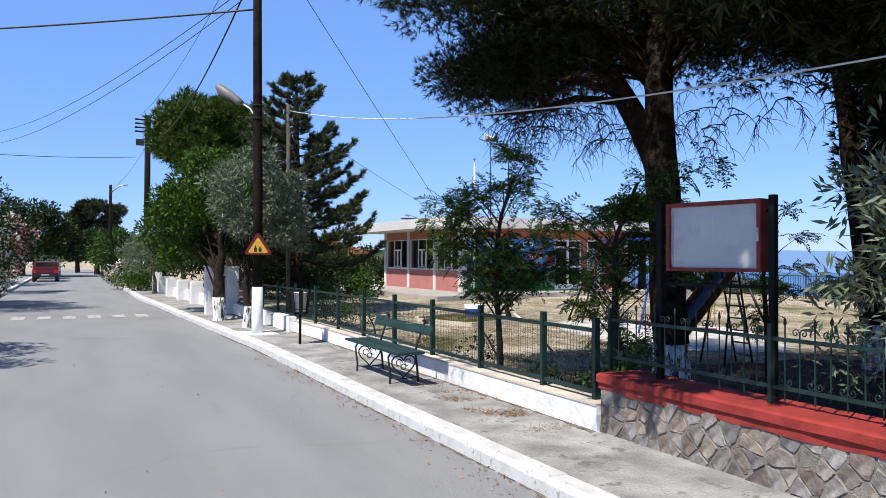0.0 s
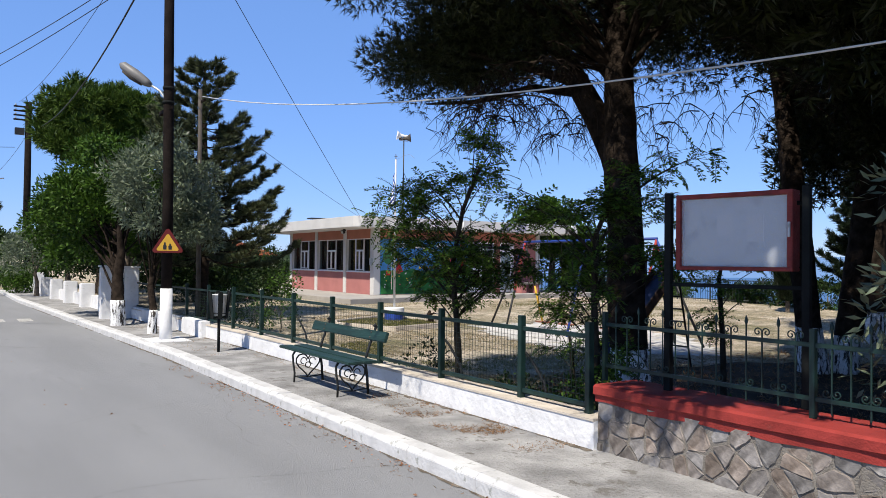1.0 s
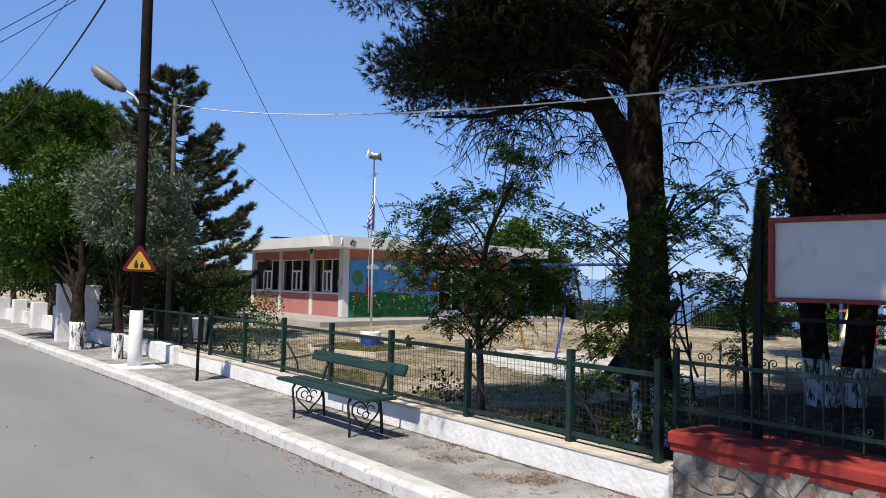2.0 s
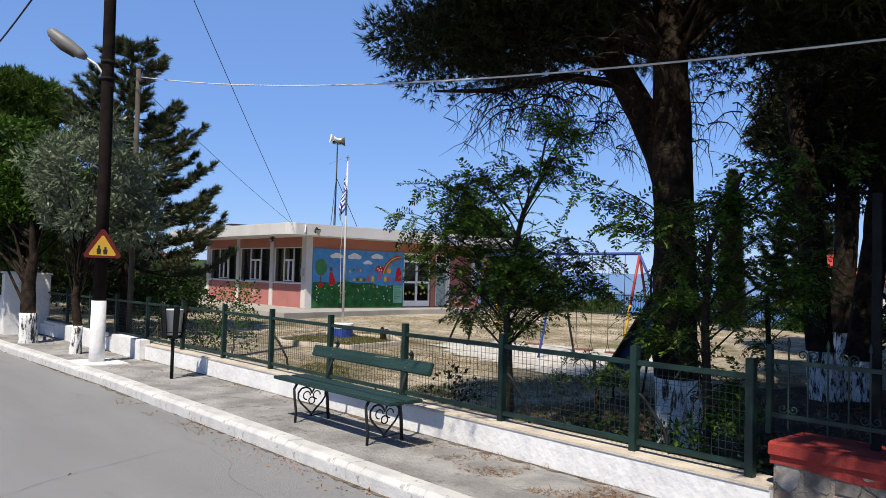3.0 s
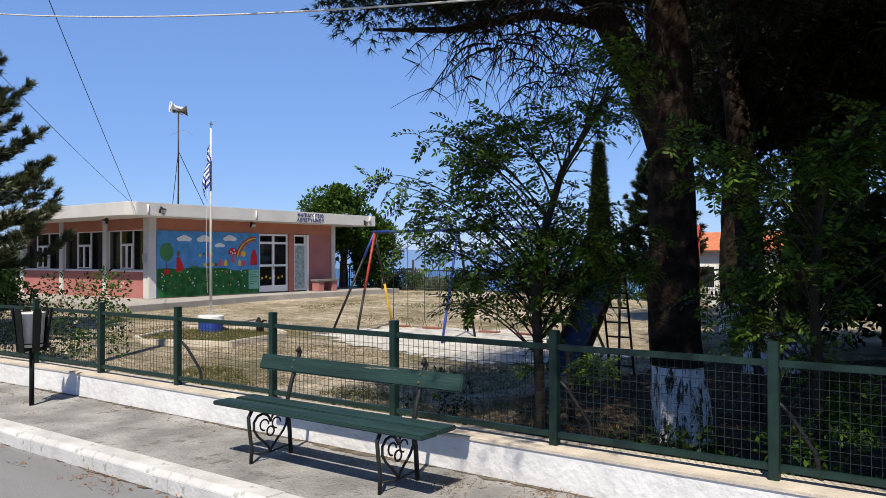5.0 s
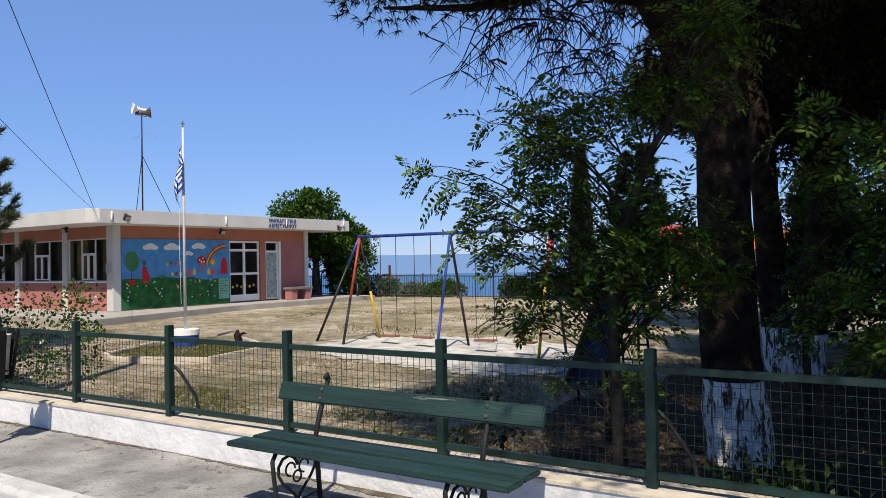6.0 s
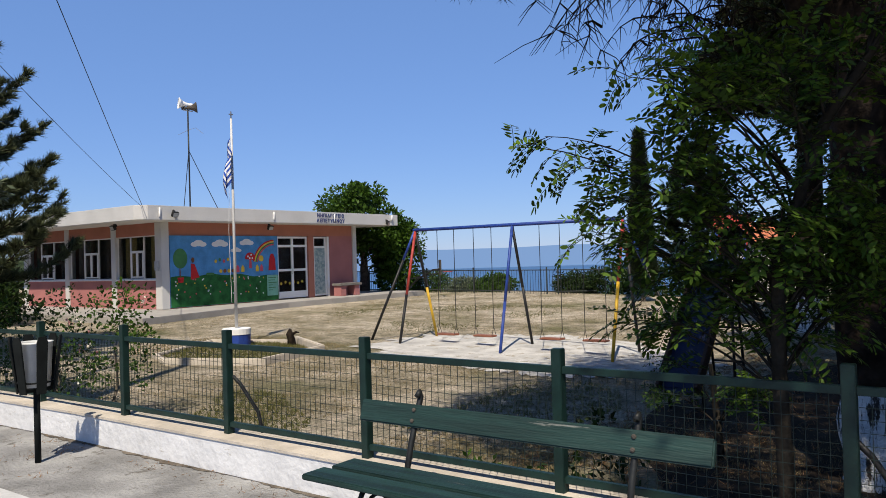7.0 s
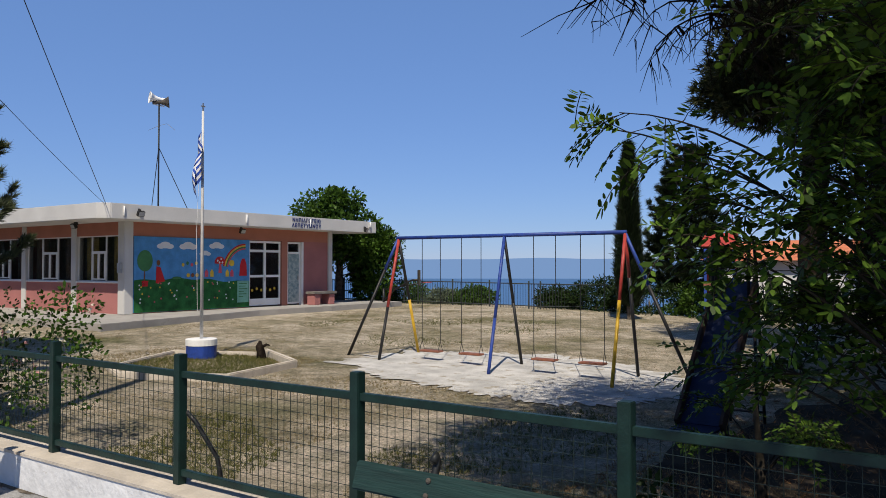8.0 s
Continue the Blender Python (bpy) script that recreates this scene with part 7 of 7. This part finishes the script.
def cypress(label, at, h, r, seed, leaf=CYPR, taper=0.55):
    rng = np.random.default_rng(seed)
    t = thing("cypress_tree", label, "tree", at)
    part("trunk", rough_trunk(Build(), [V((0, 0, -0.1)), V((0, 0, h * 0.5)), V((0, 0, h * 0.95))], [r * 0.22, r * 0.14, 0.02], 8, seed), BARKG, t, smooth=True)
    n = 5200
    z = rng.uniform(0.06, 1.0, n)
    rad = r * np.minimum(1, (1 - z) ** taper * 1.25) * np.minimum(1, 0.45 + z * 3)
    a = rng.uniform(0, 2 * np.pi, n)
    q = rad * rng.uniform(0.55, 1.05, n) * (1 + 0.18 * np.sin(5 * a + 9 * z))
    p = np.column_stack([q * np.cos(a), q * np.sin(a), z * h])
    d = np.column_stack([0.5 * np.cos(a), 0.5 * np.sin(a), np.ones(n)])
    part("crown", quick_mesh("crown", needles(rng, p, d, 7, 0.30, 0.035, 0.35), 3, leaf), None, t, "tight dark green sprays")
    return t


cypress("slim dark cypress at the far edge of the yard", (27.6, 17.75, 0), 5.9, 0.40, 101, CYPR, 0.72)
bough_pine("broad ragged dark conifer beside the play tower", (33.2, 17.5, yard(33.2, 17.5)), 6.7, 0.14, 102, CYPR, 0.70, 1.05, 0.6, 0.26)
cypress("dark conifer behind the grove", (27.5, 9.5, -0.1), 6.5, 1.4, 103, DARKL, 0.9)

# roses and low shrubs inside the fence
for k, (x, y, h) in enumerate(((6.25, 15.7, 1.35), (6.1, 16.8, 1.2), (6.0, 18.6, 1.0))):
    leafy_tree("rose_bush", "rose bush with pale pink blooms inside the fence", (x, y, yard(x, y)), h * 0.7, 0.02, [((0, 0, h * 0.6), (0.5, 0.55, h * 0.42), 26, -0.9), ((0.05, -0.1, h * 1.05), (0.35, 0.4, 0.28), 9, -0.9)], 110 + k, (BROAD, DARKL)[k % 2], per=32, size=(0.055, 0.036), clump_r=(0.12, 0.24), flowers=(FLOWERP if k % 2 else FLOWERW, 6, 0.05), category="bush")
for k, (x, y, h) in enumerate(((5.75, 9.3, 0.95), (5.6, 10.2, 0.5), (5.5, 6.9, 0.75), (5.7, 6.2, 0.9), (5.55, 5.55, 0.8), (6.5, 7.3, 0.5), (5.9, 7.4, 0.6), (5.6, 4.6, 0.95), (5.6, 3.2, 0.9), (5.7, 2.0, 1.0))):
    leafy_tree("shrub", "scraggly low shrub against the fence", (x, y, yard(x, y)), h * 0.6, 0.015, [((0, 0, h * 0.6), (0.32, 0.34, h * 0.4), 16, -0.9)], 120 + k, (DARKL, BROAD)[k % 2], per=24, size=(0.06, 0.032), clump_r=(0.10, 0.2), category="bush")
# olive boughs over the iron railing
leafy_tree("olive_tree", "olive tree with silvery shoots behind the iron railing", (5.95, 2.1, -0.28), 1.5, 0.08, [((-0.35, 0.05, 2.15), (0.75, 0.6, 0.75), 40, -0.95), ((-0.45, 0.50, 2.0), (0.5, 0.5, 0.95), 26, -0.95)], 135, OLIVE, per=60, size=(0.115, 0.028), clump_r=(0.16, 0.3))

# soil and litter under the grove, its colour darkened for the pines' shade
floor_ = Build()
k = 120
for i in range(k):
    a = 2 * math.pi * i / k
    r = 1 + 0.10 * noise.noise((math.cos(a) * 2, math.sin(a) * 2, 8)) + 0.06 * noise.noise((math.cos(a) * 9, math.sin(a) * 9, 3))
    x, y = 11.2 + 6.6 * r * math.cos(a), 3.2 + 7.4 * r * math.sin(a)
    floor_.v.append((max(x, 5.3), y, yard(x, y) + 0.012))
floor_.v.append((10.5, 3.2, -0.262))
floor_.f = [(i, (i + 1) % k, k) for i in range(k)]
setting("grove_floor", floor_, LITTER, "soil and needle litter under the pines, darkened for their shade", category="ground")
# low growth: dry grass in the yard and dark needle litter under the pines
rs = np.random.default_rng(77)
pos = []
for x0, x1, y0, y1, cnt in ((5.3, 13.0, 8.5, 19.0, 16000), (11.0, 28.0, 12.0, 27.0, 14000), (8.9, 12.9, 18.2, 21.7, 5000), (5.3, 9.5, 8.2, 14.0, 9000)):
    p = np.column_stack([rs.uniform(x0, x1, cnt), rs.uniform(y0, y1, cnt)])
    k = np.array([noise.noise((a * 0.5, c * 0.5, 2)) > -0.05 and not (12.2 < a < 16.4 and 11.3 < c < 18.2) for a, c in p])
    p = p[k]
    pos.append(np.column_stack([p, [yard(a, c) - 0.01 for a, c in p]]))
pos = np.concatenate(pos)
aim = np.column_stack([rs.normal(0, 0.6, (len(pos), 2)), np.ones(len(pos))])
tagged(part("grass", quick_mesh("grass", needles(rs, pos, aim, 5, 0.05, 0.008, 0.5), 3, GRASSL)), "short dry grass of the yard", "grass", kind="stuff")
pos = []
for x0, x1, y0, y1, cnt, level in ((9.4, 12.3, 18.0, 20.6, 4200, -0.3), (5.4, 8.6, 11.5, 17.5, 9000, 0.12), (8.6, 13.0, 9.5, 16.5, 7000, 0.22), (14.0, 24.0, 18.0, 24.0, 6000, 0.2)):
    for a, c in np.column_stack([rs.uniform(x0, x1, cnt), rs.uniform(y0, y1, cnt)]):
        inside = level < 0 and (a + 0.5 * c < 19.45 or a - 1.6 * c > -17.8 or 0.57 * a + c > 27.0 or a - 0.42 * c < 1.35)
        if noise.noise((a * 0.45, c * 0.45, 5)) > level and not inside and not (12.2 < a < 16.4 and 11.3 < c < 18.2):
            pos.append((a, c, yard(a, c) - 0.01))
pos = np.array(pos)
aim = np.column_stack([rs.normal(0, 0.5, (len(pos), 2)), np.ones(len(pos))])
tagged(part("green_grass", quick_mesh("green_grass", needles(rs, pos, aim, 5, 0.075, 0.009, 0.5), 3, GRASSG)), "tufts of green grass in the bed and yard", "grass", kind="stuff")
pos = np.column_stack([rs.uniform(5.3, 17, 9000), rs.uniform(-2, 11, 9000), np.full(9000, -0.27)])
aim = np.column_stack([rs.normal(0, 1, (9000, 2)), rs.uniform(0, 0.6, 9000)])
tagged(part("needle_litter", quick_mesh("needle_litter", needles(rs, pos, aim, 4, 0.11, 0.009, 0.7), 3, DRYL)), "brown pine needles under the grove", "litter", kind="stuff")
